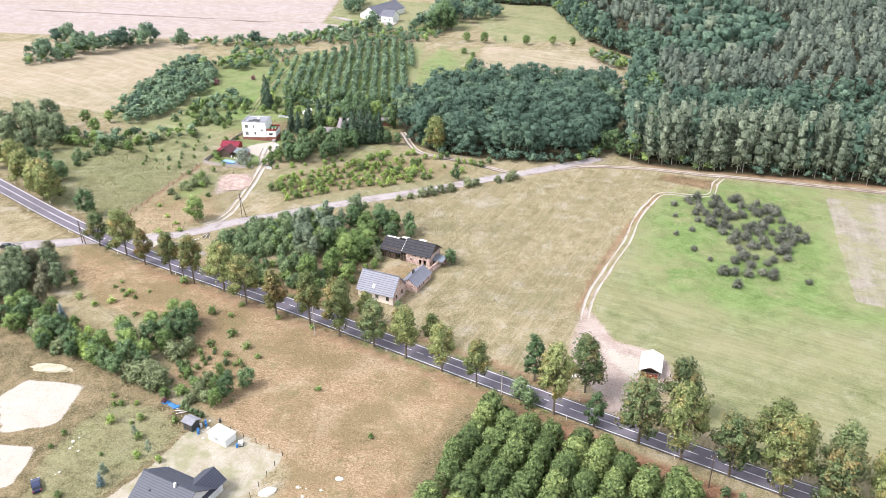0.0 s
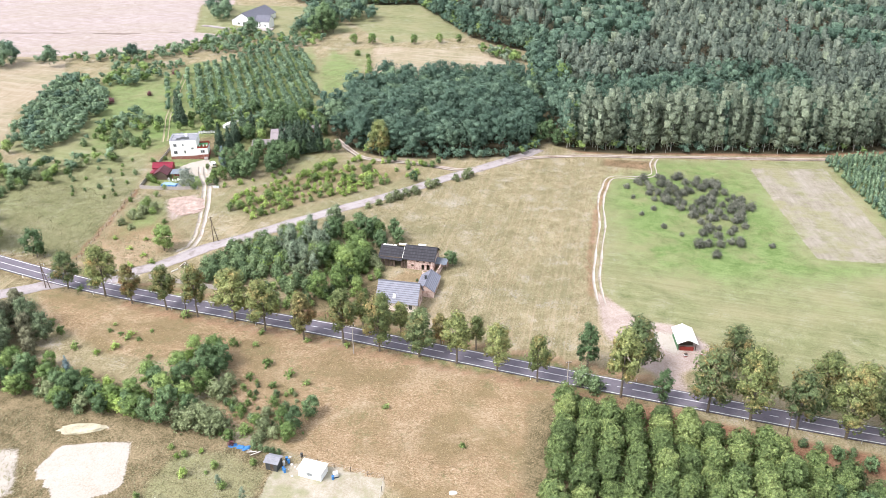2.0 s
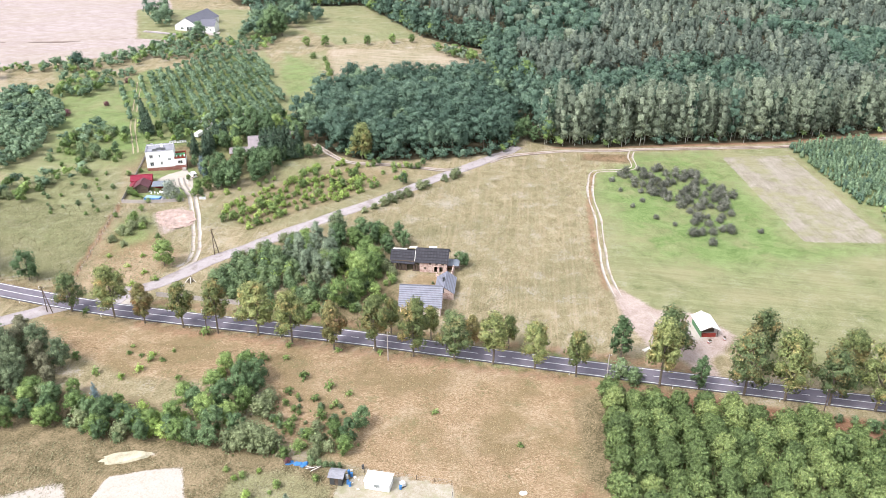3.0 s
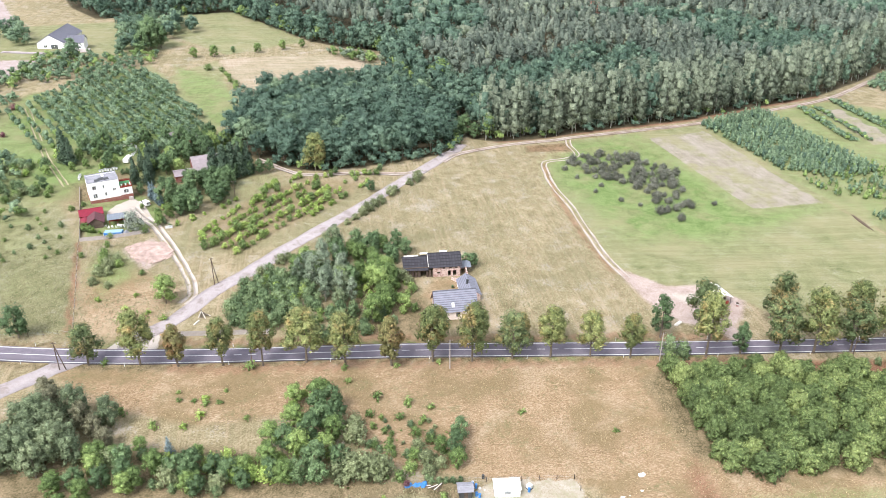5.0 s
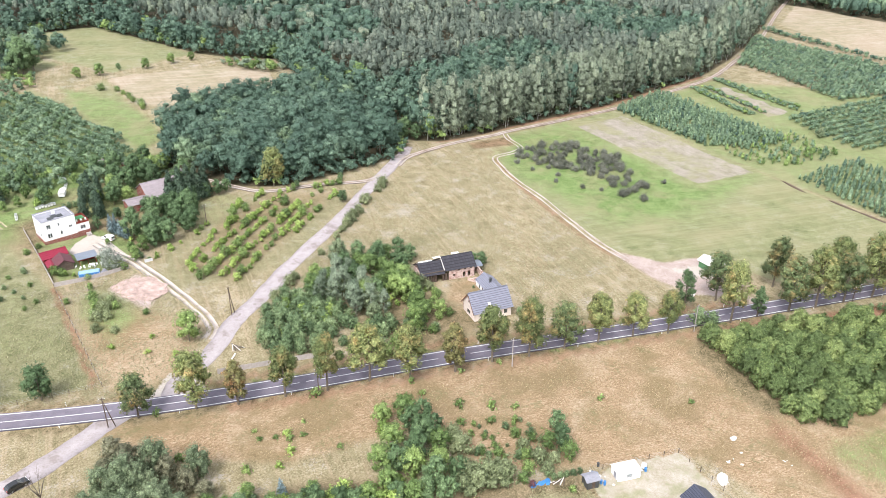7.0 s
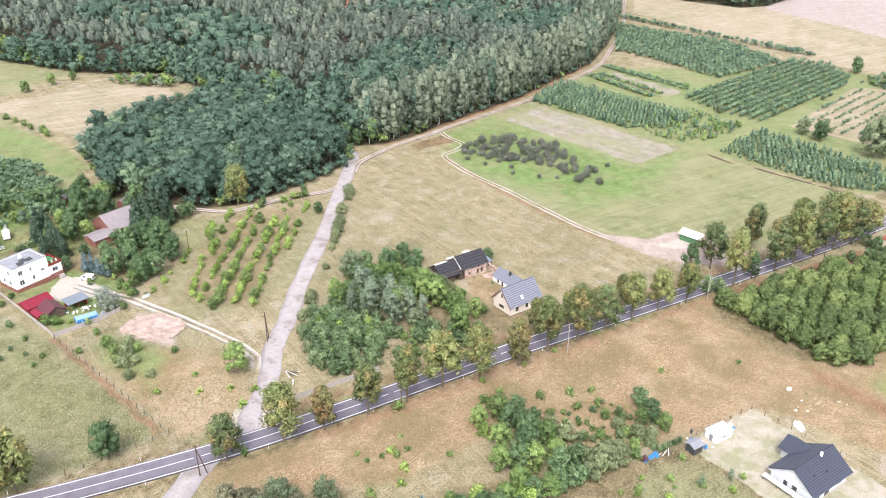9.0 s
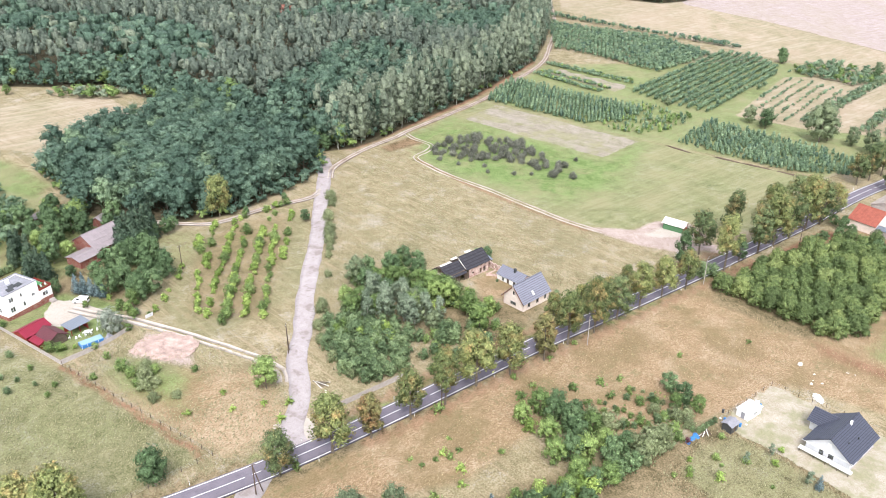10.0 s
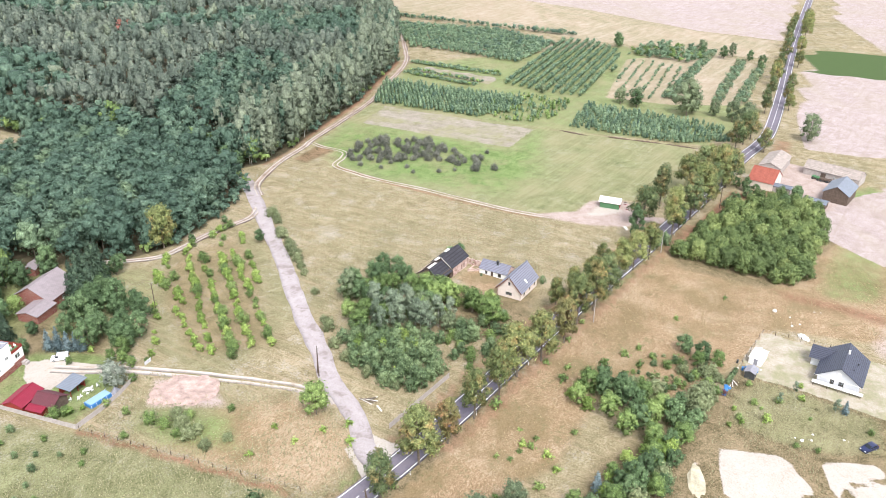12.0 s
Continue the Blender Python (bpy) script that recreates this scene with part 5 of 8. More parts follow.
plant("olive", "scrub belt", [(-67.6, 170.8, 1.1), (-67.2, 175.6, 0.9), (-68.6, 167.4, 0.8), (-65.5, 168.4, 0.9)])
plant("shrub", "scrub belt", [(-61.8, 183, 0.5), (-71.4, 183.4, 0.5), (-65.7, 179.4, 0.8), (-71.7, 180, 0.5), (-75.5, 180, 0.55), (-70, 188, 0.4), (-73, 186, 0.5), (-73.2, 177.6, 0.8), (-64, 176, 0.7), (-69.5, 173, 0.8), (-72, 170, 0.9), (-75, 168.6, 0.8)])
plant("weed", "weeds in the dry field", [(-124.6, 220.4, 2.0), (-121.3, 216.6, 2.0), (-115.9, 208.6, 1.8), (-108.8, 215.2, 1.2), (-105.9, 213.2, 1.3), (-103.4, 211, 1.5), (-100.8, 210.3, 1.3), (-97.1, 201.6, 1.4), (-76.7, 205.5, 2.2), (-90, 220, 2.4), (-71, 204, 1.5), (-68, 195, 2.2), (-62, 190, 2.0), (-66, 186, 1.8), (-58, 186, 1.5), (-72, 190, 2),
                                         (-121, 238, 1.6), (-48, 201, 1.4), (-69.5, 209.8, 1.5), (-58, 204.6, 1.4), (-25, 160, 1.2), (-40, 175, 1.4), (-108, 218, 1.0), (-98, 214, 1.0)])
plant("yellow", "weeds in the dry field", [(-105.9, 207.1, 1.8), (-103, 213, 1.6), (-110, 205, 1.5), (-118, 270, 1.4), (-104, 252, 1.6), (-107, 257, 1.4), (-110, 250, 1.8), (-112, 262, 1.4), (-108, 268, 1.3)])
# thicket beside the farmhouse
fill(["thorn"], "thicket", [(-91, 242), (-82, 257), (-71, 264), (-62, 258), (-62, 241), (-80, 233)], 3.0, 0.85, 1.15, 0.03)
fill(["thorn", "round", "birch", "dark"], "thicket", [(-66, 262), (-56, 266), (-48, 256), (-52, 242), (-62, 240)], 4.0, 0.65, 0.85, 0.05)
fill(["shrub", "lime", "thorn"], "thicket", [(-76, 258), (-68, 263), (-62, 257), (-66, 246), (-74, 246)], 3.4, 0.9, 1.3, 0.2)
fill(["round", "shrub", "thorn", "lime"], "thicket", [(-54, 254), (-42, 256), (-36, 248), (-38, 240), (-46, 236), (-56, 240)], 3.6, 0.65, 0.95, 0.06)
plant("birch", "thicket", [(-62, 250, 0.95), (-57, 253, 0.9), (-59, 246, 0.85), (-65, 254, 0.75), (-53.5, 249, 0.8), (-56, 258, 0.95)])
plant("willow", "thicket", [(-48, 268, 0.8)])
plant("lime", "thicket", [(-72, 252, 1.4), (-69, 250, 1.2), (-75, 247, 1.3), (-70, 244, 1.3), (-66, 247.5, 1.2), (-82, 246, 0.9), (-48, 246, 1.5), (-44, 250, 1.2), (-40, 247, 1.7)])
fill(["dark", "round", "dark"], "thicket", [(-50, 271), (-33, 269), (-27, 259), (-33, 252), (-44, 254), (-52, 262)], 4.4, 0.6, 0.8, 0.05)
fill(["round", "shrub", "thorn"], "thicket", [(-52, 250), (-40, 248), (-39, 238), (-42, 228), (-52, 220), (-62, 220), (-58, 226), (-46, 235)], 3.3, 0.65, 1.0, 0.04)
fill(["thorn", "shrub"], "thicket", [(-80, 231), (-64, 239), (-58, 226), (-62, 219), (-72, 223)], 3.3, 0.7, 1.0, 0.06)
fill(["shrub", "round", "shrub", "lime"], "thicket", [(-46, 246), (-37, 246), (-36, 236), (-39.5, 229), (-40.5, 222), (-46, 222), (-44, 236)], 3.2, 0.5, 0.85, 0.08)
plant("willow", "thicket", [(-56.5, 241, 0.72), (-59.5, 236.5, 0.6), (-54, 245, 0.75)])
plant("birch", "thicket", [(-58, 240, 0.85), (-61, 243, 0.9), (-55.5, 237, 0.7)])
plant("thorn", "thicket", [(-58, 231, 1.0), (-62, 229.5, 1.1), (-55, 228, 0.9), (-60.5, 233.5, 1.1), (-64, 232, 1.1), (-56.5, 233.8, 0.8), (-53, 225.5, 0.9), (-50.5, 227.5, 0.8)])
plant("olive", "thicket", [(-37.5, 242.5, 1.2), (-36, 240.5, 0.9), (-88, 245, 0.8), (-84, 253, 0.9), (-78.5, 260, 0.9), (-73, 264.5, 1.0)])
plant("dark", "yard bushes", [(-13.5, 240.8, 0.52), (-14, 244, 0.42)])
plant("thorn", "yard bushes", [(-26.2, 213.6, 0.62), (-20.6, 231.8, 0.3), (-25.6, 232.4, 0.25)])
for x, y, size, k in ((-43.1, 208.8, 0.78, 1), (-33.5, 204.1, 0.72, 1), (-23.7, 199.2, 0.8, 2), (-14.9, 195.9, 0.7, 1)):
    set_out(lindens[k], x, y, size, 40 * x, "yard trees", label="young slender linden behind the roadside alley")
# along the worn track
plant("olive", "trackside shrubs", [(4.7, 311.4, 1.25), (-9, 303.6, 0.9), (-12, 301.5, 1.15), (-18, 297, 1.1), (-25, 292.6, 1.2), (-28, 290.5, 1.0), (-36, 285.6, 0.7), (-47, 278.8, 0.7), (-65, 268.8, 1.1), (-1, 307.5, 0.9), (-62, 271, 0.8), (3, 309.4, 0.9), (-21.5, 295.2, 1.0), (-32, 288, 0.8)])
plant("dark", "trackside shrubs", [(-17, 307.5, 0.52), (-5, 325, 0.35), (-22, 329, 0.35)])
# young fruit bushes in rows beyond the house track
ROWS = [((-82, 299), (-44, 330.5), 0.42), ((-84, 294), (-31, 326.5), 0.1), ((-83, 288.5), (-33, 320), 0.06), ((-77.5, 286), (-31, 315), 0.06), ((-75, 281.5), (-27, 312.5), 0.12), ((-46, 296), (-13, 316), 0.4), ((-86, 309), (-46, 329), 0.6), ((-60, 314), (-36, 331), 0.25), ((-36, 331), (-8, 322), 0.55), ((-30, 318), (-11, 321), 0.5)]
for (ax, ay), (bx, by), gap in ROWS:
    n = int(math.hypot(bx - ax, by - ay) / 2.4)
    for k in range(n + 1):
        if R.random() > gap:
            x, y = ax + (bx - ax) * k / n + R.normal(0, 0.35), ay + (by - ay) * k / n + R.normal(0, 0.35)
            set_out(KINDS["lime" if R.random() < 0.75 else "shrub"], x, y, R.uniform(0.55, 1.15), R.uniform(0, 360), "young orchard", tall=R.uniform(0.85, 1.15))
# grey scrub in the mown meadow
fill(["grey"], "meadow scrub", [(61, 302), (75, 305), (90, 302), (104, 294), (103, 272), (88, 247), (70, 247), (78, 268), (70, 280)], 4.1, 0.6, 1.2, 0.14, 12)
plant("grey", "meadow scrub", [(60, 272, 0.5), (64, 262, 0.6), (62, 286, 0.5), (68, 256, 0.5), (66, 276, 0.6), (73, 240, 0.9), (96, 246, 0.6), (63, 295, 0.7)])
plant("red", "red shrubs", [(-124, 463, 1.2), (-131.2, 425.4, 0.9), (-146.6, 414, 1.2), (-74.5, 166.5, 0.5)])
plant("dark", "pasture trees", [(-45, 552, 1.7), (-38, 556, 1.5), (-42, 560, 1.9), (-50, 548, 1.3)])
# gardens
fill(["dark"], "garden trees", [(-90, 320), (-84, 316), (-70, 318), (-62, 330), (-56, 340), (-62, 345), (-74, 341), (-84, 338), (-86, 328)], 4.6, 0.65, 0.9, 0.06)
plant("spruce", "garden spruces", [(-66, 341, 0.95), (-62.5, 340.5, 1.02), (-59, 341.5, 1.0), (-55.5, 342.5, 1.0), (-52, 343.5, 0.95), (-64, 344.5, 0.9), (-57, 345.5, 1.0), (-60.5, 345, 1.05), (-112, 384, 1.0), (-92, 352, 0.7), (-88, 349, 0.75), (-86, 355, 0.65)])
plant("bluefir", "garden firs", [(-89.8, 335.6, 0.5), (-89.2, 333.2, 0.52), (-88.7, 331, 0.5), (-88.3, 329, 0.45), (-88, 327.2, 0.42)])
plant("tall", "garden trees", [(-27.5, 336.2, 0.95)])
plant("dark", "garden trees", [(-48, 341, 0.6), (-44, 342, 0.55), (-52, 343, 0.7), (-80, 356, 0.8), (-76, 362, 0.7), (-70, 366, 0.9), (-62, 362, 0.9), (-56, 358, 0.8), (-50, 362, 0.9), (46, 347, 1.0), (43, 346, 0.9), (49, 343, 0.8), (-84, 344, 0.5), (-92.3, 341, 0.45), (-62, 368, 1.0), (-72, 374, 0.9), (-98, 372, 0.7)])
plant("round", "garden trees", [(-75, 355.5, 0.7), (-84, 362, 0.6), (-92.5, 311.2, 0.36), (-91.5, 314, 0.4), (-91, 317.5, 0.42), (-88, 316, 0.6), (-94.5, 327, 0.25)])
plant("silver", "garden trees", [(-100.4, 311.2, 1.25)])
plant("shrub", "garden shrubs", [(-114.5, 318, 0.9), (-113, 316, 0.8), (-97.5, 308.2, 0.7), (-108, 309, 0.6), (-111.8, 338, 0.6), (-116, 336, 0.7), (-89.3, 309, 0.4)])
plant("lime", "garden shrubs", [(-112.4, 315.4, 0.8), (-110.5, 313.4, 0.5), (-88, 325, 0.7)])
plant("shrub", "rough ground shrubs", [(-112, 296, 1.0), (-113, 292, 0.9), (-109, 288, 0.8), (-115, 288, 0.7), (-104, 280, 0.6), (-118, 299, 0.6), (-110, 303, 0.6)])
plant("dark", "garden trees", [(-104.1, 393, 0.75), (-95.6, 396, 0.8), (-93.9, 384, 0.55), (-75.2, 364, 0.7), (-68, 384, 0.9), (-62, 380, 0.8), (-56, 384, 0.9), (-73, 388, 0.8), (-99.5, 389, 0.7), (-80, 394, 0.7), (-66, 372, 0.9), (-119.6, 378, 0.55), (-122.3, 359.6, 0.5)])
plant("round", "garden trees", [(-98.7, 374.8, 0.42), (-94.8, 376, 0.4), (-105.9, 374.9, 0.45), (-110.7, 374, 0.4), (-75.4, 367.4, 0.72), (-58, 372, 0.9), (-51, 377, 0.85), (-79.5, 360.5, 0.6), (-101, 381, 0.55), (-106.5, 384.5, 0.55), (-120, 372.5, 0.5), (-125, 355.5, 0.45), (-120.7, 354.8, 0.4), (-82.6, 384, 0.5)])
plant("spruce", "garden spruces", [(-87.2, 364.5, 0.62), (-83.5, 368.4, 0.72), (-82.6, 363.4, 0.7), (-85.6, 358.8, 0.7), (-79.8, 371, 0.66), (-110.2, 381, 0.8)])
plant("lime", "garden trees", [(-113.4, 388.6, 2.0), (-112, 391.5, 1.6), (-100.5, 371.5, 1.1)])
plant("thorn", "garden hedge", [(-94.6, 363.2, 0.5), (-92.8, 363.2, 0.55), (-91, 363.2, 0.52), (-89.4, 363.0, 0.55), (-90.4, 312.4, 0.52), (-90.2, 314.6, 0.5)])
# rows of small trees west of the white house
fill(["shrub", "thorn"], "west saplings", [(-150, 330), (-124, 340), (-119, 316), (-124, 300), (-140, 305)], 4.6, 0.3, 0.55, 0.45, 15, 0.2)
fill(["shrub", "thorn", "olive"], "west scrub", [(-150, 350), (-122, 352), (-118, 380), (-130, 392), (-142, 372)], 5.0, 0.5, 1.0, 0.45)
# along the pasture fence
plant("round", "pasture trees", [(-26.6, 526.4, 0.75), (-15.2, 524.5, 0.85), (10.5, 524.1, 0.75), (26.3, 526.6, 0.7), (38.7, 526.2, 0.6)])
plant("dark", "pasture trees", [(-2.8, 529.5, 0.4)])
plant("shrub", "pasture shrubs", [(-26.1, 496.5, 1.3), (-20.5, 490.3, 1.0), (-20.6, 483, 0.8), (-21, 475.8, 1.0), (-22, 469.1, 0.9), (-21.5, 460.9, 1.2), (-23.5, 455, 1.0)])
# garden of the new house
plant("shrub", "garden shrubs", [(-77.4, 160, 0.55), (-69.5, 160, 0.5), (-75.4, 154, 0.6), (-83.9, 164.4, 0.5), (-87, 167, 0.4), (-84, 135.6, 0.5), (-91.9, 153.4, 0.45), (-92.7, 149, 0.4), (-79, 158.5, 0.3), (-81, 148, 0.3)])
plant("lime", "garden shrubs", [(-85.6, 164, 0.55), (-83.5, 158.2, 0.85), (-73.3, 148.4, 0.7), (-80.5, 165, 0.5), (-68.2, 147.6, 0.6)])
plant("lime", "scrub belt", [(-98.2, 183.5, 1.3), (-95, 184.6, 1.2), (-104.3, 190.4, 1.3), (-101, 186.6, 1.1), (-82.6, 203.3, 0.9)])
plant("bluefir", "garden shrubs", [(-76.9, 139.4, 0.3)])
plant("thorn", "garden hedge", [(-69.6, 165, 0.4), (-68.2, 164.3, 0.42), (-66.9, 163.7, 0.4), (-65.6, 163, 0.42), (-64.2, 162.4, 0.38)])
plant("birch", "garden trees", [(-77, 141.5, 0.38), (-76, 154, 0.3), (-71, 149.5, 0.3)])
# trees among the far plots and the farmstead
plant("willow", "plot trees", [(170.7, 153.5, 1.75), (176, 150, 1.2), (186, 186, 0.85), (187, 178, 0.95), (173, 140, 0.85), (165, 132, 1.0), (168, 124, 0.95), (142, 131, 0.8), (160, 126, 0.8), (141, 101, 1.3), (196, 228, 0.5), (330, 129, 0.9), (322, 110, 0.8)])
plant("dark", "plot trees", [(180.4, 178, 0.95), (335.8, 184.7, 1.0), (333, 184, 0.9), (319.5, 129.8, 0.8), (314, 116.8, 0.9), (309.7, 101, 0.7), (296, 96, 0.8), (286, 98, 0.6), (50, 129, 0.7), (56, 124, 0.75), (62, 122, 0.6), (46, 133, 0.6), (64, 137, 0.5), (68, 140, 0.6), (71, 143, 0.5), (60, 141, 0.5), (55, 145, 0.4)])
plant("thorn", "plot trees", [(50, 150.5, 0.6), (53, 149, 0.55), (56, 147.5, 0.6), (59, 146, 0.6), (8, 178, 1.3), (10, 175, 1.2)])

# ---- building helpers ----
def box(bm, x0, x1, y0, y1, z0, z1, bevel=0.0):
    made = bmesh.ops.create_cube(bm, size=1.0, matrix=Matrix.Translation(((x0 + x1) / 2, (y0 + y1) / 2, (z0 + z1) / 2)) @ Matrix.Diagonal((x1 - x0, y1 - y0, z1 - z0, 1)))
    if bevel:
        bmesh.ops.bevel(bm, geom=list({e for v in made["verts"] for e in v.link_edges}), offset=bevel, segments=2, affect="EDGES")


def boxed(*boxes, bevel=0.0):
    bm = bmesh.new()
    for b in boxes:
        box(bm, *b, bevel=bevel)
    return bm


def solid(points, faces):
    bm = bmesh.new()
    v = [bm.verts.new(p) for p in points]
    for f in faces:
        bm.faces.new([v[i] for i in f])
    bmesh.ops.recalc_face_normals(bm, faces=bm.faces)
    return bm


def wall(name, a, b, height, thick, holes, material, parent, base=-0.8, label=""):
    """An upright wall from a to b (plan), with openings (along0, along1, z0, z1) cut through."""
    length = math.hypot(b[0] - a[0], b[1] - a[1])
    xs = sorted({0.0, length, *[h[0] for h in holes], *[h[1] for h in holes]})
    zs = sorted({base, height, *[h[2] for h in holes], *[h[3] for h in holes]})
    bm = bmesh.new()
    for x0, x1 in zip(xs, xs[1:]):
        for z0, z1 in zip(zs, zs[1:]):
            if not any(h[0] <= (x0 + x1) / 2 <= h[1] and h[2] <= (z0 + z1) / 2 <= h[3] for h in holes):
                box(bm, x0, x1, -thick, 0, z0, z1)
    bmesh.ops.remove_doubles(bm, verts=bm.verts, dist=0.001)
    ob = part(name, bm, material, parent, label)
    ob.matrix_basis = pose(a[0], a[1], 0, 0, 0, math.degrees(math.atan2(b[1] - a[1], b[0] - a[0])))
    return ob


def window(on_wall, hole, frame_mat, glass, cross=True):
    """A framed pane set into a hole of a wall; the wall's outside is y = 0."""
    x0, x1, z0, z1 = hole
    w = 0.09
    bars = [(x0, x0 + w, -0.14, -0.05, z0, z1), (x1 - w, x1, -0.14, -0.05, z0, z1), (x0 + w, x1 - w, -0.14, -0.05, z0, z0 + w), (x0 + w, x1 - w, -0.14, -0.05, z1 - w, z1)]
    if cross and x1 - x0 > 0.8:
        m = (x0 + x1) / 2
        bars.append((m - 0.04, m + 0.04, -0.13, -0.06, z0 + w, z1 - w))
    win = part("window", boxed(*bars), frame_mat, on_wall)
    part("pane", boxed((x0 + w, x1 - w, -0.11, -0.09, z0 + w, z1 - w)), glass, win)
    part("sill", boxed((x0 - 0.06, x1 + 0.06, -0.1, 0.06, z0 - 0.05, z0)), frame_mat, win)
    return win


def gable(name, width, eave, ridge, thick, at, turn, material, parent):
    """The triangle of a gable wall, standing over a wall's top; its foot runs along local x."""
    h = ridge - eave
    p = [(0, -thick, 0), (width, -thick, 0), (width / 2, -thick, h), (0, 0, 0), (width, 0, 0), (width / 2, 0, h)]
    ob = part(name, solid(p, [(0, 1, 2), (3, 5, 4), (0, 3, 4, 1), (1, 4, 5, 2), (2, 5, 3, 0)]), material, parent)
    ob.matrix_basis = pose(at[0], at[1], eave, 0, 0, turn)
    return ob


def roof_slope(name, length, run, rise, courses, thick, material, parent, m):
    """One side of a pitched roof as overlapping courses; local x along the eave, y up the slope."""
    bm = bmesh.new()
    s = math.hypot(run, rise)
    top = []
    for i in range(courses):
        top += [(s * i / courses, thick * 0.55), (s * (i + 1) / courses, 0.0)]
    outline = top + [(s, -thick), (0.0, -thick)]
    ends = [[bm.verts.new((x, y, z)) for y, z in outline] for x in (0.0, length)]
    n = len(outline)
    for i in range(n):
        j = (i + 1) % n
        bm.faces.new([ends[0][j], ends[0][i], ends[1][i], ends[1][j]])
    bm.faces.new(ends[0]), bm.faces.new(ends[1][::-1])
    bmesh.ops.recalc_face_normals(bm, faces=bm.faces)
    ob = part(name, bm, material, parent)
    ob.matrix_basis = m @ pose(0, 0, 0, math.degrees(math.atan2(rise, run)))
    return ob


def pitched_roof(parent, x0, x1, y0, y1, eave, ridge, over, courses, material, thick=0.09, verge=0.35):
    """Two slopes with the ridge along x, and a ridge cap."""
    mid = (y0 + y1) / 2
    run = mid - y0
    k = (ridge - eave) / run
    low, length = eave - k * over, x1 - x0 + 2 * verge
    roof_slope("roof_slope", length, run + over, ridge - low, courses, thick, material, parent, pose(x0 - verge, y0 - over, low + 0.1))
    roof_slope("roof_slope", length, run + over, ridge - low, courses, thick, material, parent, pose(x1 + verge, y1 + over, low + 0.1, 0, 0, 180))
    part("ridge_cap", boxed((x0 - verge, x1 + verge, mid - 0.14, mid + 0.14, ridge + 0.1, ridge + 0.2)), material, parent)


def roofing(name, colour, period, rough=0.45, metal=0.0, vary=0.1, line=0.75, step=0.0):
    """Roof sheet: ribs run up the slope, weathering in blotches."""
    m = Nodes(name, rough, metal, 0.4)
    c = m.coords()
    rib = m.t.nodes.new("ShaderNodeTexWave")
    rib.bands_direction = "X"
    rib.inputs["Scale"].default_value = 0.314 / period
    m.put(rib.inputs["Vector"], c)
    dirt = m.noise(c, 0.7, 6, 0.65)
    col = m.mix(m.ramp(dirt, (0.35, 0.0), (0.7, 1.0)), tuple(v * (1 - vary) for v in colour), tuple(min(1, v * (1 + vary)) for v in colour))
    col = m.mix(m.ramp(rib.outputs["Fac"], (0.0, 1.0), (0.25, 0.0)), col, tuple(v * line for v in colour))
    if step:  # dark joint at each course's lap, its step's shade put into the colour
        lap = m.t.nodes.new("ShaderNodeTexWave")
        lap.bands_direction, lap.wave_profile = "Y", "SAW"
        lap.inputs["Scale"].default_value = 0.314 / step
        m.put(lap.inputs["Vector"], c)
        col = m.mix(m.ramp(lap.outputs["Fac"], (0.72, 0.0), (0.8, 1.0)), col, tuple(v * 0.42 for v in colour))
    m.base(col).bump(rib.outputs["Fac"], 0.5, 0.03)
    return m.mat


def brickwork(name, brick, mortar, plaster, bare=0.5):
    """Old brick walls with plaster left in patches."""
    m = Nodes(name, 0.9, 0, 0.2)
    c = m.coords()
    sp = m.t.nodes.new("ShaderNodeSeparateXYZ")
    m.put(sp.inputs[0], c)
    cb = m.t.nodes.new("ShaderNodeCombineXYZ")
    m.put(cb.inputs[0], m.math("ADD", sp.outputs[0], sp.outputs[1])), m.put(cb.inputs[1], sp.outputs[2])
    b = m.t.nodes.new("ShaderNodeTexBrick")
    b.inputs["Scale"].default_value = 4.0
    m.put(b.inputs["Vector"], cb.outputs[0])
    m.put(b.inputs["Color1"], brick), m.put(b.inputs["Color2"], tuple(v * 0.75 for v in brick)), m.put(b.inputs["Mortar"], mortar)
    n = m.noise(c, 0.9, 6, 0.7)
    col = m.mix(m.ramp(n, (bare - 0.06, 0.0), (bare + 0.06, 1.0)), b.outputs["Color"], m.mix(m.noise(c, 5.0, 4), plaster, tuple(v * 0.8 for v in plaster)))
    m.base(col).bump(n, 0.4, 0.05)
    return m.mat


M_STEEL = roofing("blue_grey_steel_tiles", (0.235, 0.24, 0.3), 0.35, 0.5, 0.0, 0.1, 0.8, 0.62)
M_STEELLOW = roofing("blue_grey_steel_sheet", (0.235, 0.24, 0.3), 0.35, 0.5, 0.0, 0.1, 0.8, 0.5)
M_DARKSTEEL = roofing("anthracite_steel_tiles", (0.066, 0.072, 0.105), 0.3, 0.45, 0.0, 0.1, 0.8, 0.5)
M_TARROOF = roofing("black_tarred_sheets", (0.045, 0.043, 0.054), 0.9, 0.8, 0.0, 0.35, 0.7, 1.0)
M_REDTILE = roofing("red_clay_tiles", (0.34, 0.1, 0.07), 0.3, 0.7, 0, 0.2)
M_REDSHEET = roofing("crimson_sheet_roof", (0.25, 0.02, 0.045), 0.4, 0.5, 0, 0.12)
M_MAROON = roofing("maroon_sheet_roof", (0.12, 0.035, 0.045), 0.4, 0.55, 0, 0.15)
M_MAUVE = roofing("mauve_sheet_roof", (0.31, 0.265, 0.28), 0.4, 0.5, 0, 0.15)
M_SLATE = roofing("dark_slate_roof", (0.15, 0.15, 0.19), 0.4, 0.6, 0, 0.12)
M_ETERNIT = roofing("weathered_fibre_cement_roof", (0.36, 0.31, 0.28), 0.4, 0.9, 0, 0.25)
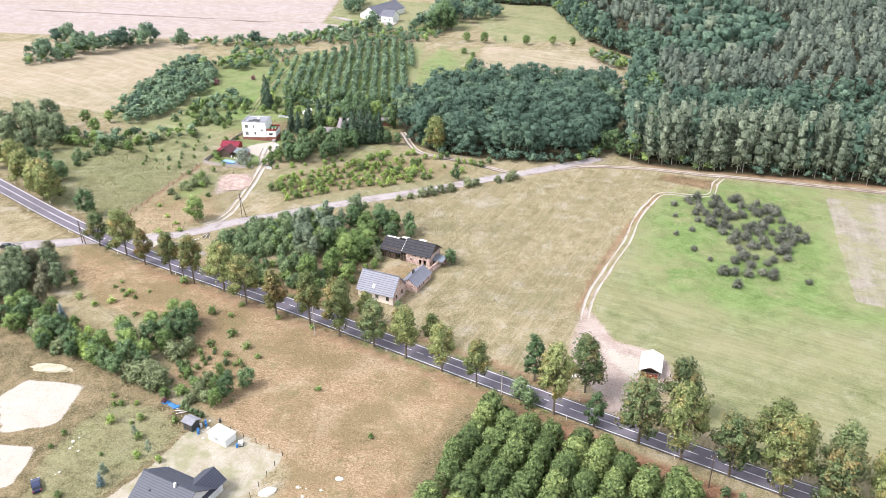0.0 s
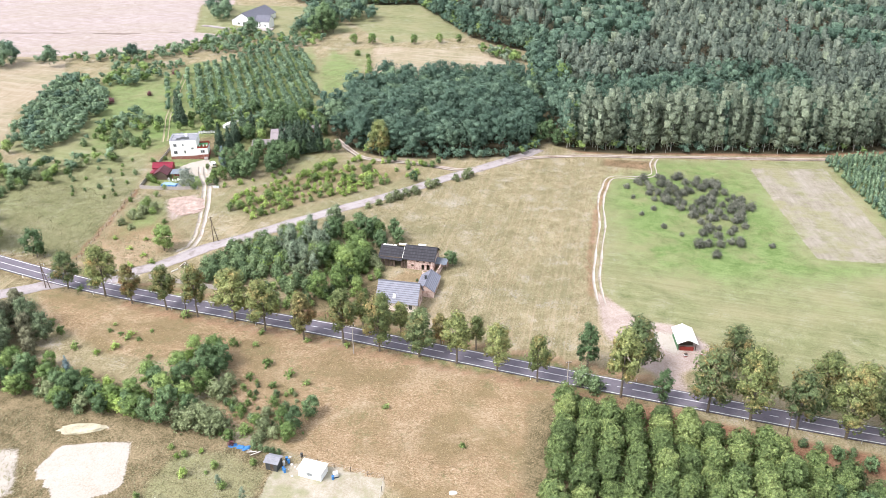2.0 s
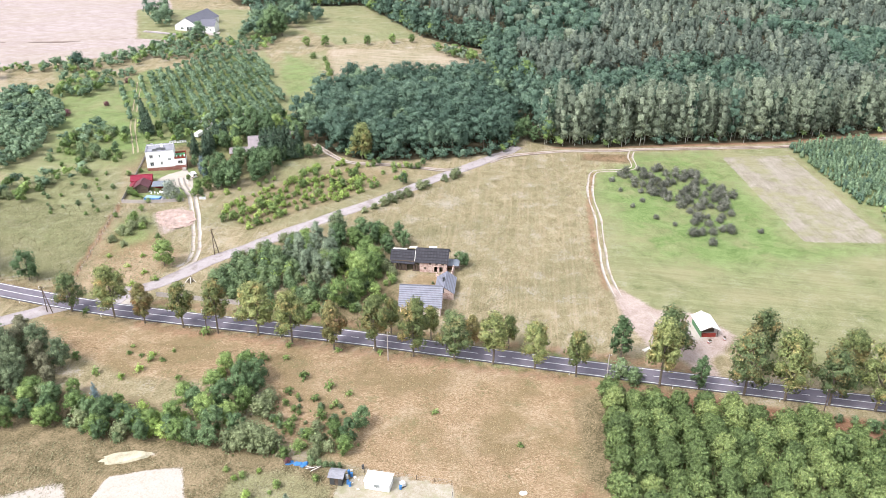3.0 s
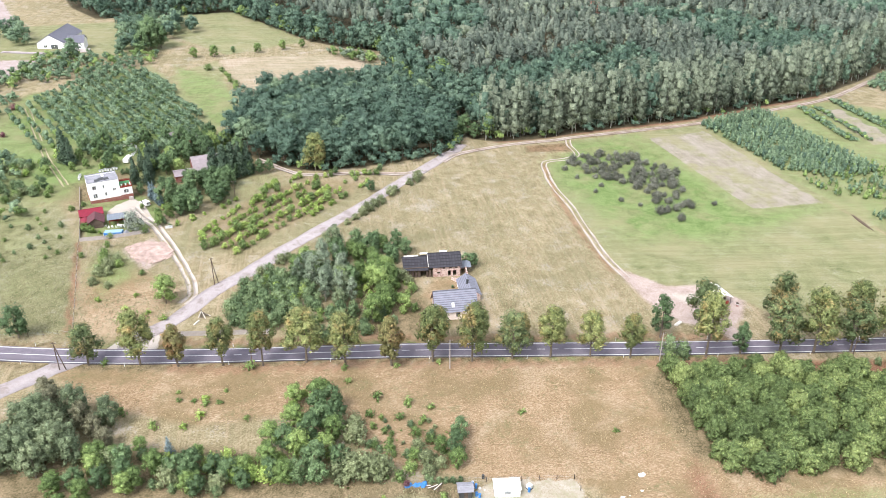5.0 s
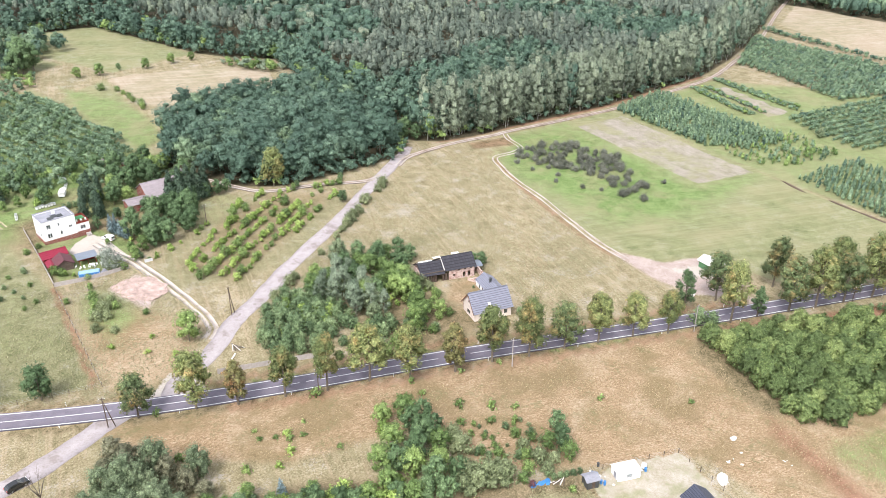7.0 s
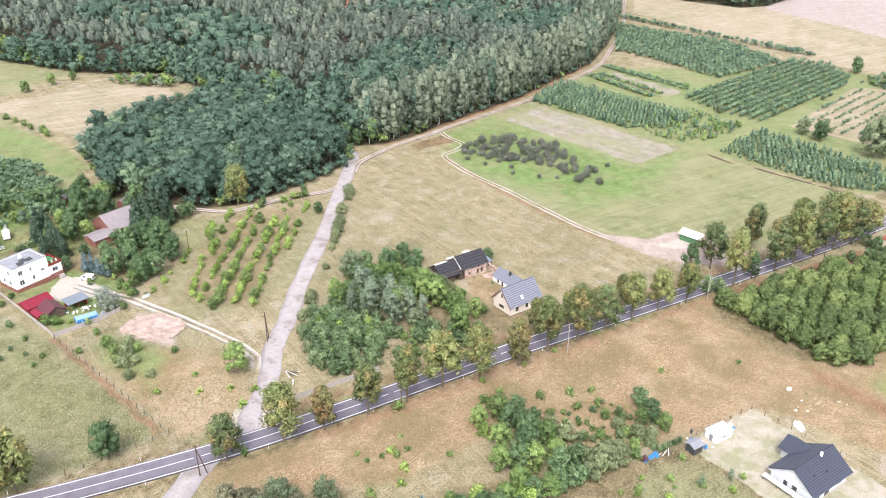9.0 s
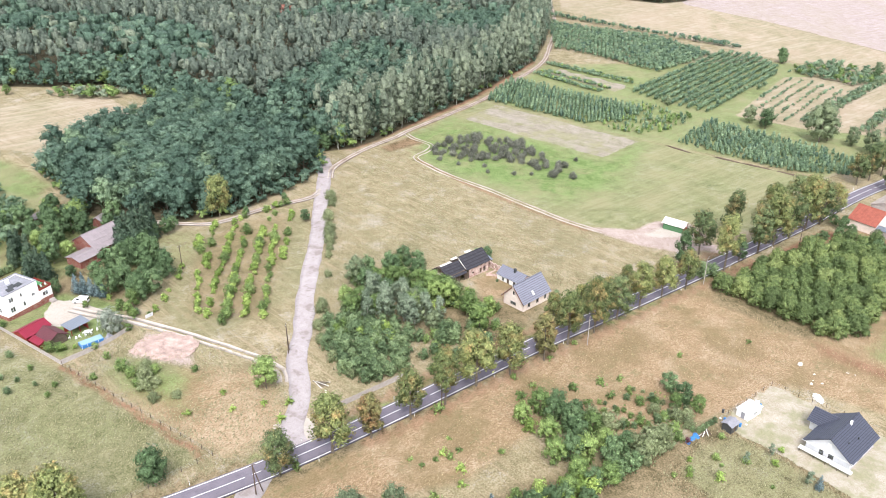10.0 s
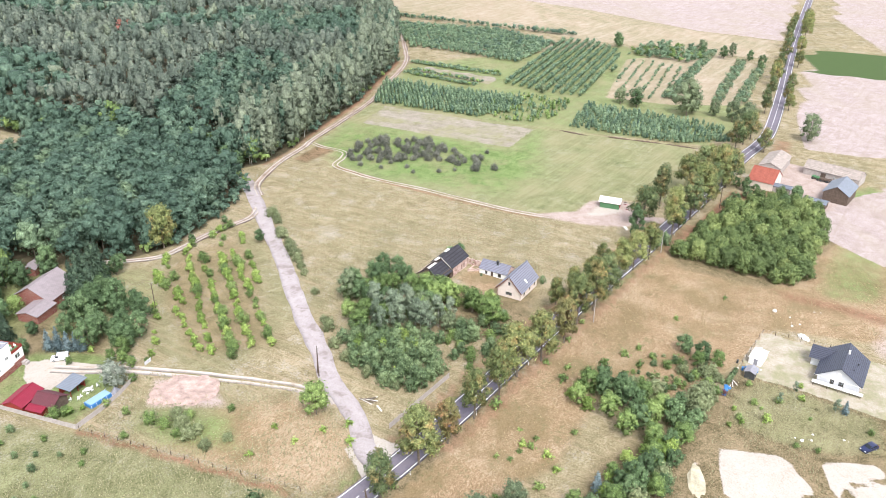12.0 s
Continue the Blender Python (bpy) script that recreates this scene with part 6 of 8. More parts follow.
M_GREYSHEET = roofing("grey_blue_sheet_roof", (0.19, 0.215, 0.26), 0.5, 0.5, 0, 0.1)
M_FELT = plain("grey_roofing_felt", (0.3, 0.3, 0.34), 0.85, 0, 0.18, 0.4)
M_TARP = plain("white_tarpaulin", (0.78, 0.76, 0.72), 0.6, 0, 0.08, 0.8)
M_BRICK = brickwork("old_pink_brick", (0.36, 0.2, 0.17), (0.48, 0.4, 0.36), (0.64, 0.5, 0.45), 0.47)
M_RED_BRICK = brickwork("red_brick", (0.26, 0.08, 0.06), (0.35, 0.28, 0.25), (0.3, 0.1, 0.08), 0.7)
M_CREAM = plain("peach_render", (0.74, 0.645, 0.59), 0.85, 0, 0.1, 0.8)
M_WHITE = plain("white_render", (0.82, 0.82, 0.81), 0.8, 0, 0.04, 0.5)
M_PALE = plain("pale_grey_insulation_boards", (0.6, 0.61, 0.64), 0.8, 0, 0.08, 0.7)
M_CONCRETE = plain("grey_concrete", (0.42, 0.38, 0.36), 0.9, 0, 0.15, 1.0)
M_OLDWOOD = plain("weathered_boards", (0.13, 0.095, 0.075), 0.9, 0, 0.3, 1.5)
M_REDWOOD = plain("red_stained_boards", (0.26, 0.04, 0.03), 0.7, 0, 0.15, 1.5)
M_BROWNWOOD = plain("brown_soffit_boards", (0.22, 0.1, 0.06), 0.7, 0, 0.2, 2.0)
M_FRAMEWHITE = plain("white_window_frame", (0.75, 0.75, 0.73), 0.5, 0, 0.05)
M_FRAMEDARK = plain("dark_window_frame", (0.06, 0.05, 0.05), 0.5, 0, 0.1)
M_DARKGREY = plain("dark_grey_metal", (0.08, 0.085, 0.09), 0.5, 0.3, 0.1)
M_GALV = plain("galvanised_metal", (0.5, 0.51, 0.52), 0.45, 0.6, 0.1)
M_GREENWALL = plain("green_painted_boards", (0.09, 0.2, 0.1), 0.7, 0, 0.15)
M_BLUETARP = plain("blue_tarpaulin", (0.06, 0.22, 0.52), 0.5, 0, 0.15)
M_WATER = Nodes("pool_cover", 0.25, 0, 0.5).base((0.26, 0.4, 0.5)).mat
M_PLASTICWHITE = plain("white_plastic", (0.8, 0.8, 0.8), 0.4, 0, 0.05)
M_TURF = plain("green_terrace_carpet", (0.1, 0.3, 0.13), 0.9, 0, 0.1)


def glass_material():
    m = Nodes("window_glass", 0.05, 0, 0.5)
    m.base((0.5, 0.55, 0.58))
    m.bsdf.inputs["Transmission Weight"].default_value = 0.85
    return m.mat


M_GLASS = glass_material()


def gable_house(name, x, y, turn, length, width, eave, ridge, walls, roof, label, category, holes=None, over=0.45, courses=14, verge=0.35, frames=None, gable_holes=(), up=0.0):
    """A house with its ridge along local x. holes: side (s, e, n, w) to a list of openings."""
    frames, holes = frames or M_FRAMEWHITE, holes or {}
    root = thing(name, x, y, turn, label, category, up=up)
    a, b = length / 2, width / 2
    corners = {"s": ((-a, -b), (a, -b)), "e": ((a, -b + 0.3), (a, b - 0.3)), "n": ((a, b), (-a, b)), "w": ((-a, b - 0.3), (-a, -b + 0.3))}
    for key, (p, q) in corners.items():
        mat = walls[key] if isinstance(walls, dict) else walls
        hs = holes.get(key, [])
        ob = wall("wall", p, q, eave, 0.3, [h[:4] for h in hs], mat, root)
        # the wall's outside lies on the right of its run: turn it about
        ob.matrix_basis = pose(q[0], q[1], 0, 0, 0, math.degrees(math.atan2(p[1] - q[1], p[0] - q[0])))
        for h in hs:
            if len(h) == 4:
                window(ob, h, frames, M_GLASS)
            elif h[4] == "door":
                part("door", boxed((h[0], h[1], -0.16, -0.08, h[2], h[3])), M_OLDWOOD, ob)
    for key, at, tn in (("e", (a, b), -90), ("w", (-a, -b), 90)):
        mat = walls[key] if isinstance(walls, dict) else walls
        gable("gable", width, eave, ridge - 0.05, 0.3, at, tn, mat, root)
    part("attic_floor", boxed((-a + 0.3, a - 0.3, -b + 0.3, b - 0.3, eave - 0.15, eave)), M_OLDWOOD, root)
    pitched_roof(root, -a, a, -b, b, eave, ridge, over, courses, roof, 0.1, verge)
    return root


def flat_house(root, x0, x1, y0, y1, height, wall_mat, holes, plinth=None, plinth_h=1.2):
    """Four walls of a flat-roofed block in local coordinates; plinth: a course of another material at the foot."""
    corners = {"s": ((x1, y0), (x0, y0)), "e": ((x1, y1 - 0.3), (x1, y0 + 0.3)), "n": ((x0, y1), (x1, y1)), "w": ((x0, y0 + 0.3), (x0, y1 - 0.3))}
    for key, (p, q) in corners.items():
        ob = wall("wall", p, q, height, 0.3, holes.get(key, []), wall_mat, root, plinth_h - 0.1 if plinth else -0.8)
        for h in holes.get(key, []):
            window(ob, h, M_FRAMEWHITE, M_GLASS)
    if plinth:
        part("plinth", boxed((x0 - 0.06, x1 + 0.06, y0 - 0.06, y0 + 0.3, -0.8, plinth_h), (x0 - 0.06, x1 + 0.06, y1 - 0.3, y1 + 0.06, -0.8, plinth_h),
                             (x0 - 0.06, x0 + 0.3, y0 + 0.3, y1 - 0.3, -0.8, plinth_h), (x1 - 0.3, x1 + 0.06, y0 + 0.3, y1 - 0.3, -0.8, plinth_h)), plinth, root)


# ---- farmhouse with its annex ----
farmhouse = gable_house("farmhouse", -31.9, 220.7, -20.5, 11.2, 7.6, 3.0, 7.1, {"s": M_CREAM, "n": M_BRICK, "e": M_BRICK, "w": M_CREAM}, M_STEEL, "brick farmhouse with a peach gable and blue-grey steel roof", "house",
                        {"s": [(1.2, 2.2, 0.9, 2.1), (4.6, 5.6, 0.9, 2.1), (8.2, 9.3, 0.9, 2.1)], "w": [(2.6, 4.6, 1.0, 1.9)], "e": [(1.2, 2.1, 0.9, 2.0), (4.6, 5.5, 0.9, 2.0)], "n": [(7.6, 8.6, 0.0, 2.1, "door"), (4.5, 5.4, 0.9, 2.0)]}, 0.5, 13, 0.45, M_FRAMEDARK)
attic = part("attic_window", boxed((-5.63, -5.5, -0.3, 0.3, 4.2, 5.3)), M_FRAMEDARK, farmhouse)
part("pane", boxed((-5.65, -5.6, -0.2, 0.2, 4.3, 5.2)), M_GLASS, attic)
for s in (-1, 1):
    verge = part("verge_board", boxed((-6.1, -6.05, -0.05, 5.7, -0.25, 0.02)), M_BROWNWOOD, farmhouse)
    verge.matrix_basis = pose(0, 0, 0, 0, 0, 0) if s < 0 else pose(0, 0, 0)
    verge.matrix_basis = Matrix.Translation((0, s * 4.3, 2.45)) @ pose(0, 0, 0, 47.2 if s < 0 else -47.2) @ (Matrix.Identity(4) if s < 0 else Matrix.Translation((0, -5.65, 0)))
sky_light = part("skylight", boxed((-1.2, -0.4, 1.0, 2.3, 0.06, 0.16), bevel=0.02), M_FRAMEWHITE, farmhouse)
sky_light.matrix_basis = pose(0, -4.1, 2.9, 47.2)
annex = gable_house("farmhouse_annex", -22.9, 227.9, 69.5, 9.4, 5.2, 2.1, 3.9, {"s": M_BRICK, "e": M_BRICK, "w": M_BRICK, "n": M_WHITE}, M_STEELLOW, "low annex with a blue-grey steel roof and small chimney", "house",
                    {"n": [(2.0, 3.0, 0.6, 1.7), (4.6, 5.5, 0.0, 1.9, "door"), (6.6, 7.4, 0.6, 1.6)], "s": [(1.5, 2.2, 0.8, 1.5), (4.5, 5.2, 0.8, 1.5), (7.0, 7.7, 0.8, 1.5)]}, 0.3, 8, 0.2, M_FRAMEDARK)
part("chimney", boxed((-0.9, -0.3, 0.2, 0.8, 2.2, 4.7), (-0.98, -0.22, 0.12, 0.88, 4.7, 4.85)), M_DARKGREY, annex)


# ---- ruined barn ----
def ruined_barn():
    root = thing("ruined_barn", -26.3, 244.2, -22.0, "ruined brick barn with a sagging black roof full of holes", "barn")
    a, b = 8.4, 3.6
    front = [(1.2, 2.2, 0.0, 1.9), (2.9, 3.8, 0.0, 1.9), (6.2, 7.0, 0.9, 1.6), (0.8, 1.6, 2.5, 3.3), (2.6, 3.4, 2.5, 3.3), (4.6, 5.4, 2.5, 3.3)]
    # front: brick part to the east, boards and posts to the west
    w = wall("brick_wall", (a, -b), (0.2, -b), 3.6, 0.38, front, M_BRICK, root)
    for h in front[3:]:
        part("hatch", boxed((h[0], h[1], -0.26, -0.18, h[2], h[3])), M_OLDWOOD, w)
    for i in range(9):
        if i not in (3, 4):
            part("board", boxed((-0.2 - i * 0.85, 0.45 - i * 0.85, -b + 0.1, -b + 0.16, -0.3, 2.2 + 0.15 * (i % 3))), M_OLDWOOD, root)
    for x in (-8.2, -6.0, -3.9, -1.8):
        part("post", boxed((x, x + 0.22, -b - 0.02, -b + 0.2, -0.4, 3.5)), M_OLDWOOD, root)
    part("beam", boxed((-8.4, 0.2, -b - 0.02, -b + 0.2, 3.3, 3.52)), M_OLDWOOD, root)
    wall("brick_wall", (a, b - 0.38), (a, -b + 0.38), 3.6, 0.38, [(2.6, 3.5, 0.8, 1.8)], M_BRICK, root)
    wall("brick_wall", (-a, b), (a, b), 3.5, 0.38, [(6, 7, 1, 2)], M_BRICK, root)
    wall("brick_wall", (-a, -b + 0.38), (-a, b - 0.38), 2.8, 0.38, [(2, 4.4, -0.8, 2.2)], M_BRICK, root)
    gable("gable", 7.2, 3.6, 6.3, 0.3, (a, b), -90, M_OLDWOOD, root)
    # eastern roof, whole; western roof, lower, patched and broken
    for side, y, turn in ((0, -b - 0.5, 0), (1, b + 0.5, 180)):
        x = -1.2 if not side else 8.9
        roof_slope("roof_slope", 10.1, 4.1, 3.05, 3, 0.08, M_TARROOF, root, pose(x, y, 3.35, 0, 0, turn))
    roof_slope("roof_slope", 7.6, 4.0, 2.75, 3, 0.08, M_TARROOF, root, pose(-8.9, -b - 0.7, 2.95, 0, 1.6, 0))
    roof_slope("roof_slope", 4.2, 4.0, 2.6, 3, 0.08, M_TARROOF, root, pose(-1.4, b + 0.4, 3.1, 0, 0, 180))
    roof_slope("roof_slope", 2.6, 3.4, 1.9, 2, 0.08, M_TARROOF, root, pose(-6.2, b + 0.4, 2.7, 4, -4, 176))
    for i in range(7):
        r = part("rafter", boxed((-8.6 + i * 1.15, -8.48 + i * 1.15, 0, 4.9, -0.2, -0.06)), M_OLDWOOD, root)
        r.matrix_basis = pose(0, b + 0.3, 3.0, 146)
    for x0, x1, y0, z, tilt in ((-8.3, -4.0, -0.35, 5.62, -4), (-3.4, -1.0, 0.25, 5.9, 5), (2.6, 5.0, 0.5, 6.15, 4), (-1.35, -0.95, -3.4, 3.75, 35)):
        if tilt < 30:
            s = part("bare_sheet", boxed((x0, x1, y0, y0 + 0.9, 0, 0.05)), M_TARP, root, "pale bare lath showing through")
            s.matrix_basis = Matrix.Translation((0, 0, z)) @ pose(0, 0, 0, tilt)
        else:
            s = part("bare_sheet", boxed((x0, x1, 0, 4.4, 0, 0.05)), M_TARP, root, "pale roof strip along the break")
            s.matrix_basis = Matrix.Translation((0, y0 - 0.3, z - 0.2)) @ pose(0, 0, 0, tilt)
    return root


ruined_barn()


def low_wall(name, a, b, height, label, mat, holes=(), broken=0.0, seed=1, thick=0.35):
    """A free-standing wall whose top is broken off unevenly."""
    root = thing(name, a[0], a[1], 0, label, "wall")
    rng = random.Random(seed)
    n = max(2, int(math.hypot(b[0] - a[0], b[1] - a[1]) / 0.9))
    turn = math.degrees(math.atan2(b[1] - a[1], b[0] - a[0]))
    length = math.hypot(b[0] - a[0], b[1] - a[1])
    slope = (gz(*b) - gz(*a)) / length
    bm = bmesh.new()
    for i in range(n):
        x0, x1 = length * i / n, length * (i + 1) / n
        z = slope * x0
        if any(h0 <= i <= h1 for h0, h1 in holes):
            box(bm, x0, x1, -thick, 0, -0.6, z + 0.7)
            box(bm, x0, x1, -thick, 0, z + 1.4, z + height - 0.1)
        else:
            box(bm, x0, x1, -thick, 0, -0.6, z + height - rng.random() * broken)
    part("masonry", bm, mat, root).matrix_basis = pose(0, 0, 0, 0, 0, turn)
    return root


low_wall("ruined_wall", (-16.4, 240.6), (-20.2, 231.8), 2.3, "broken pink stable wall with small openings", M_BRICK, ((2, 2), (5, 5), (8, 8)), 0.5, 3)
low_wall("ruined_wall", (-23.2, 237.0), (-22.0, 232.4), 1.1, "low remains of a brick wall in the yard", M_BRICK, (), 0.7, 4)
low_wall("ruined_wall", (-23.2, 237.0), (-18.6, 235.6), 1.0, "low remains of a brick wall in the yard", M_BRICK, (), 0.7, 5)


def lean_to():
    root = thing("lean_to", -16.9, 240.2, -22, "small open lean-to with a grey sheet roof", "shed")
    for x in (-1.6, 1.4):
        part("post", boxed((x, x + 0.15, -1.6, -1.45, -0.4, 2.1)), M_OLDWOOD, root)
    r = part("roof", boxed((-1.9, 1.8, -1.9, 1.2, 0, 0.08)), M_GREYSHEET, root)
    r.matrix_basis = pose(0, 0, 2.5, 14)
    part("back_wall", boxed((-1.8, 1.7, 1.0, 1.2, -0.4, 2.6)), M_BRICK, root)


lean_to()


# ---- white flat-roofed house ----
def white_house():
    root = thing("white_house", -104.3, 342.8, -1.5, "white two-storey house with a flat grey roof and red brick plinth", "house")
    flat_house(root, -5.0, 5.2, -4.2, 4.2, 7.9, M_WHITE, {"s": [(7.6, 8.9, 5.2, 6.6), (7.6, 9.0, 2.2, 3.7), (4.9, 5.5, 5.4, 6.5), (4.4, 5.1, 2.4, 3.7), (1.2, 2.3, 4.0, 4.8)], "w": [(2, 3.2, 2.2, 3.6), (5, 6.2, 2.2, 3.6), (2, 3.2, 5.2, 6.5)]}, M_RED_BRICK, 1.4)
    part("roof", boxed((-4.7, 4.9, -3.9, 3.9, 7.4, 7.6)), M_FELT, root)
    part("parapet_cap", boxed((-5.1, 5.3, -4.3, -3.85, 7.9, 8.0), (-5.1, 5.3, 3.85, 4.3, 7.9, 8.0), (-5.1, -4.65, -3.85, 3.85, 7.9, 8.0), (4.85, 5.3, -3.85, 3.85, 7.9, 8.0)), M_FELT, root)
    part("chimney", boxed((0.2, 1.1, 1.2, 1.9, 7.6, 8.7)), M_WHITE, root)
    for i, (x, y) in enumerate(((-1.6, -2.4), (-0.2, -1.2), (1.4, -1.8))):
        p = part("solar_panel", boxed((-0.9, 0.9, -0.7, 0.7, 0, 0.08)), M_DARKGREY, root)
        p.matrix_basis = pose(x, y, 7.85, 14, 0, 8 * i - 6)
    flat_house(root, 5.2, 9.2, -4.0, 2.4, 4.2, M_WHITE, {"s": [(1.2, 2.9, 2.2, 3.5)], "e": [(2.0, 3.2, 2.2, 3.4)]}, M_RED_BRICK, 1.6)
    part("terrace_floor", boxed((5.3, 9.1, -3.9, 2.3, 4.0, 4.28)), M_TURF, root, "green terrace carpet")
    for x0, x1, y0, y1 in ((5.2, 9.25, -4.05, -3.95), (9.15, 9.25, -3.95, 2.35), (5.2, 9.25, 2.35, 2.45)):
        part("railing", boxed((x0, x1, y0, y1, 5.0, 5.1), (x0, x1, y0, y1, 4.3, 4.85)), M_REDWOOD, root, "red terrace railing")
    for i in range(5):
        part("terrace_chair", boxed((5.8 + i * 0.7, 6.2 + i * 0.7, -2.6, -2.2, 4.3, 4.75), (5.8 + i * 0.7, 6.2 + i * 0.7, -2.25, -2.2, 4.75, 5.1)), M_REDWOOD if i % 2 else M_PLASTICWHITE, root)
    part("steps", boxed((7.6, 9.0, -5.4, -4.9, -0.5, 0.3), (7.6, 9.0, -4.9, -4.06, -0.5, 0.6)), M_CONCRETE, root)
    return root


white_house()
gable_house("garden_shed", -110.8, 328.0, -4, 7.0, 5.0, 2.0, 3.1, M_REDWOOD, M_REDSHEET, "long garden shed with a crimson sheet roof", "shed", {"s": [(2, 2.9, 0, 1.8, "door")]}, 0.4, 4)
gable_house("garden_shed", -110.4, 321.4, 82, 5.6, 4.6, 2.0, 3.4, M_OLDWOOD, M_MAROON, "garden hut with a maroon sheet roof", "shed", {"w": [(1.6, 2.6, 0, 1.8, "door")]}, 0.5, 4)
gable_house("garden_shed", -113.4, 322.6, 82, 4.0, 2.4, 1.5, 1.9, M_REDWOOD, M_REDSHEET, "low crimson-roofed shed beside the hut", "shed", {}, 0.3, 3)


def gazebo():
    root = thing("gazebo", -104.0, 320.0, -8, "open garden shelter with a grey roof and red posts", "gazebo")
    for x in (-2.4, 0.0, 2.3):
        for y in (-1.5, 1.4):
            part("post", boxed((x, x + 0.14, y, y + 0.14, -0.4, 2.3)), M_REDWOOD, root)
    part("back_wall", boxed((-2.5, 2.5, 1.5, 1.6, -0.3, 2.2)), M_REDWOOD, root)
    part("side_wall", boxed((2.4, 2.5, -1.4, 1.5, -0.3, 1.1)), M_REDWOOD, root)
    r = part("roof", boxed((-3.0, 3.0, -2.1, 2.0, 0, 0.1), bevel=0.02), M_GREYSHEET, root)
    r.matrix_basis = pose(0, 0, 2.35, 6)
    return root


gazebo()


def garden_chair(x, y, turn, mat, first=[None]):
    if first[0] is None:
        root = thing("garden_chair", x, y, turn, "white plastic garden chair on the lawn", "chair", "garden chairs")
        part("seat", boxed((-0.25, 0.25, -0.25, 0.25, 0.4, 0.45), bevel=0.015), mat, root)
        part("backrest", boxed((-0.25, 0.25, 0.2, 0.26, 0.45, 0.95), bevel=0.015), mat, root)
        for lx in (-0.23, 0.19):
            for ly in (-0.23, 0.19):
                part("leg", boxed((lx, lx + 0.05, ly, ly + 0.05, -0.05, 0.4)), mat, root)
        first[0] = root
    else:
        copy_thing(first[0], pose(x, y, gz(x, y) + 0.1, 0, 0, turn))


for i, (x, y) in enumerate([(-106.2, 316.4), (-105.0, 315.6), (-103.6, 315.2), (-102.6, 316.0), (-104.4, 317.0), (-108, 318.2), (-107.4, 316.4), (-101.6, 315.0)]):
    garden_chair(x, y, i * 50, M_PLASTICWHITE)


def garden_table():
    root = thing("garden_table", -103.8, 316.2, 20, "white oval garden table on the lawn", "table")
    bm = bmesh.new()
    bmesh.ops.create_cone(bm, cap_ends=True, segments=20, radius1=0.8, radius2=0.8, depth=0.05, matrix=Matrix.Translation((0, 0, 0.73)))
    part("tabletop", bm, M_PLASTICWHITE, root)
    for lx in (-0.45, 0.45):
        for ly in (-0.4, 0.4):
            part("leg", boxed((lx - 0.03, lx + 0.03, ly - 0.03, ly + 0.03, -0.05, 0.7)), M_PLASTICWHITE, root)


garden_table()


def pool():
    root = thing("garden_pool", -106.6, 311.9, -22, "blue framed garden pool with a cover", "pool")
    bm = boxed((-2.9, 2.9, -1.3, 1.3, -0.3, 0.95), bevel=0.12)
    part("liner", bm, M_BLUETARP, root)
    part("cover", boxed((-2.75, 2.75, -1.15, 1.15, 0.95, 0.99)), M_WATER, root)
    for x in (-2.8, -1.4, 0, 1.4, 2.8):
        for y in (-1.38, 1.38):
            part("leg", boxed((x - 0.04, x + 0.04, y - 0.04, y + 0.04, -0.3, 0.9)), M_PLASTICWHITE, root)


pool()


def tent(x, y):
    root = thing("pop_up_tent", x, y, 20, "small pale grey pop-up tent on the lawn", "tent")
    part("fly", solid([(-1.3, -1.1, 0), (1.3, -1.1, 0), (1.3, 1.1, 0), (-1.3, 1.1, 0), (0.2, 0, 1.7), (-0.5, 0, 1.5)], [(0, 1, 4, 5), (1, 2, 4), (2, 3, 5, 4), (3, 0, 5), (3, 2, 1, 0)]), M_FELT, root)


tent(-103.0, 309.7)


# ---- fences and gate ----
def panel_fence(name, pts, height, mat, label, span=2.05, up=0.0):
    """Concrete posts with panels between them."""
    root = thing(name, pts[0][0], pts[0][1], 0, label, "fence")
    base = Vector((pts[0][0], pts[0][1], gz(*pts[0])))
    post = boxed((-0.07, 0.07, -0.07, 0.07, -0.4, height + 0.12), bevel=0.015)
    me_post = bpy.data.meshes.new("post")
    post.to_mesh(me_post), post.free(), me_post.materials.append(mat)
    for (ax, ay), (bx, by) in zip(pts, pts[1:]):
        length = math.hypot(bx - ax, by - ay)
        n = max(1, round(length / span))
        turn = math.degrees(math.atan2(by - ay, bx - ax))
        w = length / n
        panel = boxed((0.08, w - 0.08, -0.03, 0.03, -0.25, height * 0.33), (0.08, w - 0.08, -0.025, 0.025, height * 0.33, height * 0.66), (0.08, w - 0.08, -0.03, 0.03, height * 0.66, height))
        me_panel = bpy.data.meshes.new("panel")
        panel.to_mesh(me_panel), panel.free(), me_panel.materials.append(mat)
        for i in range(n + 1):
            x, y = ax + (bx - ax) * i / n, ay + (by - ay) * i / n
            for nm, me in (("post", me_post), ("panel", me_panel)):
                if nm == "panel" and i == n:
                    continue
                ob = new(nm, me)
                ob.parent = root
                ob.matrix_basis = Matrix.Translation(-base) @ pose(x, y, gz(x, y) + up, 0, 0, turn)
    return root


panel_fence("concrete_fence", [(-103.2, 242.8), (-80.9, 233.0)], 1.5, M_CONCRETE, "weathered concrete panel fence beside the road")
panel_fence("garden_fence", [(-111.0, 354.0), (-114.2, 330.0), (-117.0, 311.0), (-110.0, 309.2), (-103.0, 308.2), (-96.2, 308.2)], 1.2, M_CONCRETE, "pale concrete panel fence round the garden")
panel_fence("gate_wall", [(-91.0, 308.6), (-88.8, 308.2)], 1.0, M_PALE, "short white gate wall with a red brick top", 1.2)


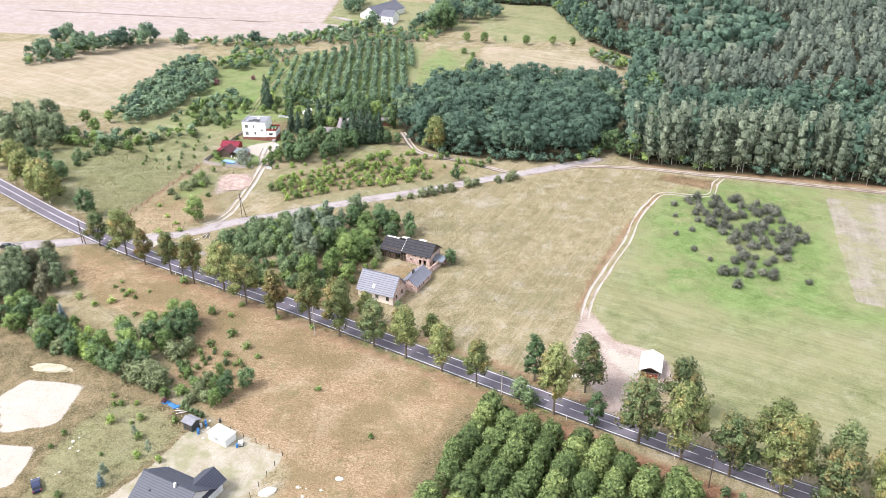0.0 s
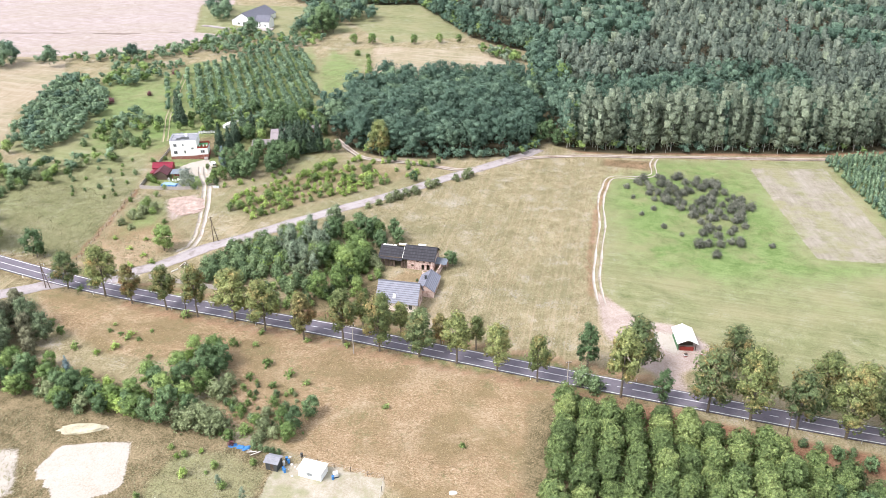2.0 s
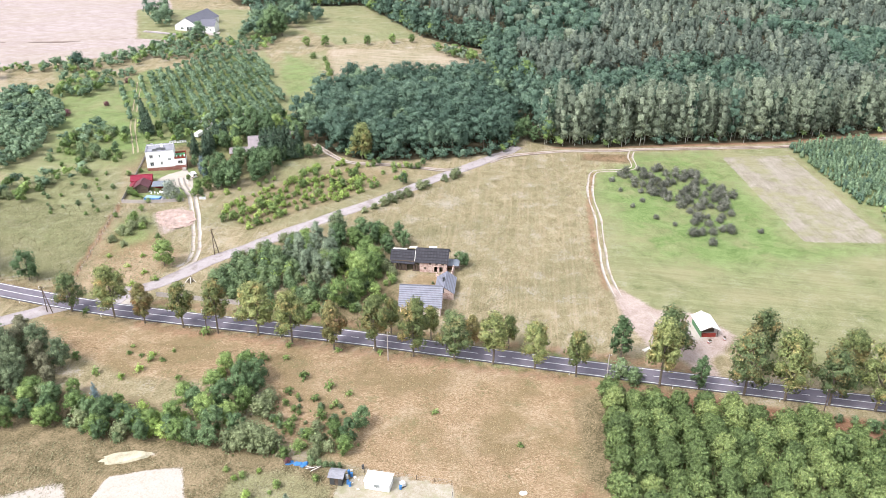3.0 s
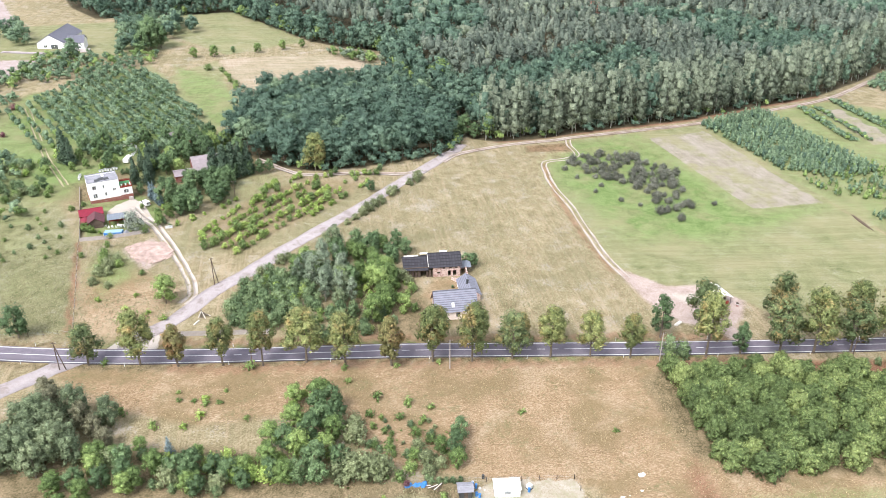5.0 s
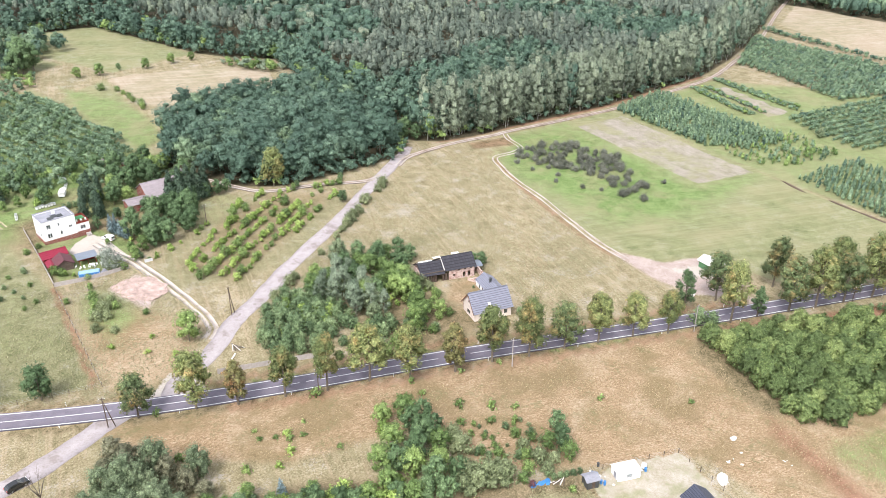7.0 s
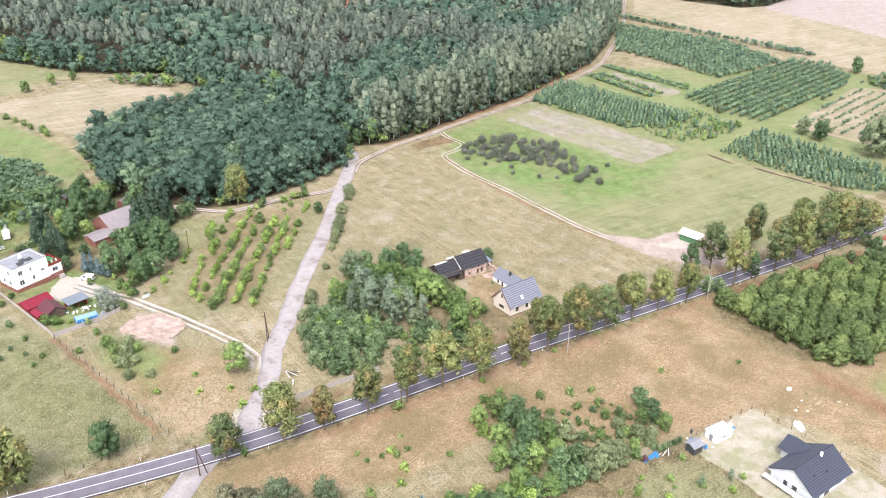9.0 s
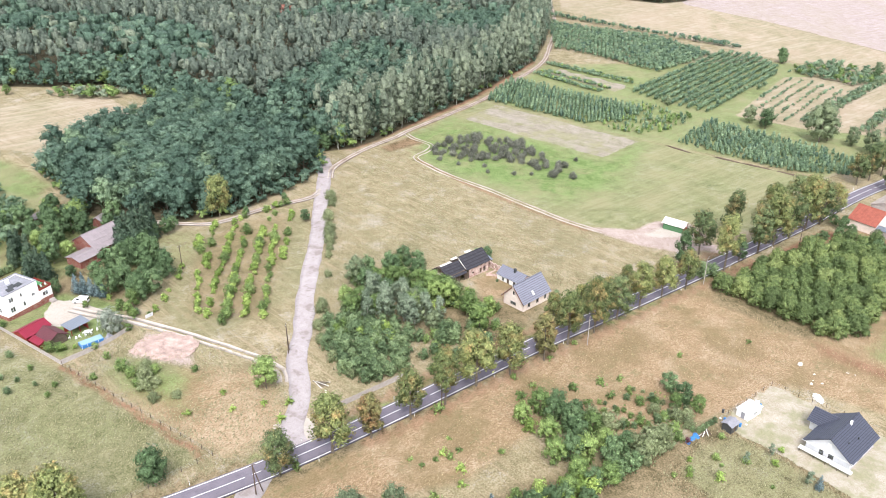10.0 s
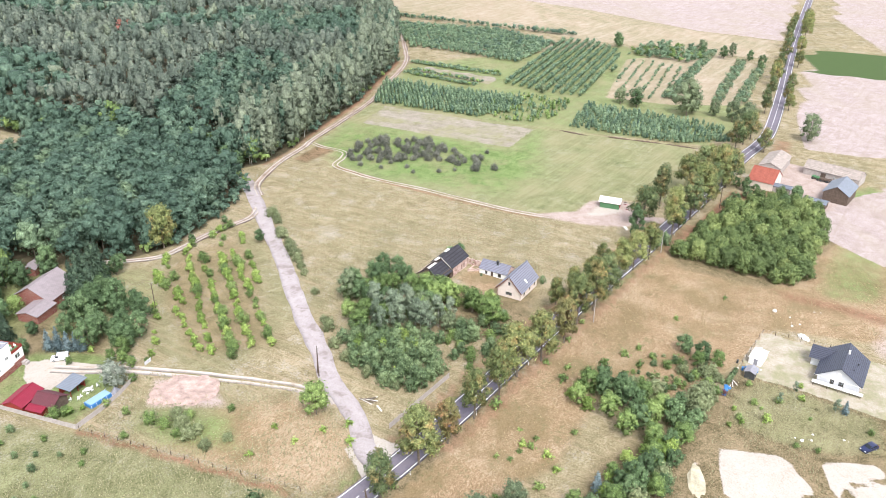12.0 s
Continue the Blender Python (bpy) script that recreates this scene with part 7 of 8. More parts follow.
def wire_fence(pts, label):
    root = thing("wire_fence", pts[0][0], pts[0][1], 0, label, "fence")
    base = Vector((pts[0][0], pts[0][1], gz(*pts[0])))
    for (ax, ay), (bx, by) in zip(pts, pts[1:]):
        n = max(1, round(math.hypot(bx - ax, by - ay) / 3.5))
        for i in range(n):
            x, y = ax + (bx - ax) * i / n, ay + (by - ay) * i / n
            p = part("post", boxed((-0.05, 0.05, -0.05, 0.05, -0.3, 1.4)), M_OLDWOOD, root)
            p.matrix_basis = Matrix.Translation(Vector((x, y, gz(x, y))) - base)
        for z in (0.5, 0.9, 1.3):
            v, f = stick((ax - base.x, ay - base.y, gz(ax, ay) - base.z + z), (bx - base.x, by - base.y, gz(bx, by) - base.z + z), 0.012, 0.012, 3)
            new("wire", np_mesh("wire", v, f, M_GALV)).parent = root


wire_fence([(-42.8, 152.1), (-62.8, 161.6)], "wire fence on thin dark posts round the plot")
wire_fence([(-42.8, 152.1), (-46, 139.5), (-50, 128)], "wire fence on thin dark posts round the plot")
wire_fence([(-117.4, 310.0), (-126.2, 255.8), (-150, 264)], "old wire fence on wooden posts beside the meadow")

# ---- house with the mauve roof, in the trees ----
gable_house("old_house", -64.6, 353.0, -5, 12.0, 12.0, 3.0, 6.5, M_RED_BRICK, M_MAUVE, "brick house with a mauve sheet roof among trees", "house", {"s": [(2, 3, 0.9, 2), (6, 7, 0.9, 2)], "w": [(2.6, 3.6, 0.9, 2)]}, 0.5, 4)
gable_house("outbuilding", -74.6, 349.2, -5, 7.4, 6.4, 2.4, 3.2, M_RED_BRICK, M_MAUVE, "low outbuilding with a mauve sheet roof", "shed", {}, 0.4, 3)
gable_house("outbuilding", -52.0, 366.0, 10, 4.6, 3.6, 2.4, 3.4, M_RED_BRICK, M_MAUVE, "small brick outbuilding at the wood's edge", "shed", {}, 0.3, 3)


def beehive():
    root = thing("beehive", -91.6, 392.3, 0, "white wooden beehive on short legs in the garden", "beehive", "garden beehives")
    part("hive_body", boxed((-0.3, 0.3, -0.3, 0.3, 0.25, 0.95), bevel=0.02), M_WHITE, root)
    part("lid", boxed((-0.36, 0.36, -0.36, 0.36, 0.95, 1.06), bevel=0.02), M_GALV, root, "pale sheet metal lid")
    for x in (-0.24, 0.24):
        for y in (-0.24, 0.24):
            part("leg", boxed((x - 0.03, x + 0.03, y - 0.03, y + 0.03, -0.1, 0.25)), M_OLDWOOD, root)
    return root


hive = beehive()
HIVES = [(-90.4, 392.6), (-89.3, 392.8), (-88.2, 393.0), (-86.9, 392.9), (-85.8, 392.8), (-84.5, 391.5), (-84.6, 389.6), (-84.9, 387.8), (-85.4, 385.9), (-86, 384), (-86.8, 382.3), (-87.6, 380.6), (-101.9, 368.3), (-100.9, 368.4), (-99.9, 368.5), (-98.9, 368.3),
         (-97.9, 368.3), (-96.9, 368.5), (-95.9, 368.6), (-109.1, 366.9), (-109.5, 365.4), (-110, 363.6)]
for i, (x, y) in enumerate(HIVES):
    ob = copy_thing(hive, Matrix())
    ob.matrix_basis = pose(x, y, gz(x, y), 0, 0, (i * 37) % 24 - 12) @ Matrix.Diagonal((1.25, 1.25, 1.0 + 0.1 * (i % 3), 1))


def covered_trailer(x, y, turn):
    root = thing("trailer", x, y, turn, "white covered trailer parked among the beehives", "trailer")
    part("trailer_body", boxed((-2.3, 2.3, -1.05, 1.05, 0.5, 1.9), bevel=0.06), M_WHITE, root)
    part("canopy", solid([(-2.4, -1.12, 1.9), (2.4, -1.12, 1.9), (2.4, 1.12, 1.9), (-2.4, 1.12, 1.9), (-2.4, 0, 2.35), (2.4, 0, 2.35)], [(0, 1, 5, 4), (2, 3, 4, 5), (0, 4, 3), (1, 2, 5), (3, 2, 1, 0)]), M_TARP, root)
    for sy in (-0.95, 0.95):
        part("wheel", boxed((-0.32, 0.32, sy - 0.1, sy + 0.1, -0.05, 0.6), bevel=0.12), M_FRAMEDARK, root)


covered_trailer(-90.6, 375.2, 62)
gable_house("garden_shed", -69.0, 395.0, 20, 3.4, 2.8, 2.0, 2.7, M_RED_BRICK, M_MAUVE, "little brick garden shed under the trees", "shed", {}, 0.2, 3)
gable_house("garden_shed", -61.0, 386.0, 10, 4.6, 3.2, 2.2, 3.0, M_RED_BRICK, M_MAUVE, "low garden shed with a sheet roof under trees", "shed", {}, 0.2, 3)


# ---- new house on the sandy plot ----
def new_house():
    root = gable_house("bungalow", -60.4, 136.2, -22.7, 12.2, 9.6, 2.9, 6.1, M_PALE, M_DARKSTEEL, "unfinished pale bungalow with an anthracite steel roof", "house",
                       {"w": [(3.2, 4.3, 1.0, 2.1), (5.4, 6.3, 0.2, 2.2)], "s": [(2, 3.2, 0.9, 2.1), (6, 7.8, 0.2, 2.2), (9.4, 10.4, 0.9, 2.1)], "n": [(2, 3, 0.9, 2.1), (8, 9, 0.2, 2.2)]}, 0.7, 16, 0.7, M_FRAMEDARK)
    part("gable_window", boxed((-6.13, -6.05, -0.4, 0.4, 3.7, 4.6)), M_FRAMEWHITE, root)
    part("gable_board", boxed((-6.75, -6.7, -5.6, 5.6, 2.55, 2.75)), M_FRAMEWHITE, root)
    # cross wing with its own pitched roof
    part("wing_wall", boxed((1.4, 5.9, 4.8, 7.6, -0.8, 2.6)), M_PALE, root)
    roof_slope("roof_slope", 6.5, 3.1, 2.2, 9, 0.1, M_DARKSTEEL, root, pose(0.6, 8.2, 2.55, 0, 0, -90) @ Matrix.Translation((-0.0, 0, 0)))
    roof_slope("roof_slope", 6.5, 3.1, 2.2, 9, 0.1, M_DARKSTEEL, root, pose(6.8, 1.7, 2.55, 0, 0, 90))
    part("chimney", boxed((1.7, 2.15, -0.75, -0.3, 5.2, 6.8)), M_WHITE, root)
    for x, y in ((-3, -2.6), (0.5, -3.2), (3.5, -2.2)):
        part("roof_vent", boxed((x - 0.12, x + 0.12, y - 0.12, y + 0.12, 4.2, 5.2 + y * 0.15)), M_DARKGREY, root)
    part("plinth", boxed((-6.3, 6.3, -5.0, -4.82, -0.6, 0.2), (-6.3, -6.12, -4.82, 4.9, -0.6, 0.2)), M_CONCRETE, root)
    for y0, y1, z0 in ((-6.0, -1.4, 1.0), (-1.2, 5.6, 1.05)):
        part("scaffold_board", boxed((-8.0, -6.7, y0, y1, z0, z0 + 0.12)), M_FRAMEWHITE, root, "white boards on trestles along the gable")
    for y in (-5.6, -3.2, -0.6, 2.0, 5.2):
        part("trestle", boxed((-7.9, -7.8, y, y + 0.1, -0.4, 1.0), (-6.95, -6.85, y, y + 0.1, -0.4, 1.0)), M_OLDWOOD, root)
    return root


new_house()


def site_container():
    root = thing("site_cabin", -57.2, 155.8, -27, "white site cabin with a flat roof", "cabin")
    part("body", boxed((-2.6, 2.6, -1.6, 1.6, -0.3, 1.9), bevel=0.04), M_WHITE, root)
    part("roof", boxed((-2.8, 2.8, -1.8, 1.8, 1.9, 2.02), bevel=0.02), M_TARP, root)
    part("door", boxed((-2.64, -2.58, -0.6, 0.3, 0, 1.8)), M_FELT, root)
    part("window", boxed((-0.6, 0.6, -1.65, -1.58, 0.8, 1.5)), M_GLASS, root)


site_container()
tool = gable_house("tool_shed", -65.2, 158.9, -25, 2.6, 2.4, 2.0, 2.5, M_DARKGREY, M_FELT, "grey timber tool shed with a pale roof", "shed", {"s": [(0.8, 1.6, 0, 1.8, "door")]}, 0.25, 3)


def barrel(x, y, mat, label, h=0.9, r=0.3, turn=0.0):
    root = thing("barrel", x, y, turn, label, "barrel", "barrels")
    bm = bmesh.new()
    bmesh.ops.create_cone(bm, cap_ends=True, segments=14, radius1=r * 0.94, radius2=r * 0.94, depth=h, matrix=Matrix.Translation((0, 0, h / 2)))
    bmesh.ops.bevel(bm, geom=bm.edges[:], offset=0.03, segments=1, affect="EDGES")
    part("body", bm, mat, root)
    bm = bmesh.new()
    bmesh.ops.create_cone(bm, cap_ends=True, segments=14, radius1=r, radius2=r, depth=0.08, matrix=Matrix.Translation((0, 0, h)))
    part("lid", bm, mat, root)


for x, y in ((-62.6, 160.4), (-62.2, 159.6), (-63.3, 157.6), (-63.0, 156.9), (-53.2, 153.6)):
    barrel(x, y, M_BLUETARP, "blue plastic barrel beside the shed")
barrel(-59.5, 161.2, M_DARKGREY, "dark plastic barrel on the sand")
barrel(-63.2, 159.2, M_PLASTICWHITE, "white plastic barrel beside the shed")


def ibc_tank(x, y):
    root = thing("water_tank", x, y, 10, "white cube water tank in a wire cage", "tank")
    part("tank", boxed((-0.5, 0.5, -0.5, 0.5, 0.15, 1.1), bevel=0.08), M_PLASTICWHITE, root)
    part("pallet", boxed((-0.6, 0.6, -0.6, 0.6, -0.1, 0.15)), M_DARKGREY, root)
    for z in (0.3, 0.6, 0.9):
        part("cage_bar", boxed((-0.54, 0.54, -0.54, -0.52, z, z + 0.03), (-0.54, 0.54, 0.52, 0.54, z, z + 0.03)), M_GALV, root)


ibc_tank(-52.6, 154.4)


def heap(name, x, y, r, h, mat, label, category, seed, squash=1.0, turn=0.0):
    """A low lumpy heap."""
    root = thing(name, x, y, turn, label, category)
    bm = bmesh.new()
    bmesh.ops.create_icosphere(bm, subdivisions=3, radius=1.0)
    for v in bm.verts:
        n = noise.noise(v.co * 2.2 + Vector((seed, 0, 0))) * 0.35 + noise.noise(v.co * 6 + Vector((0, seed, 0))) * 0.15
        v.co *= 1 + n
        v.co = Vector((v.co.x * r, v.co.y * r * squash, max(v.co.z, -0.2) * h))
    part("soil", bm, mat, root)
    return root


def rubble(x, y, n, mat, label, spread=1.2, size=0.35, seed=0):
    rng = random.Random(seed + int(x * 7))
    for i in range(n):
        r = size * (0.5 + rng.random())
        heap("stone", x + rng.gauss(0, spread), y + rng.gauss(0, spread), r, r * 0.6, mat, label, "stone", rng.random() * 50, 0.8, rng.random() * 360)


M_CHALK = plain("pale_rubble", (0.7, 0.67, 0.62), 0.9, 0, 0.12, 1.5)
M_SANDHEAP = plain("heap_of_sand", (0.52, 0.47, 0.35), 0.95, 0, 0.25, 0.5)
M_PINKEARTH = plain("pinkish_earth", (0.48, 0.355, 0.315), 0.95, 0, 0.3, 0.45)
heap("lime_heap", -43, 141.4, 1.9, 0.6, M_CHALK, "small white heap of lime in the dry field", "heap", 3, 0.6, 30)
heap("white_slab_heap", -29.3, 146.5, 0.9, 0.5, M_CHALK, "white rubble lump in the dry field", "heap", 5, 0.7)
rubble(-35, 143, 5, M_CHALK, "pale stone lying in dry grass", 1.6, 0.35)
rubble(-27.5, 134.3, 4, M_CHALK, "pale stone lying in dry grass", 0.8, 0.3)
rubble(-60.5, 158.6, 6, M_CHALK, "pale rubble beside the shed", 1.4, 0.25)
rubble(-90, 150, 6, M_CHALK, "pale stone in the garden grass", 1.5, 0.3)
rubble(-87, 141.5, 4, M_PLASTICWHITE, "white scrap lying on the grass", 1.0, 0.35)
rubble(-110, 337.0, 6, M_PINKEARTH, "stone beside the house wall", 0.8, 0.25)
heap("earth_heap", -99.3, 294.5, 6.4, 0.4, M_PINKEARTH, "low spread heap of pinkish earth", "heap", 9, 1.3, 20)
heap("sand_bank", -107.5, 176.2, 5.0, 0.5, M_SANDHEAP, "low bank of pale sand overgrown at its foot", "heap", 12, 0.35, -3)


M_TOPSOIL = plain("dark_topsoil", (0.13, 0.095, 0.07), 0.95, 0, 0.2, 0.9)
for i, (x, y, r, turn) in enumerate([(130.8, 209, 6.6, 66), (125.6, 187, 6.2, 76), (122.6, 174.5, 7.0, 77), (119.4, 161, 7.2, 76)]):
    heap("soil_bank", x, y, r, 0.35, M_TOPSOIL, "low long bank of dark earth at the lawn's edge", "heap", 31 + i, 0.1, turn)


def junk():
    for i, (x, y, t) in enumerate([(-74.2, 166.5, 20), (-72.6, 165.8, -10), (-71.2, 165.2, 40)]):
        heap("tarpaulin", x, y, 1.0, 0.45, M_BLUETARP, "crumpled blue tarpaulin at the scrub's edge", "tarpaulin", 20 + i, 0.6, t)
    for i in range(6):
        root = thing("plank", -70.5 + 0.35 * i, 164.4 - 0.3 * i, -30 + i * 13, "old plank lying at the scrub's edge", "plank", "junk planks")
        part("board", boxed((-1.3, 1.3, -0.1, 0.1, 0.1 + 0.05 * i, 0.16 + 0.05 * i)), M_OLDWOOD if i % 2 else M_CHALK, root)
    for i in range(7):
        root = thing("log", -94.6 + 0.22 * i, 250.6 - 0.3 * (i % 4), 62 + i * 9, "grey log in a loose pile beside the track", "log", "log pile")
        v, f = stick((-1.9, 0, 0.2 + 0.09 * (i % 3)), (1.9, 0.1, 0.22 + 0.1 * (i % 2)), 0.12, 0.09, 7)
        new("trunk", np_mesh("trunk", v, f, M_CHALK if i % 3 == 0 else M_BARK)).parent = root
    root = thing("concrete_beam", -96.6, 246.8, 40, "pale concrete beam lying in the grass", "beam")
    part("beam", boxed((-1.2, 1.2, -0.2, 0.2, -0.05, 0.3), bevel=0.03), M_CHALK, root)


junk()


# ---- market shelter on the sandy yard ----
def shelter():
    root = thing("market_shelter", 40.6, 192.6, 78, "open timber shelter with a white tarpaulin roof", "shelter")
    for x in (-3.6, 0, 3.4):
        for y in (-2.3, 2.1):
            part("post", boxed((x, x + 0.16, y, y + 0.16, -0.4, 2.4)), M_OLDWOOD, root)
    pitched_roof(root, -3.8, 3.8, -2.4, 2.4, 2.4, 3.5, 0.35, 2, M_TARP, 0.06, 0.3)
    part("side_wall", boxed((-3.6, 3.5, 2.2, 2.3, -0.3, 1.9)), M_GREENWALL, root, "green board wall")
    part("back_wall", boxed((3.5, 3.6, -2.2, 2.2, -0.3, 2.3)), M_GREENWALL, root)
    part("counter", boxed((-3.5, -3.0, -1.8, 1.8, -0.2, 0.95)), M_REDWOOD, root)
    part("shelf", boxed((-1.6, -1.3, -2.0, 2.0, 0.4, 1.5)), M_OLDWOOD, root)


shelter()
for i, (x, y, t) in enumerate([(38.4, 186.6, 10), (43.2, 187.0, 60)]):
    root = thing("crate_stack", x, y, t, "stack of red and pale crates at the shelter", "crate", "crates")
    for k in range(3):
        part("crate", boxed((-0.4 + 0.03 * k, 0.4 + 0.03 * k, -0.3, 0.3, 0.02 + k * 0.34, 0.32 + k * 0.34), bevel=0.01), (M_REDWOOD, M_PLASTICWHITE, M_OLDWOOD)[k], root)
root = thing("concrete_slab", 20.5, 187.4, 15, "pale concrete slab lying beside the yard", "slab")
part("slab", boxed((-1.4, 1.4, -0.5, 0.5, -0.05, 0.35), bevel=0.03), M_CHALK, root)


# ---- farmstead beyond the planted block ----
gable_house("red_roofed_house", 76.2, 131.6, -117, 9.5, 11.5, 3.6, 7.4, M_CREAM, M_REDTILE, "farm dwelling with a bright red tiled roof", "house", {"e": [(2, 3, 1, 2.2), (7, 8, 1, 2.2)]}, 0.4, 14)
gable_house("stone_barn", 98.0, 123.8, -24, 18.0, 8.6, 3.6, 5.4, M_CONCRETE, M_ETERNIT, "long barn with a stained fibre-cement roof", "barn", {}, 0.4, 6)
gable_house("lean_shed", 69.8, 126.8, -117, 8.5, 3.4, 2.6, 3.2, M_CONCRETE, M_GREYSHEET, "low shed with a grey sheet roof", "shed", {}, 0.3, 4)
gable_house("long_stable", 91.2, 101.6, 57.5, 22.0, 8.0, 3.2, 5.4, M_CONCRETE, M_ETERNIT, "long stable with a weathered fibre-cement roof", "barn", {"n": [(3, 4, 1.2, 2), (6, 7, 1.2, 2), (9, 10, 1.2, 2), (13, 15, 0, 2.4, "door")]}, 0.4, 6)
gable_house("timber_barn", 67.6, 105.4, -28, 13.0, 9.0, 4.2, 7.0, M_OLDWOOD, M_GREYSHEET, "dark timber barn with a grey-blue sheet roof", "barn", {"w": [(3, 6, 0, 3.2, "door")]}, 0.5, 5)
gable_house("low_shed", 57.8, 116.2, 62, 8.0, 4.4, 2.1, 2.9, M_OLDWOOD, M_GREYSHEET, "low shed with a sagging grey roof", "shed", {}, 0.3, 3)
for i, (x, y, t) in enumerate([(88, 109, 40), (86, 106.5, 60), (84.5, 104, 50)]):
    root = thing("farm_trailer", x, y, t, "old farm trailer parked beside the stable", "trailer", "trailers")
    part("bed", boxed((-1.8, 1.8, -0.9, 0.9, 0.8, 1.3), bevel=0.03), M_OLDWOOD if i else M_GREENWALL, root)
    for wx in (-1.2, 1.2):
        for wy in (-0.95, 0.95):
            bm = bmesh.new()
            bmesh.ops.create_cone(bm, cap_ends=True, segments=14, radius1=0.4, radius2=0.4, depth=0.22, matrix=Matrix.Translation((wx, wy, 0.4)) @ pose(0, 0, 0, 90))
            part("wheel", bm, M_DARKGREY, root)
# ---- far farm ----
gable_house("far_farmhouse", -89.0, 592.0, 64, 32.0, 15.0, 3.6, 8.0, M_WHITE, M_SLATE, "long white farmhouse with a dark slate roof, far behind the orchard", "house", {"n": [(2, 6, 0, 2.8), (8, 11, 0, 2.6), (20, 21.2, 1, 2.4)], "w": [(3, 7, 0, 2.6), (9, 11, 0.8, 2.2)]}, 0.6, 8)
gable_house("far_farmhouse_wing", -81.5, 575.0, -20, 9.0, 9.0, 4.2, 7.4, M_WHITE, M_SLATE, "white gabled wing of the far farmhouse", "house", {"w": [(3, 5.6, 0, 2.4)], "s": [(2, 3.2, 1, 2.4), (5.4, 6.6, 1, 2.4)]}, 0.4, 5)
root = thing("farm_paving", -88.0, 569.0, -12, "pale concrete paving in front of the far farmhouse", "paving", "", "structure")
part("slab", boxed((-11, 12, -5, 3.5, -0.4, 0.12)), M_CONCRETE, root)


# ---- cars ----
def paint(name, colour):
    m = Nodes(name, 0.3, 0.0, 0.6)
    m.bsdf.inputs["Coat Weight"].default_value = 0.6
    return m.base(colour).mat


M_TYRE = plain("tyre_rubber", (0.03, 0.03, 0.03), 0.9)
M_CARGLASS = Nodes("car_glass", 0.08, 0, 0.6).base((0.02, 0.025, 0.03)).mat
M_LAMP = Nodes("lamp_lens", 0.2, 0, 0.5).base((0.6, 0.1, 0.08)).mat


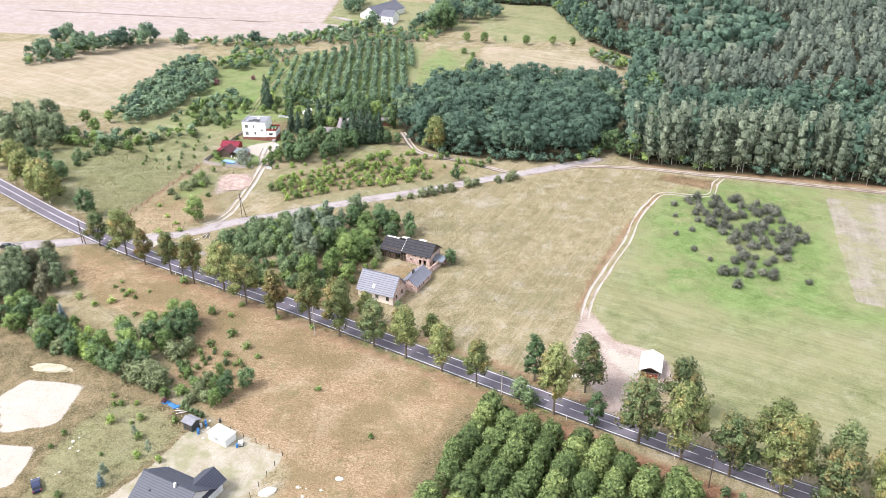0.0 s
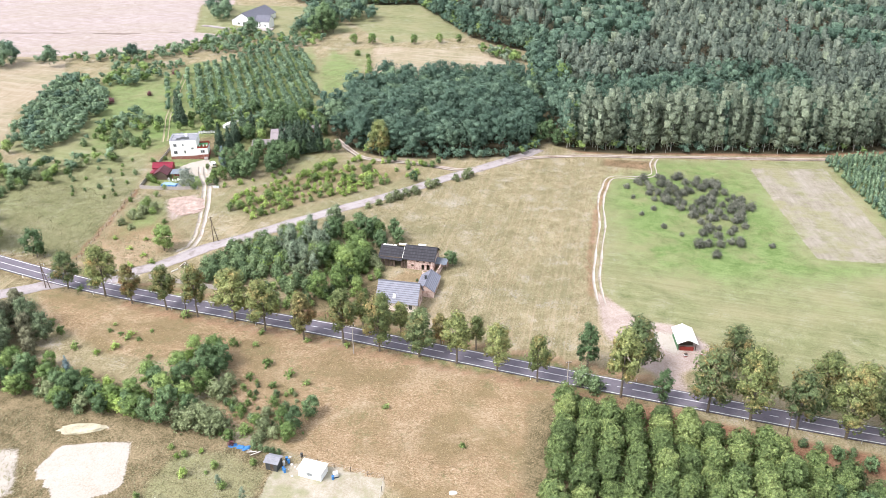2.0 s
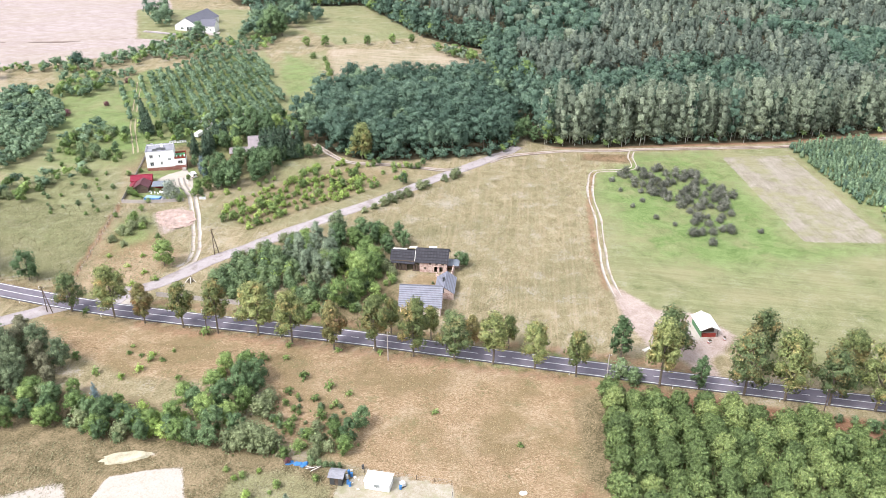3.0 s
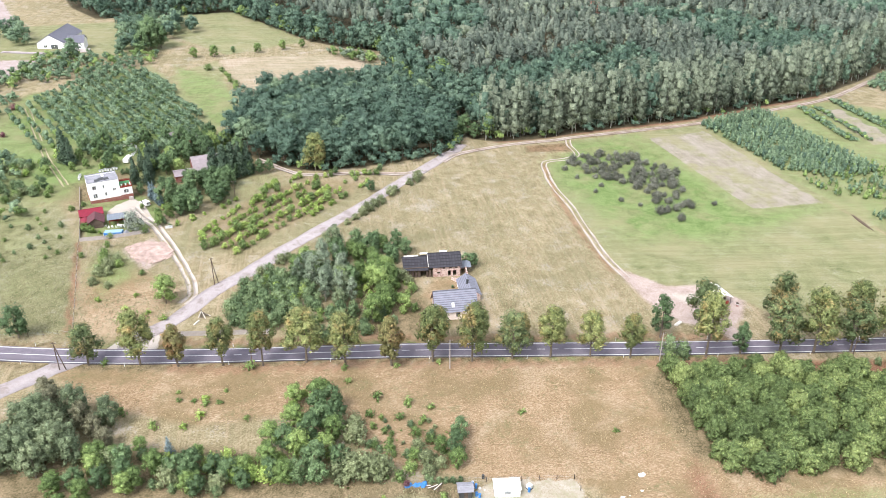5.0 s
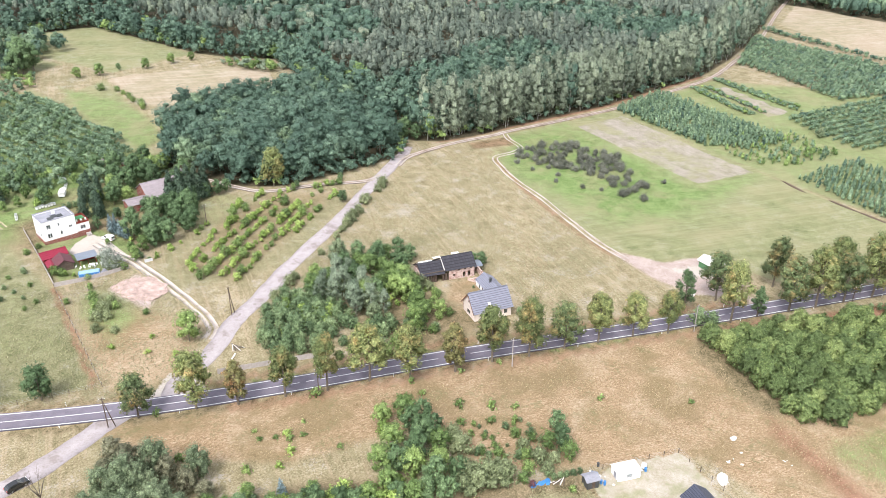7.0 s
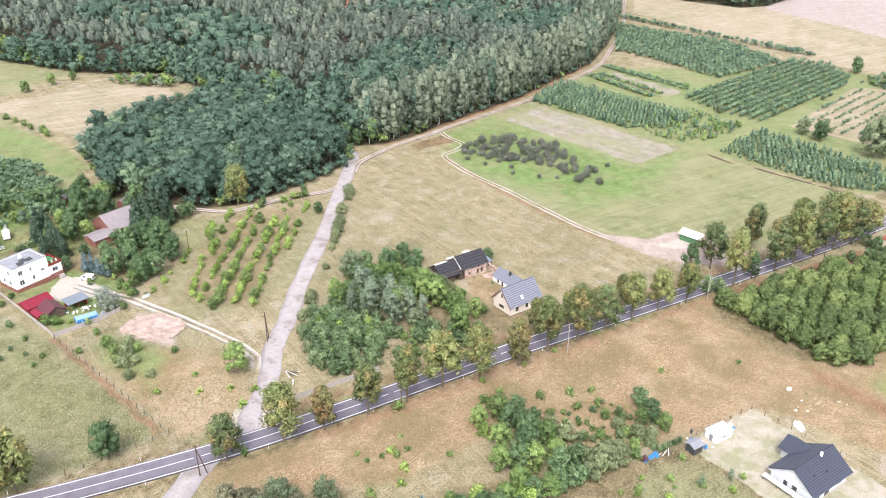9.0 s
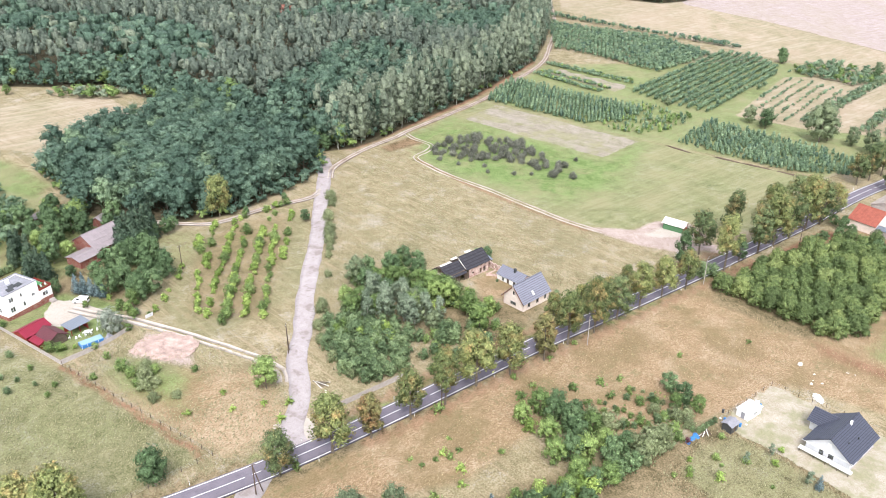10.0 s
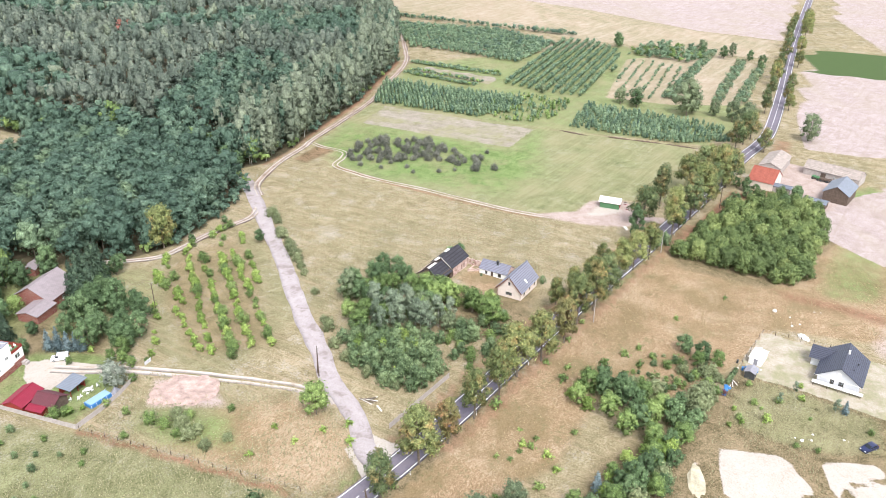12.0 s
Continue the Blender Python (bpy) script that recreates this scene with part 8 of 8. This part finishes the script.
def car(name, x, y, turn, colour, label, length=4.2, width=1.75, height=1.48, van=False):
    """A car that faces local +x."""
    root = thing(name, x, y, turn, label, "van" if van else "car")
    root.location.z += 0.05
    L, w, h = length / 2, width / 2, height
    if van:
        prof = [(-L, 0.3), (-L, h - 0.1), (-L + 0.12, h), (L * 0.25, h), (L * 0.55, 1.12), (L * 0.96, 0.92), (L, 0.6), (L, 0.3)]
    else:
        prof = [(-L, 0.3), (-L, 0.85), (-L + 0.18, 1.0), (-L * 0.72, h - 0.1), (-L * 0.45, h), (L * 0.05, h), (L * 0.42, 0.98), (L * 0.93, 0.82), (L, 0.6), (L, 0.3)]
    bm = bmesh.new()
    sides = []
    for s in (-1, 1):
        sides.append([bm.verts.new((px, s * w * (1.0 if pz < 1.0 else 0.84), pz)) for px, pz in prof])
    n = len(prof)
    for i in range(n):
        j = (i + 1) % n
        bm.faces.new([sides[0][i], sides[0][j], sides[1][j], sides[1][i]])
    bm.faces.new(sides[0][::-1]), bm.faces.new(sides[1])
    bmesh.ops.recalc_face_normals(bm, faces=bm.faces)
    bmesh.ops.bevel(bm, geom=[e for e in bm.edges], offset=0.05, segments=2, affect="EDGES")
    part("body", bm, paint(name + "_paint", colour), root)
    # glass: windscreen, rear and side panes
    def slab(p, q, y0, y1, nm):
        d = Vector((q[0] - p[0], 0, q[1] - p[1]))
        nn = Vector((-d.z, 0, d.x)).normalized() * 0.02
        nn = nn if nn.z >= 0 or abs(nn.z) < 0.001 else -nn
        if abs(d.x) < 0.2:
            nn = Vector((-0.03, 0, 0))
        pts = [Vector((p[0], y0, p[1])), Vector((q[0], y0, q[1])), Vector((q[0], y1, q[1])), Vector((p[0], y1, p[1]))]
        part(nm, solid([tuple(v) for v in pts] + [tuple(v + nn) for v in pts], [(0, 1, 2, 3), (4, 5, 6, 7), (0, 1, 5, 4), (1, 2, 6, 5), (2, 3, 7, 6), (3, 0, 4, 7)]), M_CARGLASS, root)
    if van:
        slab((L * 0.53, 1.15), (L * 0.28, h - 0.04), -w * 0.76, w * 0.76, "windscreen")
        for s in (-1, 1):
            slab((-L - 0.01, 1.0), (-L - 0.01, h - 0.25), s * w * 0.12, s * w * 0.7, "rear_window")
            part("side_window", boxed((L * 0.05, L * 0.4, s * w * 0.9 - 0.04, s * w * 0.9 + 0.04, 1.05, h - 0.22)), M_CARGLASS, root)
    else:
        slab((L * 0.40, 1.0), (L * 0.08, h - 0.03), -w * 0.74, w * 0.74, "windscreen")
        slab((-L * 0.9, 1.0), (-L * 0.73, h - 0.13), -w * 0.72, w * 0.72, "rear_window")
        for s in (-1, 1):
            part("side_window", boxed((-L * 0.62, -L * 0.08, s * w * 0.91 - 0.04, s * w * 0.91 + 0.04, 1.02, h - 0.16)), M_CARGLASS, root)
            part("side_window", boxed((-L * 0.04, L * 0.24, s * w * 0.91 - 0.04, s * w * 0.91 + 0.04, 1.02, h - 0.2)), M_CARGLASS, root)
    for s in (-1, 1):
        part("tail_lamp", boxed((-L - 0.02, -L + 0.05, s * w * 0.8 - 0.12, s * w * 0.8 + 0.12, 0.7, 0.95)), M_LAMP, root)
        part("headlight", boxed((L * 0.93, L * 0.99, s * w * 0.7 - 0.18, s * w * 0.7 + 0.18, 0.62, 0.8)), M_PLASTICWHITE, root)
        for wx in (-L * 0.6, L * 0.62):
            bm = bmesh.new()
            bmesh.ops.create_cone(bm, cap_ends=True, segments=18, radius1=0.31, radius2=0.31, depth=0.2, matrix=Matrix.Translation((wx, s * (w - 0.08), 0.26)) @ pose(0, 0, 0, 90))
            wheel = part("wheel", bm, M_TYRE, root)
            bm = bmesh.new()
            bmesh.ops.create_cone(bm, cap_ends=True, segments=12, radius1=0.18, radius2=0.18, depth=0.03, matrix=Matrix.Translation((wx, s * (w + 0.03), 0.26)) @ pose(0, 0, 0, 90))
            part("rim", bm, M_GALV, wheel)


car("delivery_van", -92.9, 330.6, 112, (0.8, 0.8, 0.8), "white panel van parked on the grass", 4.3, 1.75, 1.8, True)
car("hatchback", -89.6, 137.6, 125, (0.006, 0.014, 0.07), "dark blue hatchback parked on the grass")
car("estate_car", -152.2, 234.4, 8, (0.012, 0.013, 0.016), "black estate car parked beside the side road", 4.5)


# ---- poles, posts and the bare tree ----
def utility_pole(x, y, height, double=False, turn=0.0, mat=None, label="weathered wooden utility pole beside the track"):
    root = thing("utility_pole", x, y, turn, label, "pole", "utility poles")
    v, f = stick((0, 0, -0.5), (0, 0, height), 0.14, 0.1, 8)
    new("shaft", np_mesh("shaft", v, f, mat or M_OLDWOOD)).parent = root
    if double:
        v, f = stick((1.6, 0, -0.5), (0.05, 0, height - 0.8), 0.13, 0.1, 8)
        new("brace", np_mesh("brace", v, f, mat or M_OLDWOOD)).parent = root
    arm = part("crossarm", boxed((-0.7, 0.7, -0.05, 0.05, height - 0.4, height - 0.28)), M_OLDWOOD, root)
    for k in (-0.6, 0, 0.6):
        part("insulator", boxed((k - 0.04, k + 0.04, -0.04, 0.04, height - 0.28, height - 0.1)), M_PLASTICWHITE, arm)


POLES = [(-86.8, 264.6, 9.0, True, 30), (-131.2, 240.6, 8.0, True, -25), (-89.8, 219.6, 8.0, False, 0), (-46.3, 198.0, 8.5, False, 0), (-64, 320, 8.0, False, 0)]
for x, y, h, d, t in POLES:
    utility_pole(x, y, h, d, t, M_CONCRETE if x > -50 else None, "grey concrete lamp post beside the road" if x > -50 else "weathered wooden utility pole beside the track")
utility_pole(3.5, 176.5, 8.5, False, 0, M_CONCRETE, "grey concrete lamp post beside the road")
utility_pole(47, 152.5, 8.5, False, 0, M_OLDWOOD, "dark wooden pole beside the road")


def delineators():
    p = np.array(ROAD)
    s = np.concatenate([[0], np.cumsum(np.hypot(*np.diff(p, axis=0).T))])
    for k in range(18):
        at = 110 + 25 * k
        x, y = np.interp(at, s, p[:, 0]), np.interp(at, s, p[:, 1])
        x2, y2 = np.interp(at + 1, s, p[:, 0]), np.interp(at + 1, s, p[:, 1])
        nx, ny = -(y2 - y), x2 - x
        for side in (-3.9, 3.9):
            root = thing("delineator", x + nx * side, y + ny * side, math.degrees(math.atan2(ny, nx)), "white roadside marker post", "post", "marker posts")
            part("post", boxed((-0.06, 0.06, -0.06, 0.06, -0.2, 1.0)), M_PLASTICWHITE, root)
            part("reflector", boxed((-0.065, 0.065, -0.065, 0.065, 0.72, 0.85)), M_DARKGREY, root)


delineators()


def bare_tree(x, y):
    root = thing("bare_tree", x, y, 0, "small leafless tree beside the side road", "tree")
    rng = random.Random(5)
    bits = [stick((0, 0, -0.3), (0.2, 0, 3.0), 0.2, 0.14, 7)]
    for i in range(7):
        a = i * 0.9
        tip = (1.6 * math.cos(a), 1.6 * math.sin(a), 5.0 + rng.random() * 2.2)
        bits.append(stick((0.2, 0, 2.8), tip, 0.1, 0.03, 5))
        for k in range(3):
            bits.append(stick(tip if k else (tip[0] * 0.6, tip[1] * 0.6, tip[2] * 0.8), (tip[0] * 1.4 + rng.gauss(0, 0.6), tip[1] * 1.4 + rng.gauss(0, 0.6), tip[2] + 1.0 + rng.random()), 0.035, 0.01, 4))
    for i, (v, f) in enumerate(bits):
        pname = "branch" if i else "trunk"
        new(pname, np_mesh(pname, v, f, M_BARK)).parent = root


bare_tree(-150.6, 225.2)


# ---- grass that stands up out of the fields ----
SANDS = [[(-111, 172.5), (-95, 171), (-94.6, 155.5), (-106, 151.5), (-114.8, 164)], [(-115, 178.5), (-98, 178.5), (-98, 173), (-113, 173)], [(-95, 150), (-93.6, 136), (-99, 127), (-113, 129), (-113, 145), (-108, 150)],
         [(-42, 151.5), (-58.4, 159.8), (-65.5, 158), (-69, 147), (-78, 130), (-74, 118), (-60, 118), (-51, 128)]]


def tufts(name, label, poly, n, size, mat, seed, up=0.04):
    rng = np.random.default_rng(seed)
    p = np.array(poly)
    pts = rng.uniform(p.min(0), p.max(0), (n * 3, 2))
    pts = pts[inside(poly, pts[:, 0], pts[:, 1])][:n]
    for bare in SANDS:
        pts = pts[~inside(bare, pts[:, 0], pts[:, 1])]
    clump = np.array([noise.noise((a * 0.25, b * 0.25, 1.7)) for a, b in pts])
    pts = pts[clump > -0.6]
    m = len(pts)
    a = rng.random(m) * 6.283
    w, h = size * rng.uniform(0.2, 0.5, m), size * rng.uniform(0.3, 0.8, m)
    lean = (rng.normal(0, 0.8, (m, 2)) + (0.9, 0.5)) * h[:, None]
    base = np.column_stack([pts, gzn(pts[:, 0], pts[:, 1]) - 0.05])
    d = np.column_stack([np.cos(a), np.sin(a), np.zeros(m)]) * (w / 2)[:, None]
    top = np.column_stack([lean, h + up])
    v = np.stack([base - d * 0.6, base + d * 0.6, base + d * 1.2 + top, base - d * 1.2 + top], 1).reshape(-1, 3)
    me = np_mesh(name, v, np.arange(4 * m).reshape(m, 4), mat)
    return tagged(new(name, me), label, "grass", "", "stuff")


M_DRYTUFT = leafy("dry_grass_blades", (0.26, 0.195, 0.11), (0.38, 0.3, 0.18), (0.48, 0.41, 0.28))
M_GREENTUFT = leafy("meadow_grass_blades", (0.2, 0.195, 0.105), (0.32, 0.3, 0.18), (0.46, 0.43, 0.3))
tufts("dry_grass", "tall dry straw-coloured grass standing in clumps", [(-128, 228), (-60, 203), (0, 175), (-14, 146), (20, 118), (-40, 100), (-42, 150), (-60, 166), (-60, 182), (-80, 192), (-110, 206)], 30000, 0.36, M_DRYTUFT, 1)
tufts("meadow_grass", "rough meadow grass with pale seed heads", [(-60, 272), (-30, 292), (20, 317), (60, 319), (45, 282), (33, 248), (22, 215), (18, 190), (-20, 203), (-16, 238)], 18000, 0.5, M_GREENTUFT, 2)
tufts("meadow_grass", "rough grass west of the track", [(-150, 262), (-118, 246), (-104, 252), (-93, 264), (-94, 306), (-117, 309), (-160, 318)], 11000, 0.5, M_GREENTUFT, 3)
tufts("weedy_grass", "weeds and grass round the sandy plots", [(-150, 190), (-112, 183), (-96, 172), (-80, 168), (-62, 160), (-78, 130), (-110, 110), (-160, 140)], 11000, 0.5, M_GREENTUFT, 4)
